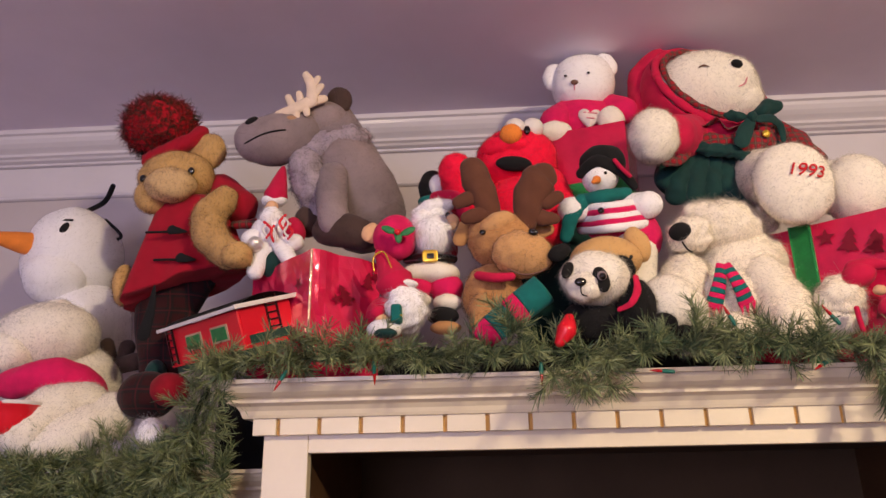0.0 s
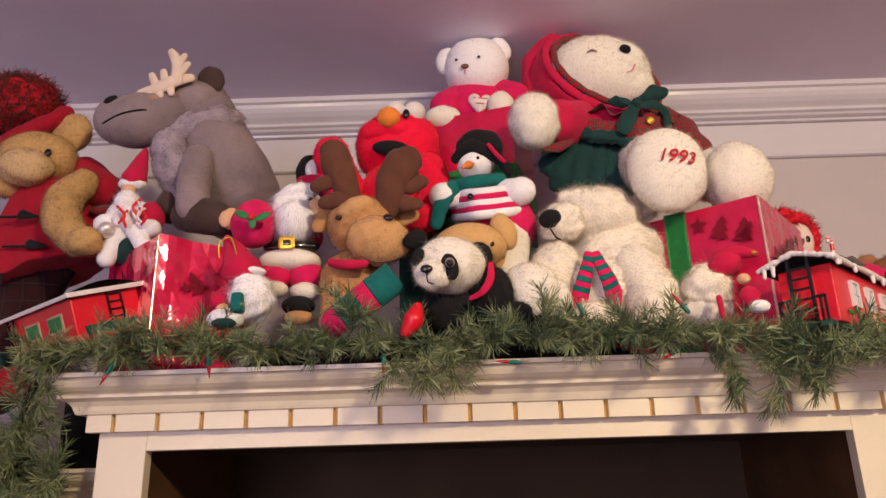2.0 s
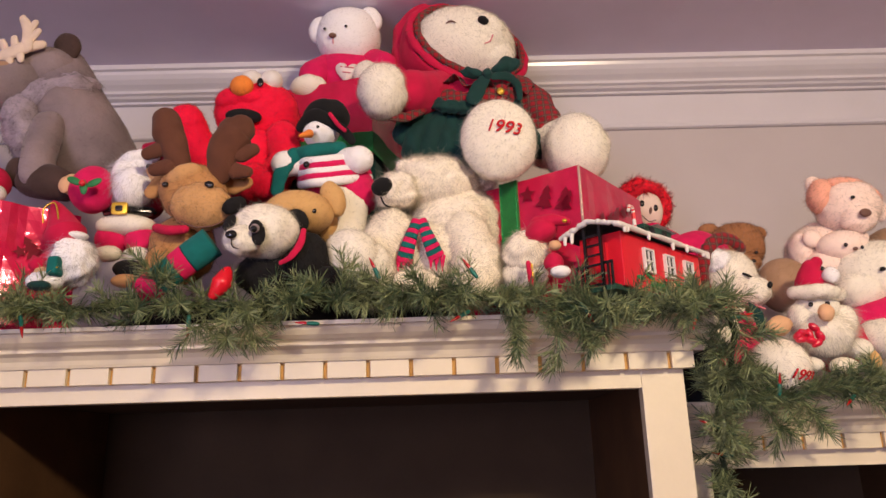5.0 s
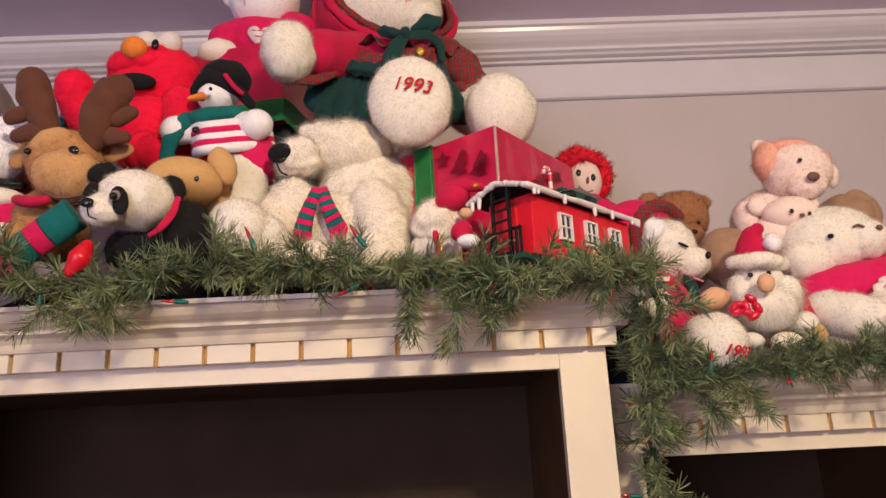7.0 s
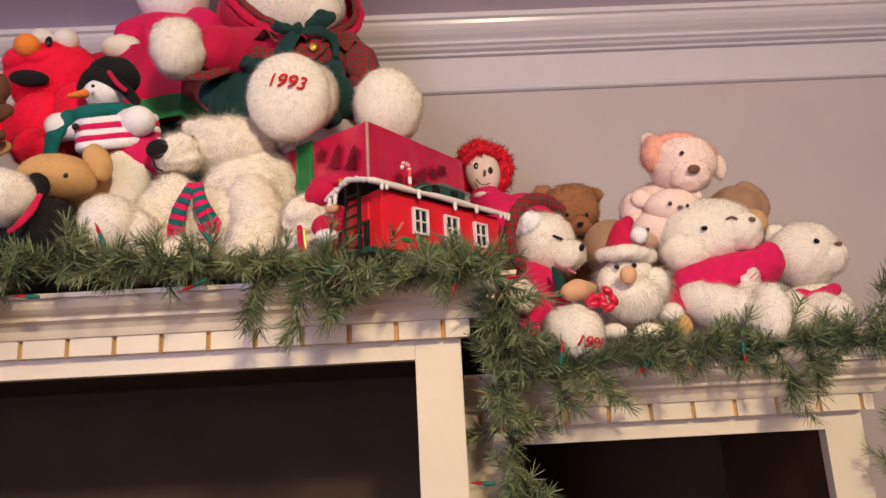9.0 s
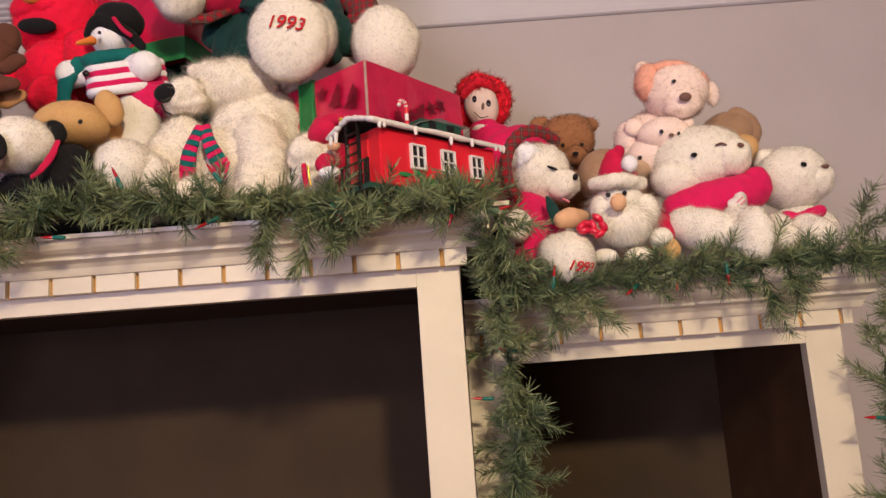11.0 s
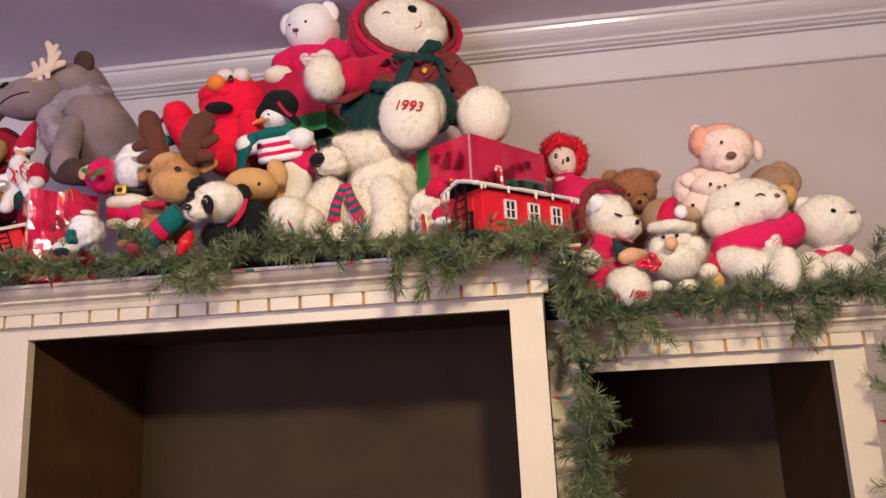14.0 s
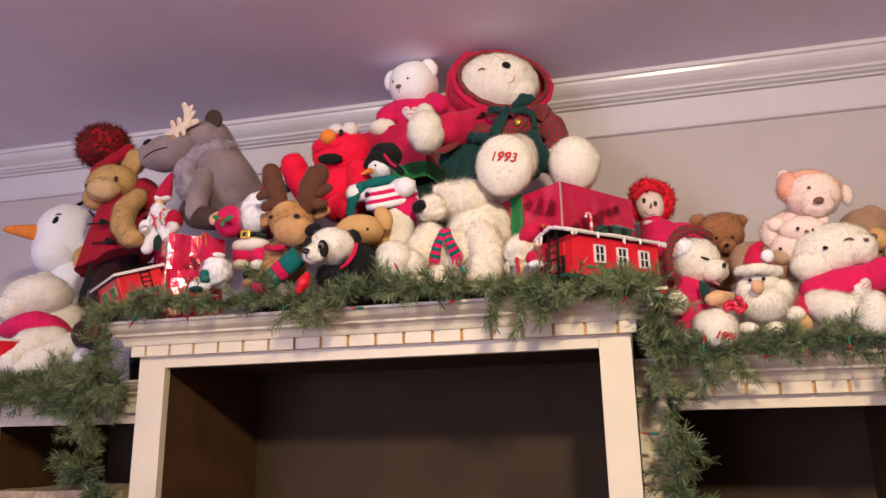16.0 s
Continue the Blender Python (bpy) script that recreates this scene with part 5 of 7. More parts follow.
heart_bear.ball('eye', BLACK_GLOSS, (0.231, 1.383, 2.498), (0.003291, 0.002351, 0.002821), lump=0, level=3, under='head')
heart_bear.ball('jumper', RED_KNIT, (0.222, 1.47, 2.428), (0.07955, 0.06268, 0.05304))
heart_bear.tube('sleeve', RED_KNIT, [(0.184, 1.45, 2.442), (0.158, 1.43, 2.411)], [0.02878, 0.03176])
heart_bear.tube('sleeve', RED_KNIT, [(0.281, 1.45, 2.451), (0.306, 1.43, 2.43)], [0.02879, 0.02829])
heart_bear.ball('paw', WHITE_FUR, (0.154, 1.405, 2.372), (0.03782, 0.0298, 0.02521), coat=SHORT)
heart_bear.ball('paw', WHITE_FUR, (0.272, 1.405, 2.396), (0.0276, 0.0253, 0.0299), coat=SHORT)
heart_bear.done()

big_bear = Toy('teddy_bear', 'large white bear in red hood, plaid and green velvet', 'plush bear')
FACE = (0.4, -0.82, 0.28)
big_bear.add('hood', RED_FELT, cowl((0.474, 1.42, 2.456), (0.138, 0.118, 0.114), FACE, 96), None, None, 'red felt hood with plaid lining')
big_bear.add('hood_edge', RED_FELT, rim((0.474, 1.42, 2.456), (0.133, 0.114, 0.109), FACE, 98, 0.0085), None, 'hood')
big_bear.add('lining', PLAID, rim((0.474, 1.42, 2.456), (0.123, 0.105, 0.1), FACE, 104, 0.0065), None, 'hood')
big_bear.tube('hood_tail', RED_FELT, [(0.385, 1.44, 2.548), (0.356, 1.45, 2.51), (0.354, 1.44, 2.443), (0.365, 1.42, 2.378)], [0.02958, 0.03179, 0.03334, 0.02771], lump=0.1, under='hood')
big_bear.ball('head', WHITE_FUR, (0.471, 1.405, 2.451), (0.106, 0.08479, 0.08243), coat=PLUSH, lump=0.02, rot=(0, 8, 0))
big_bear.ball('muzzle', WHITE_FUR, (0.501, 1.368, 2.452), (0.05786, 0.04628, 0.05091), coat=PLUSH, under='head', lump=0.02)
big_bear.ball('cheek', WHITE_FUR, (0.512, 1.385, 2.418), (0.06013, 0.04625, 0.04394), coat=PLUSH, under='head', lump=0.03)
big_bear.ball('nose', BLACK_FELT, (0.509, 1.318, 2.459), (0.01129, 0.009033, 0.007904), rot=(0, 25, 0), lump=0, level=3, under='head')
big_bear.tube('eye', BROWN_NOSE, [(0.437, 1.322, 2.458), (0.446, 1.32, 2.461), (0.455, 1.318, 2.456)], [0.0011, 0.0017, 0.0011], lump=0, under='head')
big_bear.tube('mouth', PINK_THREAD, [(0.527, 1.327, 2.431), (0.522, 1.331, 2.421), (0.511, 1.331, 2.416)], [0.001351, 0.001349, 0.001121], lump=0, under='head')
big_bear.ball('chest', RED_FELT, (0.488, 1.42, 2.348), (0.08986, 0.0576, 0.05069), lump=0.05)
big_bear.tube('collar_yoke', RED_FELT, [(0.426, 1.36, 2.344), (0.461, 1.335, 2.326), (0.505, 1.335, 2.325), (0.541, 1.35, 2.341)], [0.01548, 0.01954, 0.01853, 0.01331], lump=0.08, flat=0.6)
big_bear.add('collar', PLAID, ruffle((0.497, 1.385, 2.355), 0.05, 0.118, 12, 0.008, (26, 10, 0), (182, 366), squash=0.8), None, None)
big_bear.tube('collar', PLAID, [(0.4, 1.34, 2.341), (0.41, 1.325, 2.308), (0.441, 1.315, 2.288), (0.477, 1.31, 2.279), (0.515, 1.31, 2.287), (0.545, 1.32, 2.31)], [0.01308, 0.01818, 0.0201, 0.0211, 0.01911, 0.01511], lump=0.22, flat=0.5)
big_bear.tube('bodice', PLAID, [(0.496, 1.325, 2.299), (0.534, 1.33, 2.3), (0.565, 1.35, 2.297)], [0.02147, 0.02812, 0.02415], lump=0.1, flat=0.6)
big_bear.tube('sleeve', PLAID, [(0.571, 1.4, 2.347), (0.606, 1.37, 2.293), (0.627, 1.345, 2.248)], [0.03444, 0.0357, 0.02612], lump=0.12)
big_bear.tube('cuff', PLAID, [(0.599, 1.33, 2.242), (0.619, 1.325, 2.234), (0.645, 1.33, 2.24)], [0.009648, 0.01177, 0.008635], lump=0.15, flat=0.6)
big_bear.ball('underskirt', GREEN_VELVET, (0.442, 1.41, 2.269), (0.09598, 0.06696, 0.06696), lump=0.05, label='dark green velvet gathered skirt')
big_bear.tube('skirt_fold', GREEN_VELVET, [(0.411, 1.345, 2.297), (0.37, 1.325, 2.26), (0.348, 1.33, 2.228)], [0.01618, 0.02103, 0.02192], lump=0.14, under='underskirt', flat=0.8)
big_bear.tube('skirt_fold', GREEN_VELVET, [(0.422, 1.345, 2.294), (0.378, 1.325, 2.233), (0.365, 1.33, 2.192)], [0.01537, 0.01982, 0.02062], lump=0.14, under='underskirt', flat=0.8)
big_bear.tube('skirt_fold', GREEN_VELVET, [(0.436, 1.345, 2.291), (0.406, 1.325, 2.226), (0.398, 1.33, 2.176)], [0.01618, 0.02085, 0.02164], lump=0.14, under='underskirt', flat=0.8)
big_bear.tube('skirt_fold', GREEN_VELVET, [(0.454, 1.345, 2.288), (0.434, 1.325, 2.219), (0.429, 1.33, 2.164)], [0.01619, 0.02084, 0.02162], lump=0.14, under='underskirt', flat=0.8)
big_bear.tube('skirt_fold', GREEN_VELVET, [(0.472, 1.345, 2.285), (0.458, 1.325, 2.212), (0.46, 1.33, 2.157)], [0.01539, 0.0198, 0.02055], lump=0.14, under='underskirt', flat=0.8)
big_bear.tube('skirt_fold', GREEN_VELVET, [(0.492, 1.345, 2.284), (0.49, 1.325, 2.211), (0.492, 1.33, 2.156)], [0.01379, 0.01776, 0.01844], lump=0.14, under='underskirt', flat=0.8)
big_bear.tube('skirt_fold', GREEN_VELVET, [(0.558, 1.345, 2.289), (0.571, 1.325, 2.231), (0.594, 1.33, 2.192)], [0.018, 0.02334, 0.02441], lump=0.14, under='underskirt', flat=0.8)
big_bear.tube('skirt_fold', GREEN_VELVET, [(0.536, 1.345, 2.289), (0.549, 1.325, 2.221), (0.556, 1.33, 2.177)], [0.01632, 0.0211, 0.02198], lump=0.14, under='underskirt', flat=0.8)
big_bear.tube('ruffle', GREEN_VELVET, [(0.347, 1.33, 2.263), (0.359, 1.325, 2.286), (0.392, 1.315, 2.287), (0.428, 1.305, 2.27), (0.466, 1.3, 2.262), (0.49, 1.3, 2.251)], [0.01266, 0.01377, 0.01265, 0.01358, 0.0125, 0.0104], lump=0.25, under='underskirt', flat=0.7)
big_bear.tube('sleeve', RED_FELT, [(0.415, 1.375, 2.34), (0.384, 1.33, 2.309), (0.358, 1.29, 2.292)], [0.0401, 0.045, 0.04152], lump=0.06)
big_bear.tube('cuff', PLAID, [(0.334, 1.265, 2.232), (0.359, 1.275, 2.236), (0.385, 1.3, 2.261)], [0.009005, 0.01009, 0.009319], lump=0.15, flat=0.6)
big_bear.ball('paw', WHITE_FUR, (0.317, 1.255, 2.278), (0.04439, 0.04641, 0.05246), coat=PLUSH, lump=0.03)
big_bear.tube('leg', WHITE_FUR, [(0.523, 1.33, 2.224), (0.526, 1.25, 2.173)], [0.05068, 0.05527], coat=PLUSH)
big_bear.ball('foot', WHITE_FUR, (0.516, 1.185, 2.144), (0.0635, 0.04, 0.0715), coat=PLUSH, lump=0.02)
big_bear.ball('foot', WHITE_FUR, (0.662, 1.275, 2.162), (0.0575, 0.052, 0.066), coat=PLUSH, lump=0.02)
big_bear.tube('leg', WHITE_FUR, [(0.62, 1.38, 2.223), (0.664, 1.31, 2.18)], [0.048, 0.05], coat=PLUSH)
big_bear.ball('bow_loop', GREEN_VELVET, (0.481, 1.295, 2.332), (0.02127, 0.009571, 0.01063), rot=(0, 12, 0), lump=0.14, label='green velvet bow')
big_bear.ball('bow_loop', GREEN_VELVET, (0.546, 1.305, 2.35), (0.02818, 0.01084, 0.01626), rot=(0, -22, 0), lump=0.14)
big_bear.ball('bow_knot', GREEN_VELVET, (0.51, 1.29, 2.326), (0.00955, 0.00955, 0.01061), lump=0.05)
big_bear.tube('bow_tail', GREEN_VELVET, [(0.507, 1.29, 2.319), (0.495, 1.288, 2.3), (0.482, 1.285, 2.275)], [0.008467, 0.01364, 0.01452], lump=0.08, flat=0.25)
big_bear.tube('bow_tail', GREEN_VELVET, [(0.52, 1.29, 2.321), (0.548, 1.3, 2.325), (0.568, 1.315, 2.315), (0.571, 1.32, 2.29)], [0.007424, 0.009648, 0.007568, 0.005382], lump=0.08, flat=0.4)
big_bear.ball('button', GOLD, (0.534, 1.3, 2.295), (0.007419, 0.00424, 0.007419))
big_bear.done()

rag = Toy('rag_doll', 'rag doll with red yarn hair and red dress', 'doll', True)
rag.ball('hair', RED_YARN, (0.829, 1.48, 2.121), (0.0575, 0.03, 0.0586), coat=YARN2, lump=0.08)
rag.ball('face', PALE_CLOTH, (0.825, 1.455, 2.105), (0.033, 0.03, 0.0447), rot=(0, -10, 0), lump=0.01)
rag.ball('eye', BLACK_GLOSS, (0.8114, 1.4277, 2.1087), (0.0047, 0.003, 0.0068), lump=0, level=3)
rag.ball('eye', BLACK_GLOSS, (0.8368, 1.4272, 2.0982), (0.0047, 0.003, 0.0068), lump=0, level=3)
rag.ball('nose', BROWN_NOSE, (0.826, 1.4261, 2.093), (0.0031, 0.003, 0.0073), rot=(0, 10, 0), lump=0, level=3)
rag.tube('mouth', BLACK_FELT, [(0.809, 1.427, 2.083), (0.82, 1.424, 2.07), (0.834, 1.427, 2.073)], [0.0008308, 0.0008272, 0.0008295], lump=0)
rag.tube('fringe', RED_YARN, [(0.793, 1.44, 2.123), (0.808, 1.43, 2.137), (0.829, 1.43, 2.142), (0.852, 1.445, 2.133)], [0.007385, 0.009449, 0.009457, 0.008485], coat=YARN2)
rag.ball('collar', WHITE_FELT, (0.826, 1.45, 2.056), (0.0231, 0.02, 0.0105))
rag.tube('dress', RED_KNIT, [(0.829, 1.46, 2.053), (0.847, 1.46, 2.011), (0.854, 1.46, 1.961)], [0.03175, 0.05782, 0.06465], lump=0.05)
rag.done()

gnome = Toy('father_christmas_figure', 'white-bearded figure in red cap beside the caboose', 'figurine', True)
gnome.ball('beard', CREAM_FUR, (0.547, 1.17, 1.942), (0.0361, 0.0352, 0.0344), coat=LONG)
gnome.ball('body', WHITE_FUR, (0.545, 1.18, 1.911), (0.0378, 0.0312, 0.0247), coat=PLUSH)
gnome.ball('hat', RED_FELT, (0.572, 1.15, 1.973), (0.0259, 0.0227, 0.0194), rot=(0, -20, 0))
gnome.tube('hat_tip', RED_FELT, [(0.568, 1.15, 1.983), (0.589, 1.14, 1.987), (0.61, 1.13, 1.981)], [0.01461, 0.01046, 0.005574], lump=0.03)
gnome.ball('bell', GOLD, (0.603, 1.115, 1.978), (0.0039, 0.0035, 0.0031))
gnome.ball('mitten', RED_FELT, (0.58, 1.1, 1.909), (0.0145, 0.0148, 0.0152))
gnome.ball('cuff', COOL_FUR, (0.587, 1.09, 1.893), (0.015, 0.012, 0.009), coat=SHORT)
gnome.ball('face', SKIN_CLOTH, (0.588, 1.13, 1.944), (0.0095, 0.0087, 0.0079))
gnome.tube('scarf', RED_FELT, [(0.545, 1.12, 1.915), (0.546, 1.12, 1.899), (0.548, 1.12, 1.883)], [0.003887, 0.003873, 0.00386], lump=0)
gnome.tube('scarf', GOLD, [(0.55, 1.125, 1.915), (0.551, 1.125, 1.9), (0.553, 1.125, 1.886)], [0.001562, 0.001557, 0.001553], lump=0)
gnome.done()

bonnet = Toy('teddy_bear', 'white bear in plaid bonnet and red outfit, embroidered foot', 'plush bear')
bonnet.ball('bonnet', RED_KNIT, (0.874, 1.36, 1.978), (0.06238, 0.05293, 0.04726), lump=0.06, label='red bonnet with plaid brim', rot=(0, -15, 0))
bonnet.tube('brim', PLAID, [(0.935, 1.29, 1.973), (0.911, 1.268, 1.983), (0.881, 1.25, 1.98), (0.856, 1.24, 1.958), (0.844, 1.235, 1.925), (0.847, 1.24, 1.895), (0.861, 1.25, 1.872)], [0.009006, 0.009728, 0.01041, 0.01024, 0.01011, 0.009244, 0.007603], lump=0.14, under='bonnet', flat=0.9)
bonnet.ball('head', WHITE_FUR, (0.902, 1.29, 1.918), (0.0496, 0.0496, 0.05137), rot=(0, 25, 0), coat=PLUSH, lump=0.02)
bonnet.ball('forehead', COOL_FUR, (0.88, 1.262, 1.943), (0.02605, 0.02084, 0.02084), coat=LONG, under='head')
bonnet.ball('muzzle', WHITE_FUR, (0.935, 1.265, 1.892), (0.02775, 0.02601, 0.02601), coat=PLUSH, under='head', lump=0.02)
bonnet.tube('eye', BLACK_FELT, [(0.911, 1.238, 1.917), (0.918, 1.24, 1.914), (0.925, 1.243, 1.912)], [0.001529, 0.002383, 0.001536], lump=0, under='head')
bonnet.ball('nose', BLACK_FELT, (0.953, 1.241, 1.897), (0.004266, 0.003413, 0.005972), rot=(0, 20, 0), lump=0, level=3, under='head')
bonnet.tube('mouth', PINK_THREAD, [(0.932, 1.254, 1.866), (0.939, 1.24, 1.857)], [0.001709, 0.001688], lump=0, under='head')
bonnet.tube('body', RED_KNIT, [(0.881, 1.28, 1.854), (0.891, 1.25, 1.808), (0.874, 1.22, 1.762)], [0.03463, 0.04025, 0.03563], lump=0.05)
bonnet.ball('paw', WHITE_FUR, (0.851, 1.19, 1.816), (0.02059, 0.02217, 0.02534), coat=PLUSH)
bonnet.tube('leg', RED_KNIT, [(0.891, 1.215, 1.773), (0.907, 1.19, 1.761)], [0.03074, 0.03324], lump=0.05)
bonnet.ball('foot', WHITE_FUR, (0.914, 1.165, 1.756), (0.043, 0.045, 0.041), coat=PLUSH, lump=0.02)
bonnet.ball('rosette_loop', RED_SATIN, (0.944, 1.135, 1.801), (0.00913, 0.006848, 0.005326), rot=(0, 15, 0), lump=0.05)
bonnet.ball('rosette_loop', RED_SATIN, (0.96, 1.135, 1.808), (0.009172, 0.006879, 0.00535), rot=(0, 40, 0), lump=0.05)
bonnet.ball('rosette_loop', RED_SATIN, (0.967, 1.135, 1.796), (0.009168, 0.006876, 0.005348), rot=(0, 60, 0), lump=0.05)
bonnet.ball('rosette_loop', RED_SATIN, (0.953, 1.135, 1.789), (0.00913, 0.006847, 0.005326), rot=(0, 20, 0), lump=0.05)
bonnet.ball('rosette_loop', RED_SATIN, (0.939, 1.135, 1.791), (0.009106, 0.006829, 0.005312), rot=(0, 0, 0), lump=0.05)
bonnet.ball('rosette_loop', RED_SATIN, (0.952, 1.135, 1.798), (0.009141, 0.006856, 0.005332), rot=(0, 70, 0), lump=0.05)
bonnet.ball('rosette_loop', RED_SATIN, (0.961, 1.135, 1.785), (0.00914, 0.006855, 0.005332), rot=(0, -30, 0), lump=0.05)
bonnet.ball('rosette_loop', RED_SATIN, (0.936, 1.135, 1.798), (0.009111, 0.006833, 0.005315), rot=(0, -40, 0), lump=0.05)
bonnet.tube('leaf', GREEN_VELVET, [(0.9, 1.205, 1.861), (0.904, 1.19, 1.841), (0.907, 1.19, 1.818)], [0.001629, 0.008808, 0.006383], lump=0, flat=0.4)
bonnet.done()

tanpaw = Toy('cloth_mitten', 'tan cloth mitten of a small figure', 'mitten', True)
tanpaw.tube('paw', SKIN_CLOTH, [(0.952, 1.2, 1.825), (0.927, 1.17, 1.818), (0.913, 1.16, 1.814)], [0.008237, 0.016, 0.01266])
tanpaw.done()

beard_santa = Toy('father_christmas_doll', 'bearded doll in pointed red cap with white pompom', 'doll', True)
beard_santa.tube('hat', RED_FELT, [(1.016, 1.225, 1.884), (1.013, 1.22, 1.9), (1.013, 1.215, 1.916), (1.018, 1.21, 1.924)], [0.0306, 0.02631, 0.01696, 0.01017], lump=0.04)
beard_santa.ball('pompom', COOL_FUR, (1.028, 1.19, 1.899), (0.01246, 0.01246, 0.01246), coat=PLUSH)
beard_santa.tube('brim', WHITE_FUR, [(0.977, 1.21, 1.876), (1.007, 1.187, 1.873), (1.046, 1.21, 1.872)], [0.0115, 0.0115, 0.0115], coat=PLUSH)
beard_santa.ball('head', WHITE_FUR, (1.015, 1.225, 1.851), (0.03547, 0.02872, 0.02872), coat=SHORT)
beard_santa.ball('round_nose', SKIN_CLOTH, (1, 1.17, 1.836), (0.01201, 0.01041, 0.01361))
beard_santa.ball('eye', BLACK_GLOSS, (0.992, 1.197, 1.854), (0.003694, 0.003284, 0.003694))
beard_santa.ball('eye', BLACK_GLOSS, (1.016, 1.192, 1.854), (0.003698, 0.003287, 0.003698))
beard_santa.ball('beard', WHITE_FUR, (1.016, 1.215, 1.808), (0.04326, 0.03494, 0.03494), coat=SHAG)
beard_santa.ball('beard', WHITE_FUR, (0.987, 1.225, 1.837), (0.0201, 0.02178, 0.02513), coat=SHAG)
beard_santa.ball('beard', WHITE_FUR, (1.052, 1.225, 1.83), (0.02208, 0.02377, 0.02717), coat=SHAG)
beard_santa.ball('body', RED_FELT, (1.052, 1.27, 1.79), (0.04381, 0.03505, 0.03505))
beard_santa.tube('arm', RED_FELT, [(1.087, 1.26, 1.813), (1.082, 1.24, 1.788)], [0.01759, 0.0155])
beard_santa.ball('cuff', WHITE_FUR, (1.07, 1.22, 1.785), (0.01857, 0.01519, 0.01688), coat=SHORT)
beard_santa.ball('mitten', GOLDEN, (1.084, 1.22, 1.766), (0.01353, 0.01353, 0.0186))
beard_santa.ball('boot', WHITE_FUR, (0.977, 1.2, 1.76), (0.02103, 0.01618, 0.01213), coat=SHORT)
beard_santa.ball('boot', CREAM_FUR, (1.029, 1.2, 1.756), (0.02291, 0.01636, 0.01473), coat=SHORT)
beard_santa.ball('belt', BLACK_FELT, (1.048, 1.235, 1.766), (0.01866, 0.01187, 0.007633))
beard_santa.done()

curly = Toy('teddy_bear', 'curly brown teddy bear behind the bonnet bear', 'plush bear')
curly.ball('head', BROWN_CURL, (0.972, 1.4, 2.006), (0.04952, 0.04358, 0.04556), coat=CURLS2, lump=0.03, square=0.85)
curly.ball('ear', BROWN_CURL, (0.928, 1.41, 2.043), (0.02001, 0.011, 0.014), coat=CURLS2, under='head')
curly.ball('ear', BROWN_CURL, (1.015, 1.4, 2.031), (0.01704, 0.01102, 0.01503), coat=CURLS2, under='head')
curly.ball('muzzle', BROWN_CURL, (0.978, 1.365, 1.966), (0.02108, 0.01916, 0.01725), coat=CURLS2, under='head')
curly.ball('eye', BLACK_GLOSS, (0.957, 1.358, 1.985), (0.003435, 0.002863, 0.003435), lump=0, level=3, under='head')
curly.ball('eye', BLACK_GLOSS, (0.991, 1.36, 1.984), (0.003457, 0.002881, 0.003457), lump=0, level=3, under='head')
curly.ball('nose', BLACK_FELT, (0.975, 1.341, 1.963), (0.005641, 0.00282, 0.00376), lump=0, level=3, under='head')
curly.ball('body', BROWN_CURL, (0.975, 1.43, 1.932), (0.0479, 0.04989, 0.05588), coat=CURLS2)
curly.done()

brown_lying = Toy('teddy_bear', 'taupe brown plush bear lying behind the bearded doll', 'plush bear')
brown_lying.ball('head', TAUPE, (1.016, 1.33, 1.915), (0.04463, 0.04277, 0.04835), coat=SHORT, rot=(0, 15, 0))
brown_lying.ball('body', TAUPE, (1.081, 1.36, 1.909), (0.04234, 0.04618, 0.04811), coat=SHORT)
brown_lying.ball('muzzle', TAUPE_LIGHT, (1.078, 1.315, 1.922), (0.02051, 0.01678, 0.01864), coat=SHORT, under='head')
brown_lying.ball('eye', BLACK_GLOSS, (1.074, 1.3, 1.936), (0.003694, 0.00277, 0.003694), lump=0, level=3, under='head')
brown_lying.done()

pink = Toy('teddy_bear', 'pale pink plush bear with peach tufted ears', 'plush bear')
pink.ball('head', PINK_FUR, (1.16, 1.34, 2.059), (0.05582, 0.05183, 0.05183), coat=PLUSH, lump=0.02)
pink.ball('muzzle', PINK_FUR, (1.16, 1.315, 2.031), (0.0331, 0.0292, 0.0292), coat=PLUSH, under='head', lump=0.02)
pink.ball('tuft', PEACH_FUR, (1.111, 1.335, 2.08), (0.02173, 0.02568, 0.03358), coat=SHAG2, under='head', rot=(0, 12, 0))
pink.ball('tuft', PEACH_FUR, (1.154, 1.33, 2.096), (0.03793, 0.02595, 0.01497), coat=SHAG2, under='head', rot=(0, 8, 0))
pink.ball('tuft', PEACH_FUR, (1.192, 1.325, 2.069), (0.01995, 0.02194, 0.02194), coat=SHAG2, under='head', rot=(0, -25, 0))
pink.ball('ear', PINK_FUR, (1.23, 1.36, 2.059), (0.01234, 0.01028, 0.02262), coat=SHAG2, under='head')
pink.ball('ear', PINK_FUR, (1.11, 1.35, 2.107), (0.01406, 0.01004, 0.01808), coat=SHAG2, under='head')
pink.ball('nose', BROWN_NOSE, (1.156, 1.281, 2.029), (0.01044, 0.004746, 0.007594), lump=0, level=3, under='head')
pink.ball('eye', BLACK_GLOSS, (1.142, 1.286, 2.06), (0.003827, 0.002392, 0.003253), lump=0, level=3, under='head')
pink.ball('body', PINK_FUR, (1.122, 1.39, 1.978), (0.06226, 0.06025, 0.06628), coat=PLUSH)
pink.ball('arm', PINK_FUR, (1.07, 1.35, 1.979), (0.02318, 0.02511, 0.03477), coat=PLUSH)
pink.done()

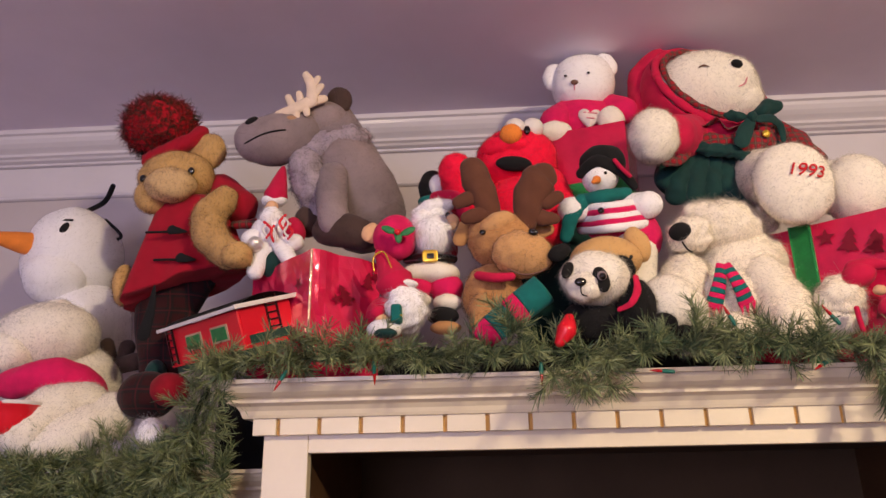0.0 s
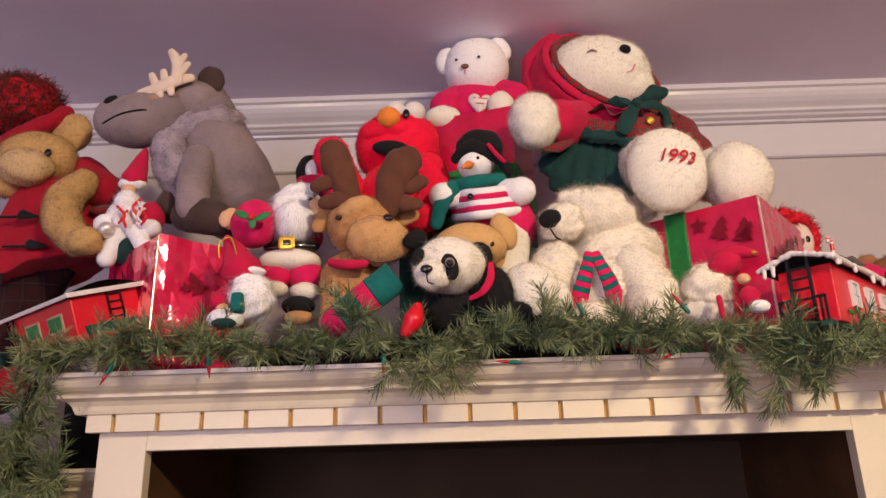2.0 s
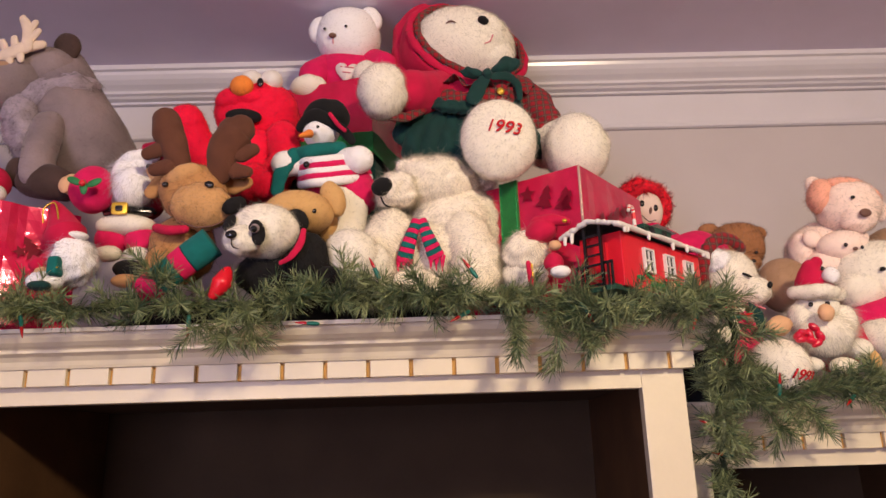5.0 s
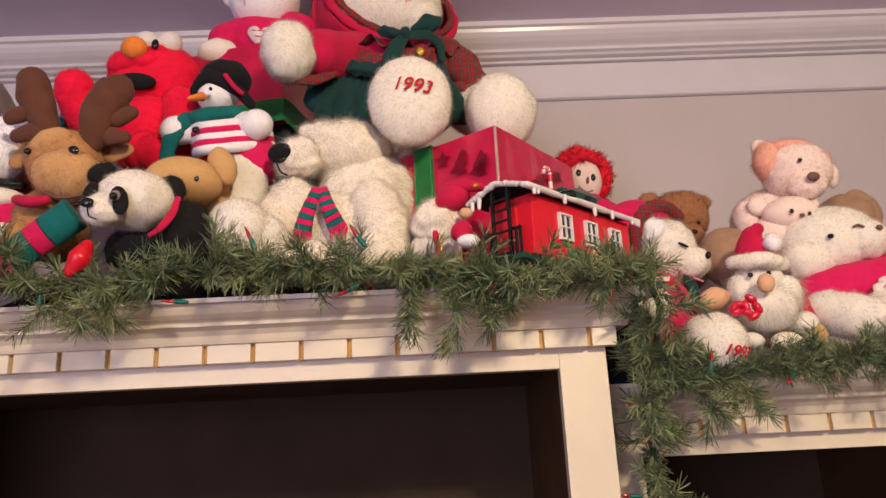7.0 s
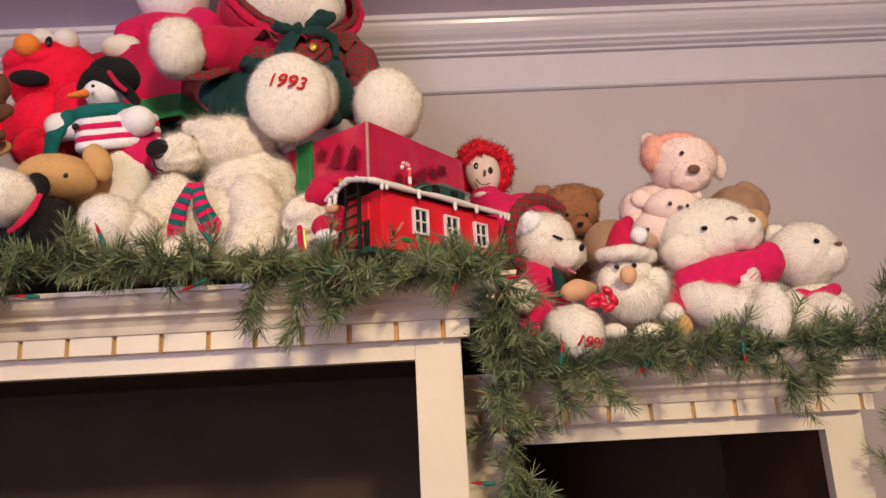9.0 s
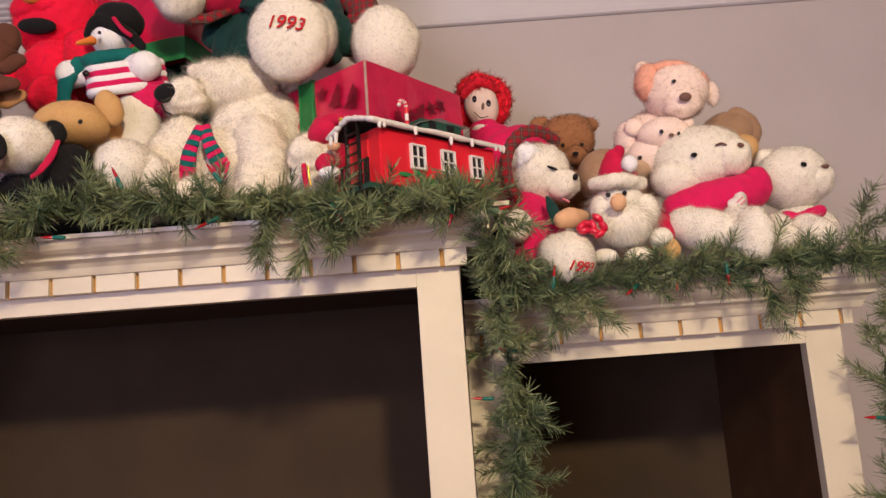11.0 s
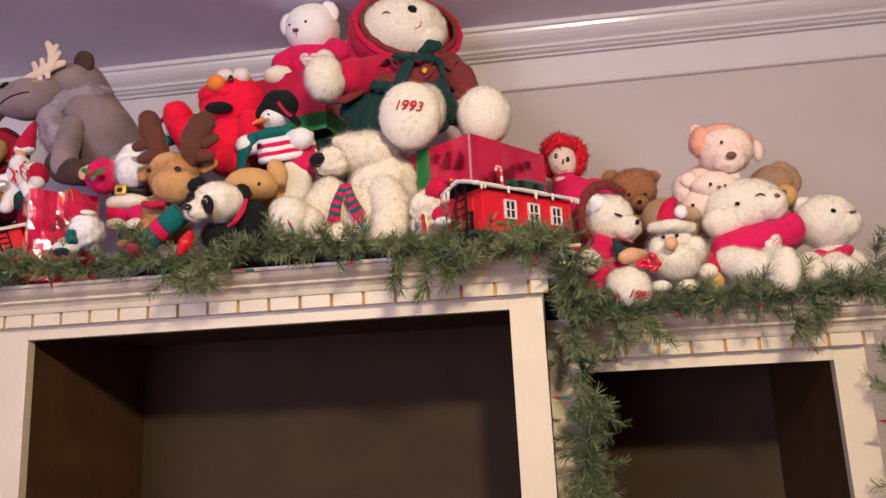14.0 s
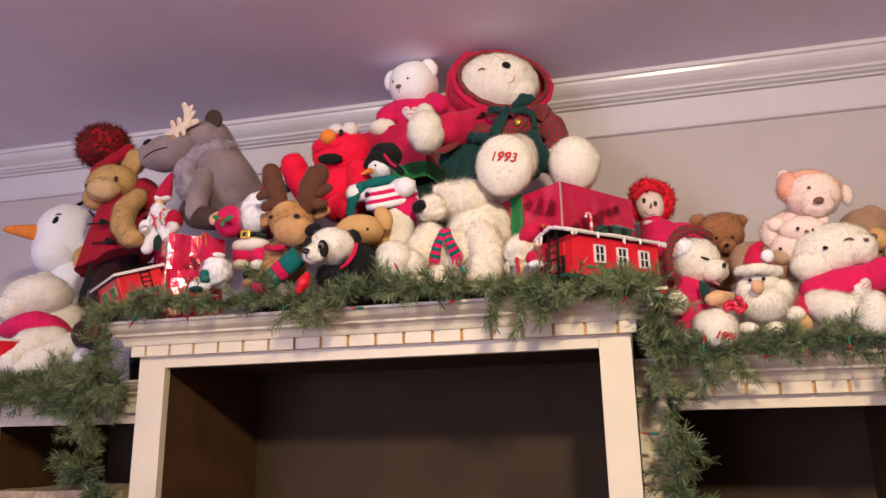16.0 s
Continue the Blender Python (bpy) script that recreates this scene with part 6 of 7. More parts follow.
pink_small = Toy('teddy_bear', 'small pale pink plush bear held in front of a larger one', 'plush bear')
pink_small.ball('head', PINK_FUR, (1.121, 1.31, 1.976), (0.04364, 0.03415, 0.02846), coat=SHORT)
pink_small.ball('muzzle', PINK_FUR, (1.131, 1.295, 1.965), (0.01877, 0.01689, 0.01502), coat=SHORT, under='head')
pink_small.ball('ear', PINK_FUR, (1.076, 1.32, 1.995), (0.0171, 0.01045, 0.01615), coat=SHORT, under='head')
pink_small.ball('ear', PINK_FUR, (1.166, 1.325, 1.996), (0.01363, 0.008764, 0.01169), coat=SHORT, under='head')
pink_small.ball('eye', BLACK_GLOSS, (1.107, 1.273, 1.97), (0.003308, 0.002297, 0.003859), lump=0, level=3, under='head')
pink_small.ball('eye', BLACK_GLOSS, (1.135, 1.274, 1.965), (0.00259, 0.002313, 0.00333), lump=0, level=3, under='head')
pink_small.ball('nose', BROWN_NOSE, (1.123, 1.274, 1.963), (0.004609, 0.002305, 0.003134), lump=0, level=3, under='head')
pink_small.ball('body', PINK_FUR, (1.102, 1.335, 1.941), (0.04392, 0.04201, 0.04201), coat=SHORT)
pink_small.done()

shirt_bear = Toy('teddy_bear', 'white plush bear lying back in a red heart T-shirt', 'plush bear')
shirt_bear.ball('head', WHITE_FUR, (1.172, 1.31, 1.925), (0.07991, 0.05898, 0.05898), rot=(0, -10, 0), coat=PLUSH, lump=0.02)
shirt_bear.ball('cheek', WHITE_FUR, (1.126, 1.29, 1.893), (0.04235, 0.03314, 0.03314), coat=PLUSH, under='head', lump=0.02)
shirt_bear.ball('muzzle', WHITE_FUR, (1.213, 1.28, 1.92), (0.03577, 0.03389, 0.03389), coat=PLUSH, under='head', lump=0.02)
shirt_bear.ball('ear', WHITE_FUR, (1.149, 1.34, 1.978), (0.02343, 0.01562, 0.01757), coat=PLUSH, under='head')
shirt_bear.ball('eye', BLACK_FELT, (1.147, 1.249, 1.92), (0.004963, 0.00361, 0.00379), lump=0, level=3, under='head')
shirt_bear.tube('eye', BROWN_NOSE, [(1.184, 1.249, 1.933), (1.193, 1.251, 1.936), (1.199, 1.248, 1.932)], [0.001647, 0.002022, 0.001653], lump=0, under='head')
shirt_bear.ball('nose', BROWN_NOSE, (1.221, 1.244, 1.929), (0.005528, 0.002764, 0.003685), rot=(0, 20, 0), lump=0, level=3, under='head')
shirt_bear.tube('shirt', RED_KNIT, [(1.122, 1.285, 1.838), (1.159, 1.275, 1.844), (1.202, 1.275, 1.849), (1.246, 1.285, 1.864)], [0.02906, 0.03463, 0.03511, 0.03026], lump=0.05)
shirt_bear.ball('sleeve', RED_KNIT, (1.25, 1.275, 1.869), (0.02258, 0.02447, 0.03011), lump=0.05)
shirt_bear.tube('leg', WHITE_FUR, [(1.121, 1.255, 1.806), (1.146, 1.23, 1.792), (1.174, 1.21, 1.778)], [0.03179, 0.03482, 0.03107], coat=PLUSH)
shirt_bear.tube('leg', WHITE_FUR, [(1.194, 1.23, 1.802), (1.189, 1.19, 1.77)], [0.02832, 0.03242], coat=PLUSH)
shirt_bear.ball('foot', WHITE_FUR, (1.195, 1.18, 1.772), (0.02715, 0.03393, 0.04411), coat=PLUSH, rot=(0, 8, 0))
shirt_bear.done()

brown_right = Toy('teddy_bear', 'taupe bear with floppy ear leaning on the wall side', 'plush bear')
brown_right.ball('head', TAUPE, (1.263, 1.4, 1.99), (0.0482, 0.0462, 0.0442), coat=SHORT)
brown_right.ball('ear', TAUPE, (1.284, 1.38, 1.998), (0.0297, 0.015, 0.0396), rot=(0, -25, 0), coat=SHORT, under='head')
brown_right.ball('muzzle', GOLDEN, (1.275, 1.36, 1.954), (0.0213, 0.0232, 0.0251), coat=SHORT, under='head')
brown_right.ball('nose', BROWN_NOSE, (1.264, 1.3379, 1.9565), (0.0067, 0.004, 0.0067), lump=0, level=3, under='head')
brown_right.ball('body', TAUPE, (1.281, 1.42, 1.906), (0.0502, 0.0552, 0.0603), coat=SHORT)
brown_right.done()

white_right = Toy('teddy_bear', 'white plush bear with red bow in profile', 'plush bear')
white_right.ball('head', WHITE_FUR, (1.332, 1.33, 1.887), (0.06039, 0.05435, 0.05435), coat=PLUSH, lump=0.02)
white_right.ball('muzzle', WHITE_FUR, (1.36, 1.31, 1.878), (0.03106, 0.03005, 0.03206), coat=PLUSH, under='head', lump=0.02)
white_right.ball('ear', WHITE_FUR, (1.3, 1.34, 1.924), (0.02017, 0.01412, 0.02218), coat=PLUSH, under='head')
white_right.ball('eye', BLACK_FELT, (1.329, 1.272, 1.896), (0.004845, 0.003391, 0.003876), rot=(0, 30, 0), lump=0, level=3, under='head')
white_right.ball('nose', BROWN_NOSE, (1.367, 1.28, 1.892), (0.006909, 0.002961, 0.003455), lump=0, level=3, under='head')
white_right.ball('body', WHITE_FUR, (1.339, 1.34, 1.791), (0.06225, 0.05221, 0.0502), coat=PLUSH)
white_right.tube('bow', RED_KNIT, [(1.294, 1.28, 1.813), (1.308, 1.27, 1.809), (1.346, 1.28, 1.818)], [0.01046, 0.007592, 0.01067], lump=0.12)
white_right.ball('bow', RED_KNIT, (1.327, 1.268, 1.813), (0.01241, 0.008592, 0.009547))
white_right.tube('leg', WHITE_FUR, [(1.316, 1.27, 1.784), (1.322, 1.24, 1.771)], [0.03038, 0.02791], coat=PLUSH)
white_right.tube('arm', WHITE_FUR, [(1.271, 1.27, 1.796), (1.268, 1.25, 1.774)], [0.02245, 0.02205], coat=PLUSH)
white_right.done()
HEART_AT, HEART2_AT = (0.2300, 1.4120, 2.4080), (1.1990, 1.2280, 1.8320)
# embroidered year on the big bear's foot
FOOT_C, FOOT_R = (0.516, 1.185, 2.144), (0.0635, 0.04, 0.0715)
FOOT2_C, FOOT2_R = (0.914, 1.165, 1.756), (0.043, 0.045, 0.041)


# ---- embroidery and gifts ----
def lettering(text, size):
    """Built-in font, filled and thickened, as vertices and faces round the origin (x right, y up)."""
    cu = bpy.data.curves.new("lettering", "FONT")
    cu.body, cu.size, cu.align_x, cu.align_y, cu.shear, cu.offset = text, size, "CENTER", "CENTER", 0.25, size * 0.004
    tmp = bpy.data.objects.new("lettering", cu)
    scene.collection.objects.link(tmp)
    bpy.context.view_layer.update()
    me = tmp.evaluated_get(bpy.context.evaluated_depsgraph_get()).to_mesh()
    bm = bmesh.new()
    bm.from_mesh(me)
    bmesh.ops.triangulate(bm, faces=bm.faces)
    bmesh.ops.subdivide_edges(bm, edges=[e for e in bm.edges if e.calc_length() > size * 0.2], cuts=2)
    tmp.to_mesh_clear()
    bpy.data.objects.remove(tmp)
    return bm


def embroider(text, size, c, r, aim, lean, parent_name, lift):
    """Letters wrapped on a rounded foot, in the direction aim from its middle."""
    bm = lettering(text, size)
    c, r, aim = Vector(c), Vector(r), Vector(aim).normalized()
    right = aim.cross(Vector((0, 0, 1))).normalized() * -1
    up = right.cross(aim).normalized() * -1
    spin = Matrix.Rotation(radians(lean), 3, aim)
    right, up = spin @ right, spin @ up
    owner = [o for o in bpy.data.objects if o.get("label") == parent_name][0]
    for v in bm.verts:
        d = aim * r.length / 1.7 + right * v.co.x + up * v.co.y
        k = 1 / math.sqrt(sum((d[i] / r[i]) ** 2 for i in range(3)))
        v.co = c + d * k * lift - owner.location
    made = bmesh.ops.extrude_face_region(bm, geom=bm.faces[:])
    for v in made["geom"]:
        if isinstance(v, bmesh.types.BMVert):
            v.co += aim * 0.0015
    bmesh.ops.recalc_face_normals(bm, faces=bm.faces)
    part("embroidered_year", bm, THREAD, owner, "red embroidered year")


embroider("1993", 0.043, FOOT_C, FOOT_R, (0.1, -1, 0.08), -9, "large white bear in red hood, plaid and green velvet", 1.11)
embroider("1993", 0.02, FOOT2_C, FOOT2_R, (0.32, -1, -0.42), -8, "white bear in plaid bonnet and red outfit, embroidered foot", 1.12)


def star_shape(bm, m, size, points=5):
    ring = []
    for i in range(points * 2):
        a, q = math.pi * i / points, size if i % 2 == 0 else size * 0.42
        ring.append(bm.verts.new(m @ Vector((q * math.sin(a), 0, q * math.cos(a)))))
    bm.faces.new(ring)


def tree_shape(bm, m, size):
    pts = [(0, 1), (0.4, 0.4), (0.2, 0.4), (0.6, -0.2), (0.3, -0.2), (0.8, -0.8), (0.12, -0.8), (0.12, -1), (-0.12, -1), (-0.12, -0.8), (-0.8, -0.8), (-0.3, -0.2), (-0.6, -0.2), (-0.2, 0.4), (-0.4, 0.4)]
    bm.faces.new([bm.verts.new(m @ Vector((x * size, 0, z * size))) for x, z in pts])


def gift(corner, yaw, left, right, z0, z1, wrap, label, prints=0, ribbon=None, seed=1, crumple=0.002, edge=True):
    """A wrapped box. Its front corner stands at corner; yaw turns its right-hand face's run; left runs at a right angle to it."""
    rnd = random.Random(seed)
    root = new("gift_box")
    root.matrix_basis = pose(corner[0], corner[1], z0, 0, 0, yaw)
    h = z1 - z0
    bm = box((0, 0, 0), (right, left, h))
    bmesh.ops.subdivide_edges(bm, edges=bm.edges, cuts=9, use_grid_fill=True)
    for v in bm.verts:
        k = noise.noise(v.co * 28 + Vector((seed, 0, 0))) * crumple
        v.co += Vector((k if 0 < v.co.y < left else 0, k if 0 < v.co.x < right else 0, 0))
    part("wrapping", bm, wrap, root, smooth=False)
    if edge:
        bm = box((-0.0018, -0.0018, 0.0), (0.0018, 0.0018, h - 0.001), 0.001)
        part("crease", bm, FOIL_EDGE, root, "bright creased foil edge")
    for i in range(prints):
        bm = bmesh.new()
        on_left = i % 2 == 0
        w = (0.1 + 0.8 * (i * 0.381966 % 1)) * h
        u = 0.04 + 0.92 * (i * 0.2872 + seed * 0.1) % 1
        u = u * 0.96 + 0.02
        m = pose(-0.0038, u * left, w, 0, rnd.uniform(-40, 40), -90) if on_left else pose(u * right, -0.0038, w, 0, rnd.uniform(-40, 40), 0)
        if rnd.random() < 0.45:
            tree_shape(bm, m, rnd.uniform(0.014, 0.022))
        else:
            star_shape(bm, m, rnd.uniform(0.01, 0.017))
        part("printed_shape", bm, FOIL_STAR, root)
    if ribbon is not None:
        band = part("ribbon", box((-0.0045, ribbon, 0), (0.001, ribbon + 0.034, h + 0.003), 0.0008), RIBBON, root, "green satin ribbon with glitter edge")
        part("ribbon_top", box((0, ribbon, h - 0.001), (right, ribbon + 0.034, h + 0.003), 0.0008), RIBBON, root)
        for k in (0, 0.031):
            part("glitter_edge", box((-0.0056, ribbon + k, 0), (-0.004, ribbon + k + 0.0035, h + 0.003)), GLITTER, band)
    tagged(root, label, "gift box", "wrapped gift boxes")
    return root


gift((0.638, 1.152), 52, 0.31, 0.235, TOP, 2.083, FOIL, "red star-print foil gift box with green satin ribbon", 60, 0.115, 3)
gift((-0.263, 1.1), 45, 0.2, 0.13, TOP, 2.036, FOIL_SHINE, "shiny red foil gift box among the toys", 16, None, 5, 0.006)
tall = gift((0.288, 1.352), 74, 0.25, 0.2, 2.215, 2.366, FOIL, "red foil gift box carrying a white bear", 0, None, 8, 0.001, False)
bm = box((-0.0028, -0.0028, -0.012), (0.2, 0.0, 0.03))
bm = box((-0.0028, -0.0028, -0.012), (0.0, 0.245, 0.03), bm=bm)
bmesh.ops.subdivide_edges(bm, edges=bm.edges, cuts=6)
for v in bm.verts:
    v.co.z += 0.003 * math.sin(v.co.x * 50 + v.co.y * 37)
part("ribbon", bm, GLITTER, tall, "green glitter ribbon")
# added support; its dark green stands in for the shadowed gap below
gift((0.29, 1.39), 74, 0.24, 0.2, TOP, 2.214, GREEN_VELVET, "dark green box added under the red one to fill its dark gap", 0, None, 9, 0.001, False)


def heart(at, size, aim, lean, owner_label, bars):
    """A felt heart patch with faint stitched lines, facing aim."""
    owner = [o for o in bpy.data.objects if o.get("label") == owner_label][0]
    m = Matrix.Translation(Vector(at) + Vector(aim).normalized() * 0.004 - owner.location) @ Vector(aim).to_track_quat("-Y", "Z").to_matrix().to_4x4() @ pose(0, 0, 0, 0, lean, 0)
    bm = bmesh.new()
    ring = []
    for i in range(40):
        a = 2 * math.pi * i / 40
        ring.append(bm.verts.new((size * 16 * math.sin(a) ** 3 / 17, 0, size * (13 * math.cos(a) - 5 * math.cos(2 * a) - 2 * math.cos(3 * a) - math.cos(4 * a)) / 17)))
    mid = bm.verts.new((0, -0.004, 0.1 * size))
    for i in range(40):
        bm.faces.new((mid, ring[i], ring[(i + 1) % 40]))
    low = bmesh.ops.extrude_edge_only(bm, edges=[e for e in bm.edges if e.is_boundary])
    for v in low["geom"]:
        if isinstance(v, bmesh.types.BMVert):
            v.co.y += 0.008
    bmesh.ops.recalc_face_normals(bm, faces=bm.faces)
    bmesh.ops.transform(bm, matrix=m, verts=bm.verts)
    o = part("heart_patch", bm, WHITE_FELT, owner, "white felt heart patch", True)
    for x0, x1, z in bars:
        part("stitching", box((x0 * size, -0.0055, z * size - 0.0008), (x1 * size, -0.0025, z * size + 0.0008), m=m), PINK_THREAD, o)


heart(HEART_AT, 0.026, (0, -1, -0.05), 8, "small white bear in red jumper with a heart patch", ((-0.55, -0.35, 0.3), (-0.2, 0.55, 0.3), (-0.3, 0.35, -0.15)))
heart(HEART2_AT, 0.019, (0.35, -1, 0.1), -35, "white plush bear lying back in a red heart T-shirt", ((-0.5, 0.3, 0.25), (-0.3, 0.4, -0.1)))

# ---- toy railway cars ----
def caboose():
    root = new("toy_caboose")
    root.matrix_basis = pose(0.655, 1.014, 1.846, 0, 0, 44.7)
    L, Wd, H = 0.256, 0.088, 0.09

    def put(n, b, mat, lab="", under=None):
        return part(n, b, mat, under or root, lab)

    body = put("body", box((0.02, 0.006, 0.012), (0.243, Wd - 0.012, H), 0.002), RED_PLASTIC, "glossy red plastic body")
    put("porch_floor", box((0.004, 0.012, 0.006), (0.254, Wd - 0.012, 0.014), 0.001), GREEN_PLASTIC)
    bm = bmesh.new()
    rows = []
    for i in range(13):
        a = -1 + 2 * i / 12
        z = H + 0.014 * (1 - a * a)
        rows.append([bm.verts.new((x, Wd / 2 + a * (Wd / 2 + 0.004), z + dz)) for x, dz in ((-0.002, 0), (L, 0))])
    for p, q in zip(rows, rows[1:]):
        bm.faces.new((p[0], p[1], q[1], q[0]))
    bmesh.ops.solidify(bm, geom=bm.faces[:], thickness=0.004)
    roof = put("roof", bm, GREY_ROOF, "snow-edged grey roof")
    rnd = random.Random(4)
    for n, (p, q) in enumerate((((0, -0.004, H + 0.003), (L, -0.004, H + 0.003)), ((-0.002, -0.004, H + 0.003), (-0.002, Wd / 2, H + 0.017)), ((-0.002, Wd / 2, H + 0.017), (-0.002, Wd + 0.004, H + 0.003)))):
        k = 14
        pts = [Vector(p).lerp(Vector(q), i / k) + Vector((0, 0, rnd.uniform(-0.0008, 0.0008))) for i in range(k + 1)]
        v, f = tube(pts, [0.0036 + rnd.uniform(-0.0008, 0.001) for _ in pts], 10, 3, 0)
        o = new("snow_edge", mesh_from("snow_edge", v, f, None, [WHITE_PLASTIC]))
        o.parent = roof
    for x in (0.012, 0.02, 0.075, 0.142, 0.185, 0.236, 0.246, 0.253):
        v, f = tube([(x, -0.005, H + 0.003), (x, -0.0055, H - rnd.uniform(0.003, 0.009))], [0.0034, 0.0024], 10, 3, 0)
        o = new("icicle", mesh_from("icicle", v, f, None, [WHITE_PLASTIC]))
        o.parent = roof
    for k in range(2):
        v, f = tube([(-0.002, Wd - 0.004 - 0.012 * k, H + 0.005), (-0.003, Wd - 0.004 - 0.012 * k, H - 0.008)], [0.0034, 0.0024], 10, 3, 0)
        o = new("icicle", mesh_from("icicle", v, f, None, [WHITE_PLASTIC]))
        o.parent = roof
    cup = put("cupola", box((0.11, 0.02, H + 0.008), (0.19, Wd - 0.02, H + 0.032), 0.001), GREEN_PLASTIC, "dark green lookout cupola")
    for x in (0.124, 0.16):
        put("cupola_window", box((x, 0.0192, H + 0.013), (x + 0.014, 0.021, H + 0.029)), BLACK_GLOSS, under=cup)
    bm = bmesh.new()
    top = [bm.verts.new(p) for p in ((0.1, 0.014, H + 0.022), (0.14, 0.014, H + 0.035), (0.197, 0.014, H + 0.03), (0.197, Wd - 0.014, H + 0.03), (0.14, Wd - 0.014, H + 0.035), (0.1, Wd - 0.014, H + 0.022))]
    bm.faces.new((top[0], top[1], top[4], top[5])), bm.faces.new((top[1], top[2], top[3], top[4]))
    bmesh.ops.solidify(bm, geom=bm.faces[:], thickness=0.004)
    put("cupola_roof", bm, WHITE_PLASTIC, under=cup)
    for x in (0.07, 0.128, 0.186):
        a, b = x + 0.003, x + 0.026
        w = put("window", box((a, 0.0045, 0.04), (b, 0.0065, 0.071)), BLACK_GLOSS, "white four-pane toy window")
        for lo, hi in (((a - 0.002, 0.001, 0.0375), (a + 0.001, 0.0062, 0.0735)), ((b - 0.001, 0.001, 0.0375), (b + 0.002, 0.0062, 0.0735)), ((a, 0.001, 0.0705), (b, 0.0062, 0.0735)), ((a, 0.001, 0.0375), (b, 0.0062, 0.0405)),
                       ((a + 0.0105, 0.002, 0.04), (a + 0.0125, 0.006, 0.071)), ((a, 0.002, 0.0545), (b, 0.006, 0.0565))):
            put("glazing_bar", box(lo, hi, 0.0005), WHITE_PLASTIC, under=w)
    board = put("name_board", box((0.085, 0.0025, 0.014), (0.2, 0.0062, 0.026), 0.002), LEAF_GREEN, "green name board with gold rim")
    for lo, hi in (((0.083, 0.0022, 0.026), (0.202, 0.006, 0.0275)), ((0.083, 0.0022, 0.0125), (0.202, 0.006, 0.014))):
        put("gold_rim", box(lo, hi), GOLD, under=board)
    for i in range(7):
        v, f = ball((0.06 + 0.026 * i, 0.0045, 0.028 + 0.004 * math.sin(i * 1.9)), (0.012, 0.0015, 0.0035), (0, 20 * math.sin(i * 2.1), 0), 0, 3)
        o = new("holly_print", mesh_from("holly_print", v, f, None, [LEAF_GREEN]))
        o.parent = body
    v, f = ball((0.142, 0.0025, 0.022), (0.011, 0.002, 0.013), (0, 0, 0), 0, 3)
    o = new("medallion", mesh_from("medallion", v, f, None, [SKIN_CLOTH]))
    o.parent = body
    # ladder and railings of the porch
    lad = put("ladder", box((0.0, 0.026, 0.006), (0.004, 0.03, H + 0.01)), BLACK_GLOSS, "black plastic end ladder")
    put("rail", box((0.0, 0.052, 0.006), (0.004, 0.056, H + 0.01)), BLACK_GLOSS, under=lad)
    for i in range(6):
        put("rung", box((0.0008, 0.03, 0.014 + 0.014 * i), (0.0032, 0.052, 0.017 + 0.014 * i)), BLACK_GLOSS, under=lad)
    for y in (0.014, 0.02, 0.062, 0.072):
        put("railing", box((0.004, y, 0.012), (0.007, y + 0.003, 0.045)), BLACK_GLOSS)
    put("railing", box((0.004, 0.014, 0.043), (0.007, 0.026, 0.047)), BLACK_GLOSS)
    put("railing", box((0.004, 0.056, 0.043), (0.007, 0.076, 0.047)), BLACK_GLOSS)
    put("end_door", box((0.0175, 0.03, 0.014), (0.021, 0.06, 0.078), 0.001), RED_PLASTIC)
    for x in (0.05, 0.085, 0.18, 0.215):
        for y in (0.022, Wd - 0.03):
            bm = bmesh.new()
            bmesh.ops.create_cone(bm, cap_ends=True, segments=20, radius1=0.013, radius2=0.013, depth=0.008, matrix=pose(x, y, 0.0, 90))
            put("wheel", bm, BLACK_GLOSS)
    pts = [(0.083, 0.02, H + 0.012), (0.083, 0.02, H + 0.042), (0.08, 0.02, H + 0.05), (0.073, 0.02, H + 0.05), (0.07, 0.02, H + 0.043)]
    for i in range(12):
        q = [Vector(pts[min(int(s), 3)]).lerp(Vector(pts[min(int(s), 3) + 1]), s - int(s)) for s in (i / 3, min((i + 1) / 3, 3.999))]
        v, f = tube(q, [0.0028, 0.0028], 10, 2, 0)
        o = new("candy_cane_band", mesh_from("candy_cane_band", v, f, None, [WHITE_PLASTIC if i % 2 else RED_PLASTIC]))
        o.parent = roof
    tagged(root, "red toy caboose with snowy roof, white windows and ladder", "toy train")


caboose()


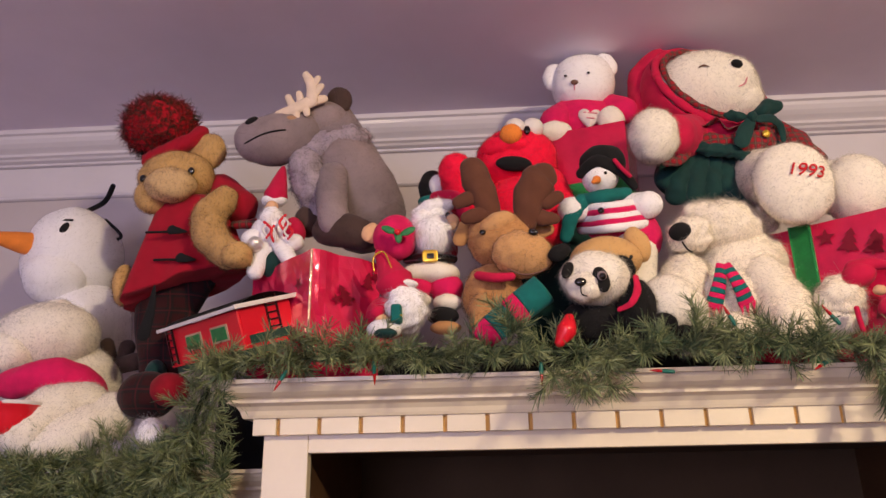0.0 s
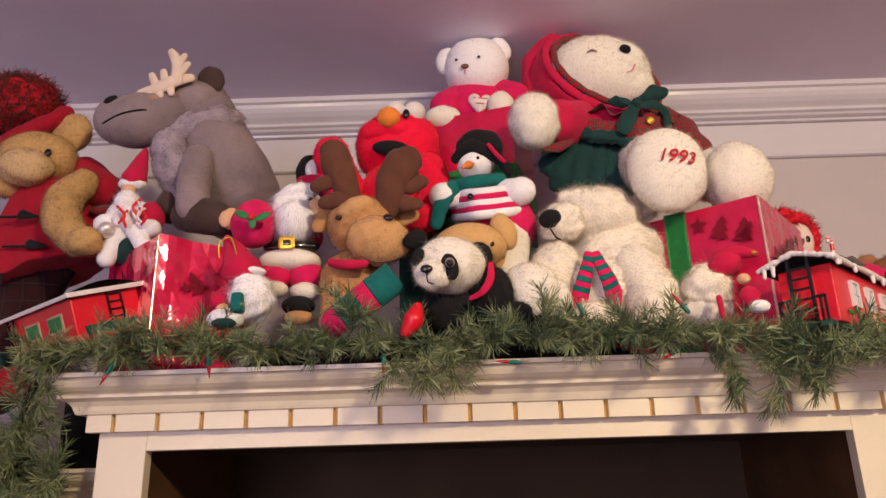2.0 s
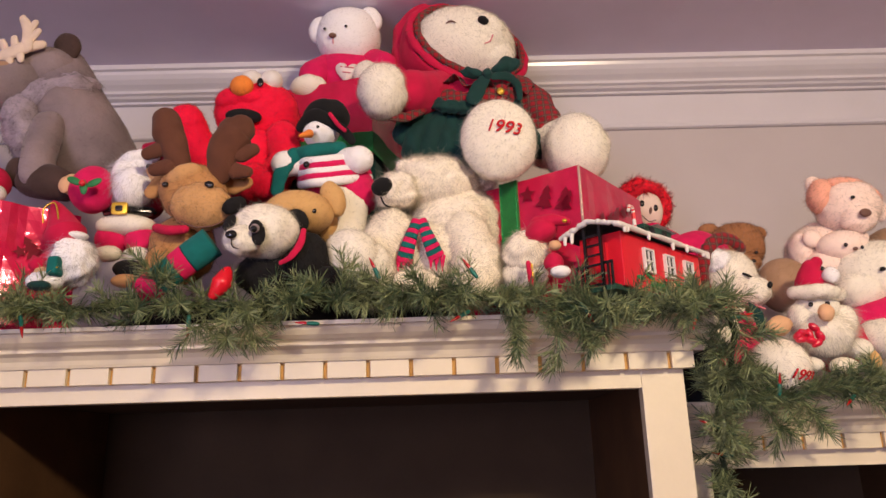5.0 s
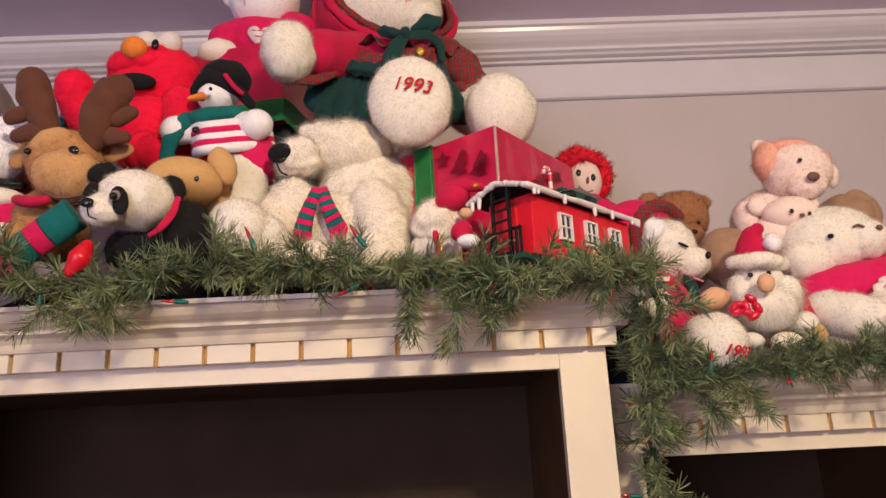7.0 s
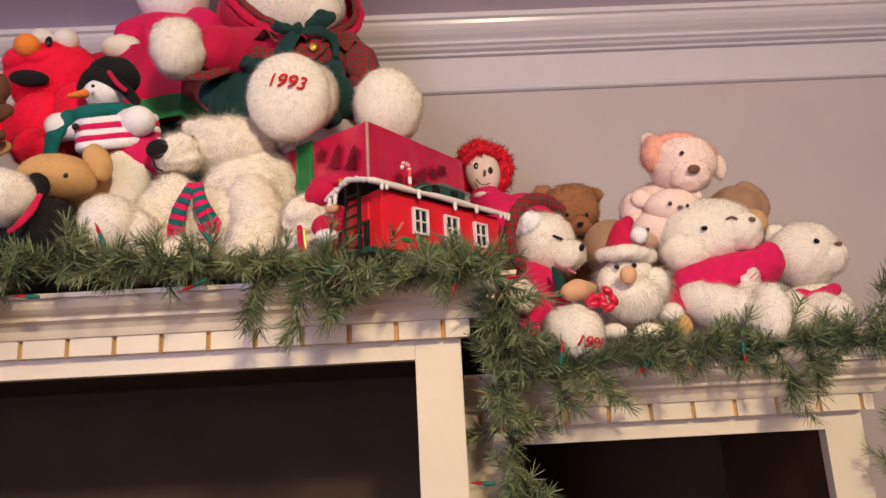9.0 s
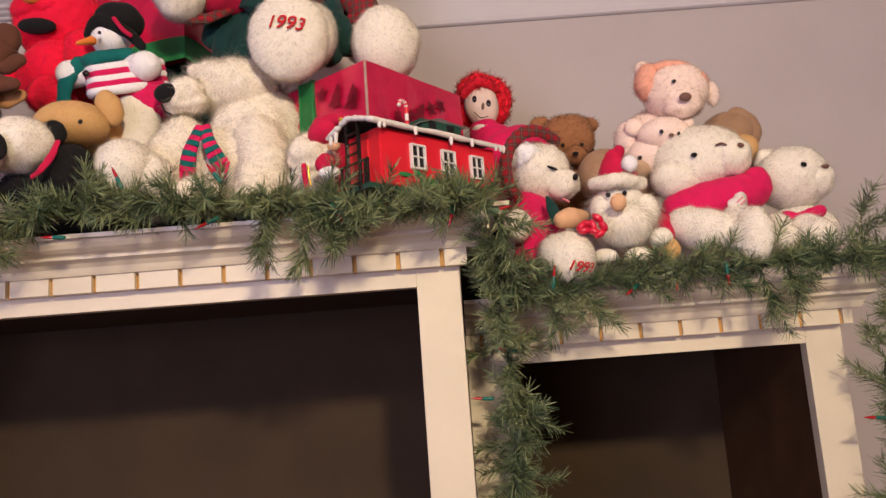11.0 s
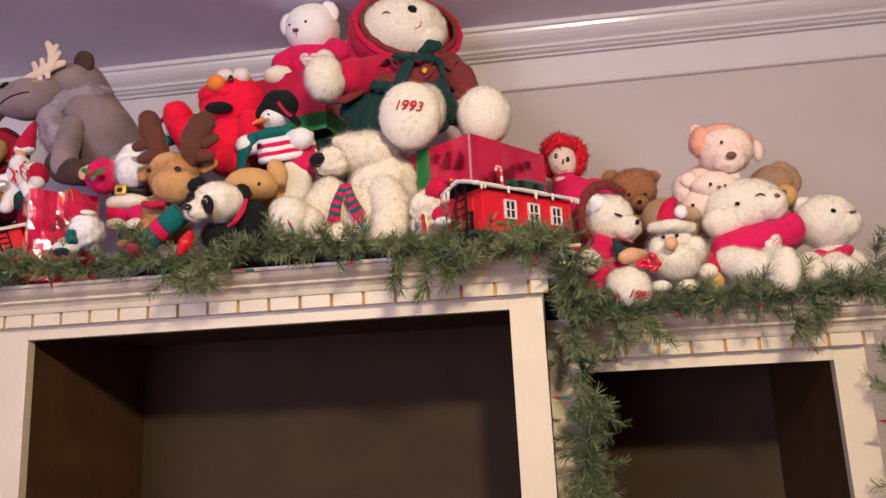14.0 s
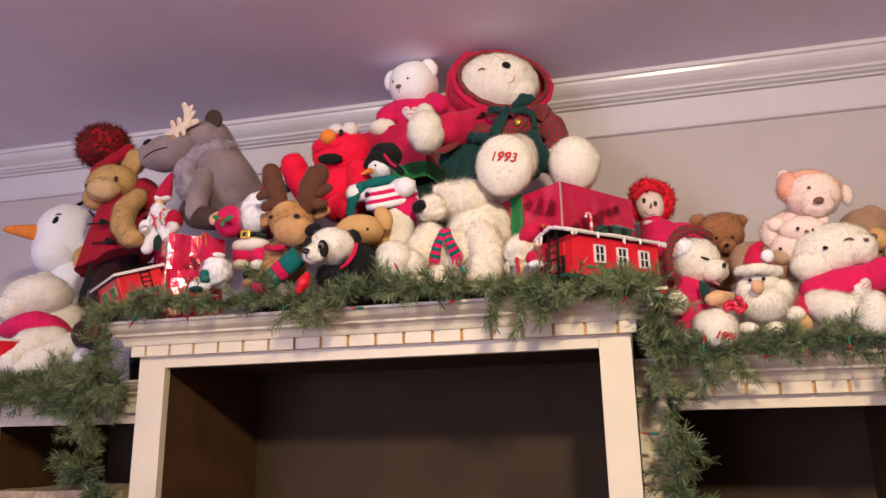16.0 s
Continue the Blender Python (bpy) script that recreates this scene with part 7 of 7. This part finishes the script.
def tin_car():
    root = new("toy_railway_car")
    root.matrix_basis = pose(-0.351, 1.079, 1.873, 20, 0, -38)

    def put(n, b, mat, lab="", under=None):
        return part(n, b, mat, under or root, lab)

    # x runs to the back right end, the long side faces -y
    L, Wd, H = 0.215, 0.1, 0.062
    body = put("body", box((-L, 0, 0), (0, Wd, H), 0.002), RED_PLASTIC, "red lithographed tin body")
    put("end_panel", box((0.0, 0.004, 0.004), (0.0015, Wd - 0.004, H - 0.004)), RED_PLASTIC)
    bm = bmesh.new()
    rows = []
    for i in range(13):
        a = -1 + 2 * i / 12
        rows.append([bm.verts.new((x, Wd / 2 + a * (Wd / 2 + 0.006), H + 0.003 + 0.014 * (1 - a * a))) for x in (-L - 0.008, 0.01)])
    for p, q in zip(rows, rows[1:]):
        bm.faces.new((p[0], p[1], q[1], q[0]))
    bmesh.ops.solidify(bm, geom=bm.faces[:], thickness=0.003)
    roof = put("roof", bm, GREY_ROOF, "dark grey frosted roof")
    put("eave", box((-L - 0.009, -0.009, H + 0.0), (0.011, -0.005, H + 0.006), 0.001), WHITE_PLASTIC, "white snow-trimmed eave", roof)
    put("eave", box((0.008, -0.009, H + 0.0), (0.012, Wd + 0.008, H + 0.007), 0.001), WHITE_PLASTIC, "", roof)
    for x in (-0.15, -0.075):
        w = put("window", box((x - 0.004, -0.0012, 0.02), (x + 0.044, 0.001, 0.046), 0.001), WICKER, "printed green window with cream frame")
        put("pane", box((x, -0.0024, 0.023), (x + 0.04, -0.0008, 0.043), 0.001), LEAF_GREEN, under=w)
    lad = put("ladder", box((-0.206, -0.0045, 0.004), (-0.203, -0.0015, H)), BLACK_GLOSS, "black ladder on the car side")
    put("ladder_rail", box((-0.188, -0.0045, 0.004), (-0.185, -0.0015, H)), BLACK_GLOSS, under=lad)
    for i in range(5):
        put("rung", box((-0.203, -0.004, 0.008 + 0.012 * i), (-0.188, -0.002, 0.0105 + 0.012 * i)), BLACK_GLOSS, under=lad)
    lad = put("ladder", box((0.0015, 0.05, 0.02), (0.0045, 0.0525, H + 0.012)), BLACK_GLOSS, "black ladder on the car end")
    put("ladder_rail", box((0.0015, 0.07, 0.02), (0.0045, 0.0725, H + 0.012)), BLACK_GLOSS, under=lad)
    for i in range(5):
        put("rung", box((0.002, 0.0525, 0.024 + 0.011 * i), (0.004, 0.07, 0.0265 + 0.011 * i)), BLACK_GLOSS, under=lad)
    put("name_plate", box((0.0015, 0.012, 0.006), (0.003, 0.09, 0.02)), GREEN_PLASTIC)
    put("chassis", box((-L + 0.005, 0.006, -0.01), (-0.005, Wd - 0.006, 0.0)), GREEN_PLASTIC)
    for x in (-0.13, -0.03):
        for y in (0.008, Wd - 0.012):
            bm = bmesh.new()
            bmesh.ops.create_cone(bm, cap_ends=True, segments=18, radius1=0.012, radius2=0.012, depth=0.006, matrix=pose(x, y, -0.012, 90))
            put("wheel", bm, BLACK_GLOSS)
    tagged(root, "red tin toy railway car with frosted grey roof", "toy train")


tin_car()

# added dark crumpled sheet under the toys, standing in for shade in their gaps
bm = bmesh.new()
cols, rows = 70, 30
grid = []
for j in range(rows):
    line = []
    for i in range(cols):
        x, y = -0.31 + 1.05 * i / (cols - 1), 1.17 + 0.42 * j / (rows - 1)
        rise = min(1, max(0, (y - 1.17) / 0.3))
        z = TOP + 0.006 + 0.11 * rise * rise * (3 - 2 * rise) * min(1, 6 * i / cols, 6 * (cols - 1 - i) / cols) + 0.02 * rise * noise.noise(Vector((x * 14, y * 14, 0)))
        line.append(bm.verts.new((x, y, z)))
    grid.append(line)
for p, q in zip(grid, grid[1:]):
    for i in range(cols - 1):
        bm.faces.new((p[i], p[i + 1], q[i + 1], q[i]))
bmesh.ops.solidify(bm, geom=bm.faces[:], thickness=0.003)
tagged(part("felt_cloth", bm, BLACK_FELT, smooth=True), "dark crumpled sheet added for the shade between the toys", "cloth")

# added black blocks that fill the dark voids beside the tall bookcase
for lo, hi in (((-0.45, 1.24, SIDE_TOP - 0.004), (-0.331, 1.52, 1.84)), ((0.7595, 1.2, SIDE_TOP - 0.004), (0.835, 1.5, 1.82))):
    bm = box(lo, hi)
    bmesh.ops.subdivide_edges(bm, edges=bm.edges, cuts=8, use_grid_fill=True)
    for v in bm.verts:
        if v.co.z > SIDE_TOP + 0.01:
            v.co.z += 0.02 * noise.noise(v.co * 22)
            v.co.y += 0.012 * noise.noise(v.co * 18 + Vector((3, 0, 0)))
    tagged(part("folded_cloth", bm, BLACK_FELT, smooth=True), "dark lumpy block added for the shaded void beside the bookcase", "cloth")

# bowl on the low shelving top, and a basket in front
bm = bmesh.new()
prof = [(0.0, 0.0), (0.022, 0.0), (0.026, 0.004), (0.036, 0.03), (0.04, 0.042), (0.043, 0.044), (0.043, 0.048), (0.038, 0.048), (0.034, 0.03), (0.0, 0.008)]
rings = []
for q, z in prof:
    rings.append([bm.verts.new((q * math.cos(a), q * math.sin(a), z)) for a in np.linspace(0, 2 * math.pi, 28, endpoint=False)])
for p, q in zip(rings, rings[1:]):
    for i in range(28):
        bm.faces.new((p[i], p[(i + 1) % 28], q[(i + 1) % 28], q[i]))
bmesh.ops.remove_doubles(bm, verts=bm.verts, dist=1e-6)
mug = part("cup", bm, RED_PLASTIC, smooth=True)
mug.location = (-0.745, 1.155, 1.765)
v, f = tube([(0.041 * math.cos(a), 0.041 * math.sin(a), 0.0475) for a in np.linspace(0, 2 * math.pi, 17)], [0.0035] * 17, 10, 2, 0)
rim = new("rim", mesh_from("rim", v, f, None, [WHITE_PLASTIC]))
rim.parent = mug
tagged(mug, "small red painted cup with white rim beside the bear", "cup")


# ---- evergreen garlands ----
def spline(points, step):
    p = [Vector(q) for q in points]
    out = []
    for i in range(len(p) - 1):
        a, b, c, d = p[max(i - 1, 0)], p[i], p[i + 1], p[min(i + 2, len(p) - 1)]
        k = max(2, int((c - b).length / step))
        for j in range(k):
            u = j / k
            out.append(0.5 * (2 * b + (c - a) * u + (2 * a - 5 * b + 4 * c - d) * u * u + (3 * b - a - 3 * c + d) * u ** 3))
    return out + [p[-1]]


def needles_on(stems, per, length, rng):
    """Needles along each stem: slim folded blades, leaning towards its tip."""
    vs, fs, at = [], [], 0
    for base, tip in stems:
        axis = tip - base
        ln = np.linalg.norm(axis)
        axis = axis / ln
        n = max(6, int(per * ln))
        u = rng.random(n)
        root = base + np.outer(u, tip - base)
        side = rng.normal(size=(n, 3))
        side -= np.outer(side @ axis, axis)
        side /= np.linalg.norm(side, axis=1, keepdims=True)
        d = side * rng.uniform(0.6, 1.0, n)[:, None] + axis * rng.uniform(0.5, 1.0, n)[:, None] + rng.normal(size=(n, 3)) * 0.08
        d /= np.linalg.norm(d, axis=1, keepdims=True)
        w = np.cross(d, axis + rng.normal(size=(n, 3)) * 0.4)
        w /= np.linalg.norm(w, axis=1, keepdims=True)
        q = (length * rng.uniform(0.6, 1.15, n) * (1.1 - 0.35 * u))[:, None]
        hw = 0.0006
        vs.append(np.stack([root - w * hw, root + w * hw, root + d * q * 0.8 + w * hw * 0.8, root + d * q, root + d * q * 0.8 - w * hw * 0.8], 1).reshape(-1, 3))
        k = np.arange(n)[:, None] * 5 + at
        fs.append(np.concatenate([k + np.array([[0, 1, 2]]), k + np.array([[0, 2, 4]]), k + np.array([[4, 2, 3]])]))
        at += n * 5
    return np.vstack(vs), np.vstack(fs)


def garland(label, points, per_metre, spread, seed, low=-0.3, up=1.0, extra=()):
    """A wired evergreen garland along points, with sprigs standing off all round; extra sprigs: (base, tip)."""
    rng = np.random.default_rng(seed)
    path = spline(points, 0.02)
    root = new("evergreen_garland")
    root.location = path[0]
    base = np.array(path[0])
    v, f = tube([tuple(p) for p in path[::2]], [0.004] * len(path[::2]), 8, 2, 0)
    o = new("wire_stem", mesh_from("wire_stem", v - base, f, None, [STEM]))
    o.parent = root
    stems = []
    arr = np.array([tuple(p) for p in path])
    total = np.linalg.norm(np.diff(arr, axis=0), axis=1).sum()
    for _ in range(int(total * per_metre)):
        i = rng.integers(0, len(arr) - 1)
        p = arr[i] + (arr[i + 1] - arr[i]) * rng.random()
        along = arr[i + 1] - arr[i]
        along /= np.linalg.norm(along)
        d = rng.normal(size=3)
        d[1] = d[1] * 0.8 - 0.35
        if d[2] < 0:
            d[2] *= low if low > 0 else abs(low)
        else:
            d[2] *= up
        d = d / np.linalg.norm(d) + along * rng.choice((-1, 1)) * 0.6
        d /= np.linalg.norm(d)
        stems.append((p, p + d * spread * rng.uniform(0.55, 1.25)))
    for a, b in extra:
        a, b = np.array(a), np.array(b)
        stems.append((a, b))
        for k in range(5):
            u = rng.uniform(0.15, 0.9)
            p = a + (b - a) * u
            stems.append((p, p + (b - a) * 0.35 + rng.normal(size=3) * 0.018))
    v, f = needles_on(stems, 1450, 0.029, rng)
    o = new("needles", mesh_from("needles", v - base, f, None, [NEEDLES], smooth=False))
    o.parent = root
    tagged(o, kind="stuff")
    return tagged(root, label, "garland", "evergreen garlands")


garland("artificial evergreen garland laid along the tall bookcase cornice", [(-0.39, 1.06, 1.84), (-0.3, 1.04, 1.85), (-0.17, 1.045, 1.853), (-0.05, 1.035, 1.846), (0.08, 1.04, 1.85), (0.2, 1.035, 1.846), (0.3, 1.04, 1.857), (0.43, 1.035, 1.85), (0.56, 1.04, 1.835), (0.66, 1.02, 1.82), (0.74, 1.03, 1.822), (0.77, 1.04, 1.83)],
        210, 0.05, 11, 0.3, 0.5,
        [((0.13, 1.035, 1.845), (0.13, 1.015, 1.785)), ((0.1, 1.035, 1.845), (0.09, 1.01, 1.805)), ((0.16, 1.03, 1.845), (0.165, 1.01, 1.79)), ((0.51, 1.035, 1.845), (0.512, 1.01, 1.775)), ((0.57, 1.03, 1.84), (0.565, 1.01, 1.755)), ((0.595, 1.03, 1.84), (0.6, 1.01, 1.775)), ((0.63, 1.03, 1.835), (0.625, 1.01, 1.79)),
         ((0.28, 1.02, 1.845), (0.287, 1.005, 1.89)), ((0.03, 1.02, 1.845), (0.045, 1.0, 1.885)), ((-0.27, 1.03, 1.845), (-0.25, 1.0, 1.88))])
garland("evergreen garland dropping from the tall bookcase onto the lower one", [(0.76, 1.04, 1.845), (0.815, 1.06, 1.81), (0.82, 1.11, 1.755), (0.85, 1.14, 1.715), (0.9, 1.165, 1.71), (0.97, 1.165, 1.72), (1.09, 1.17, 1.728), (1.21, 1.17, 1.73), (1.33, 1.175, 1.73), (1.4, 1.18, 1.72)],
        210, 0.052, 12, 0.45, 0.5, [((1.19, 1.165, 1.72), (1.2, 1.15, 1.665)), ((1.23, 1.165, 1.72), (1.24, 1.15, 1.67)), ((1.34, 1.17, 1.73), (1.345, 1.16, 1.8)), ((0.93, 1.15, 1.71), (0.95, 1.13, 1.66)), ((0.88, 1.15, 1.7), (0.9, 1.13, 1.65))])
garland("evergreen strand hanging between the two bookcases", [(0.82, 1.1, 1.76), (0.805, 1.14, 1.69), (0.82, 1.185, 1.62), (0.83, 1.19, 1.54), (0.815, 1.195, 1.46), (0.82, 1.2, 1.38), (0.815, 1.2, 1.3)], 230, 0.055, 13, 1.0, 0.5)
garland("evergreen strand hanging off the end of the bookcase", [(1.4, 1.18, 1.72), (1.395, 1.19, 1.64), (1.36, 1.19, 1.56), (1.385, 1.2, 1.48), (1.36, 1.2, 1.4), (1.37, 1.2, 1.3)], 200, 0.05, 14, 1.0, 0.5)
garland("evergreen garland sagging onto the lower bookcase beside the snowman", [(-0.38, 1.06, 1.845), (-0.42, 1.09, 1.79), (-0.46, 1.13, 1.73), (-0.56, 1.165, 1.722), (-0.68, 1.165, 1.72), (-0.8, 1.17, 1.72), (-0.95, 1.175, 1.72)], 230, 0.056, 15, 0.6, 0.5)
garland("evergreen strand hanging down the lower bookcase front", [(-0.46, 1.12, 1.74), (-0.5, 1.16, 1.68), (-0.51, 1.18, 1.6), (-0.52, 1.19, 1.53), (-0.49, 1.2, 1.46), (-0.47, 1.2, 1.38), (-0.46, 1.2, 1.3)], 240, 0.06, 16, 1.0, 0.5)


garland("second evergreen strand filling the lower bookcase cornice", [(-0.43, 1.12, 1.72), (-0.52, 1.16, 1.69), (-0.64, 1.165, 1.685), (-0.78, 1.17, 1.69), (-0.95, 1.175, 1.7)], 210, 0.055, 17, 0.8, 0.4)
garland("short evergreen tuft bunched at the corner of the bookcase", [(-0.38, 1.12, 1.7), (-0.45, 1.15, 1.655), (-0.53, 1.165, 1.65), (-0.61, 1.17, 1.68)], 260, 0.055, 18, 0.8, 0.5)

# ---- miniature lights ----
def mini_light():
    root = new("mini_light")
    v, f = tube([(0, 0, 0), (0, 0, 0.008), (0, 0, 0.016)], [0.0032, 0.0038, 0.0034], 12, 3, 0)
    o = new("socket", mesh_from("socket", v, f, None, [SOCKET]))
    o.parent = root
    v, f = tube([(0, 0, 0.018), (0, 0, 0.024), (0, 0, 0.032), (0, 0, 0.038)], [0.0026, 0.003, 0.0018, 0.0005], 12, 3, 0)
    o = new("bulb", mesh_from("bulb", v, f, None, [RED_BULB]))
    o.parent = root
    return tagged(root, "unlit red miniature bulb in a green socket", "string light", "string of miniature lights")


first = mini_light()
spots = [(-0.148, 1.02, 1.838, 200, 0), (0.078, 1.02, 1.83, 178, 0), (0.25, 1.02, 1.815, 0, -85), (0.45, 1.02, 1.825, 160, 60), (0.333, 1.005, 1.872, 0, -25), (0.462, 1.0, 1.868, 0, -35), (0.758, 1.03, 1.822, 180, 20), (0.8, 1.03, 1.808, 0, 80),
         (1.066, 1.155, 1.728, 180, 0), (1.14, 1.155, 1.73, 178, 0), (0.884, 1.11, 1.712, 0, 10), (0.79, 1.16, 1.565, 0, -85), (1.01, 1.15, 1.71, 150, 55), (1.335, 1.165, 1.5, 0, -85), (0.6, 1.015, 1.83, 180, -30), (0.83, 1.17, 1.63, 0, -80), (-0.27, 1.02, 1.83, 180, 30), (0.81, 1.15, 1.67, 0, -70)]
for i, (x, y, z, a, b) in enumerate(spots):
    m = pose(x, y, z, a, b, 0)
    if i == 0:
        first.matrix_basis = m @ Matrix.Scale(0.8, 4)
    else:
        copy_thing(first, m)
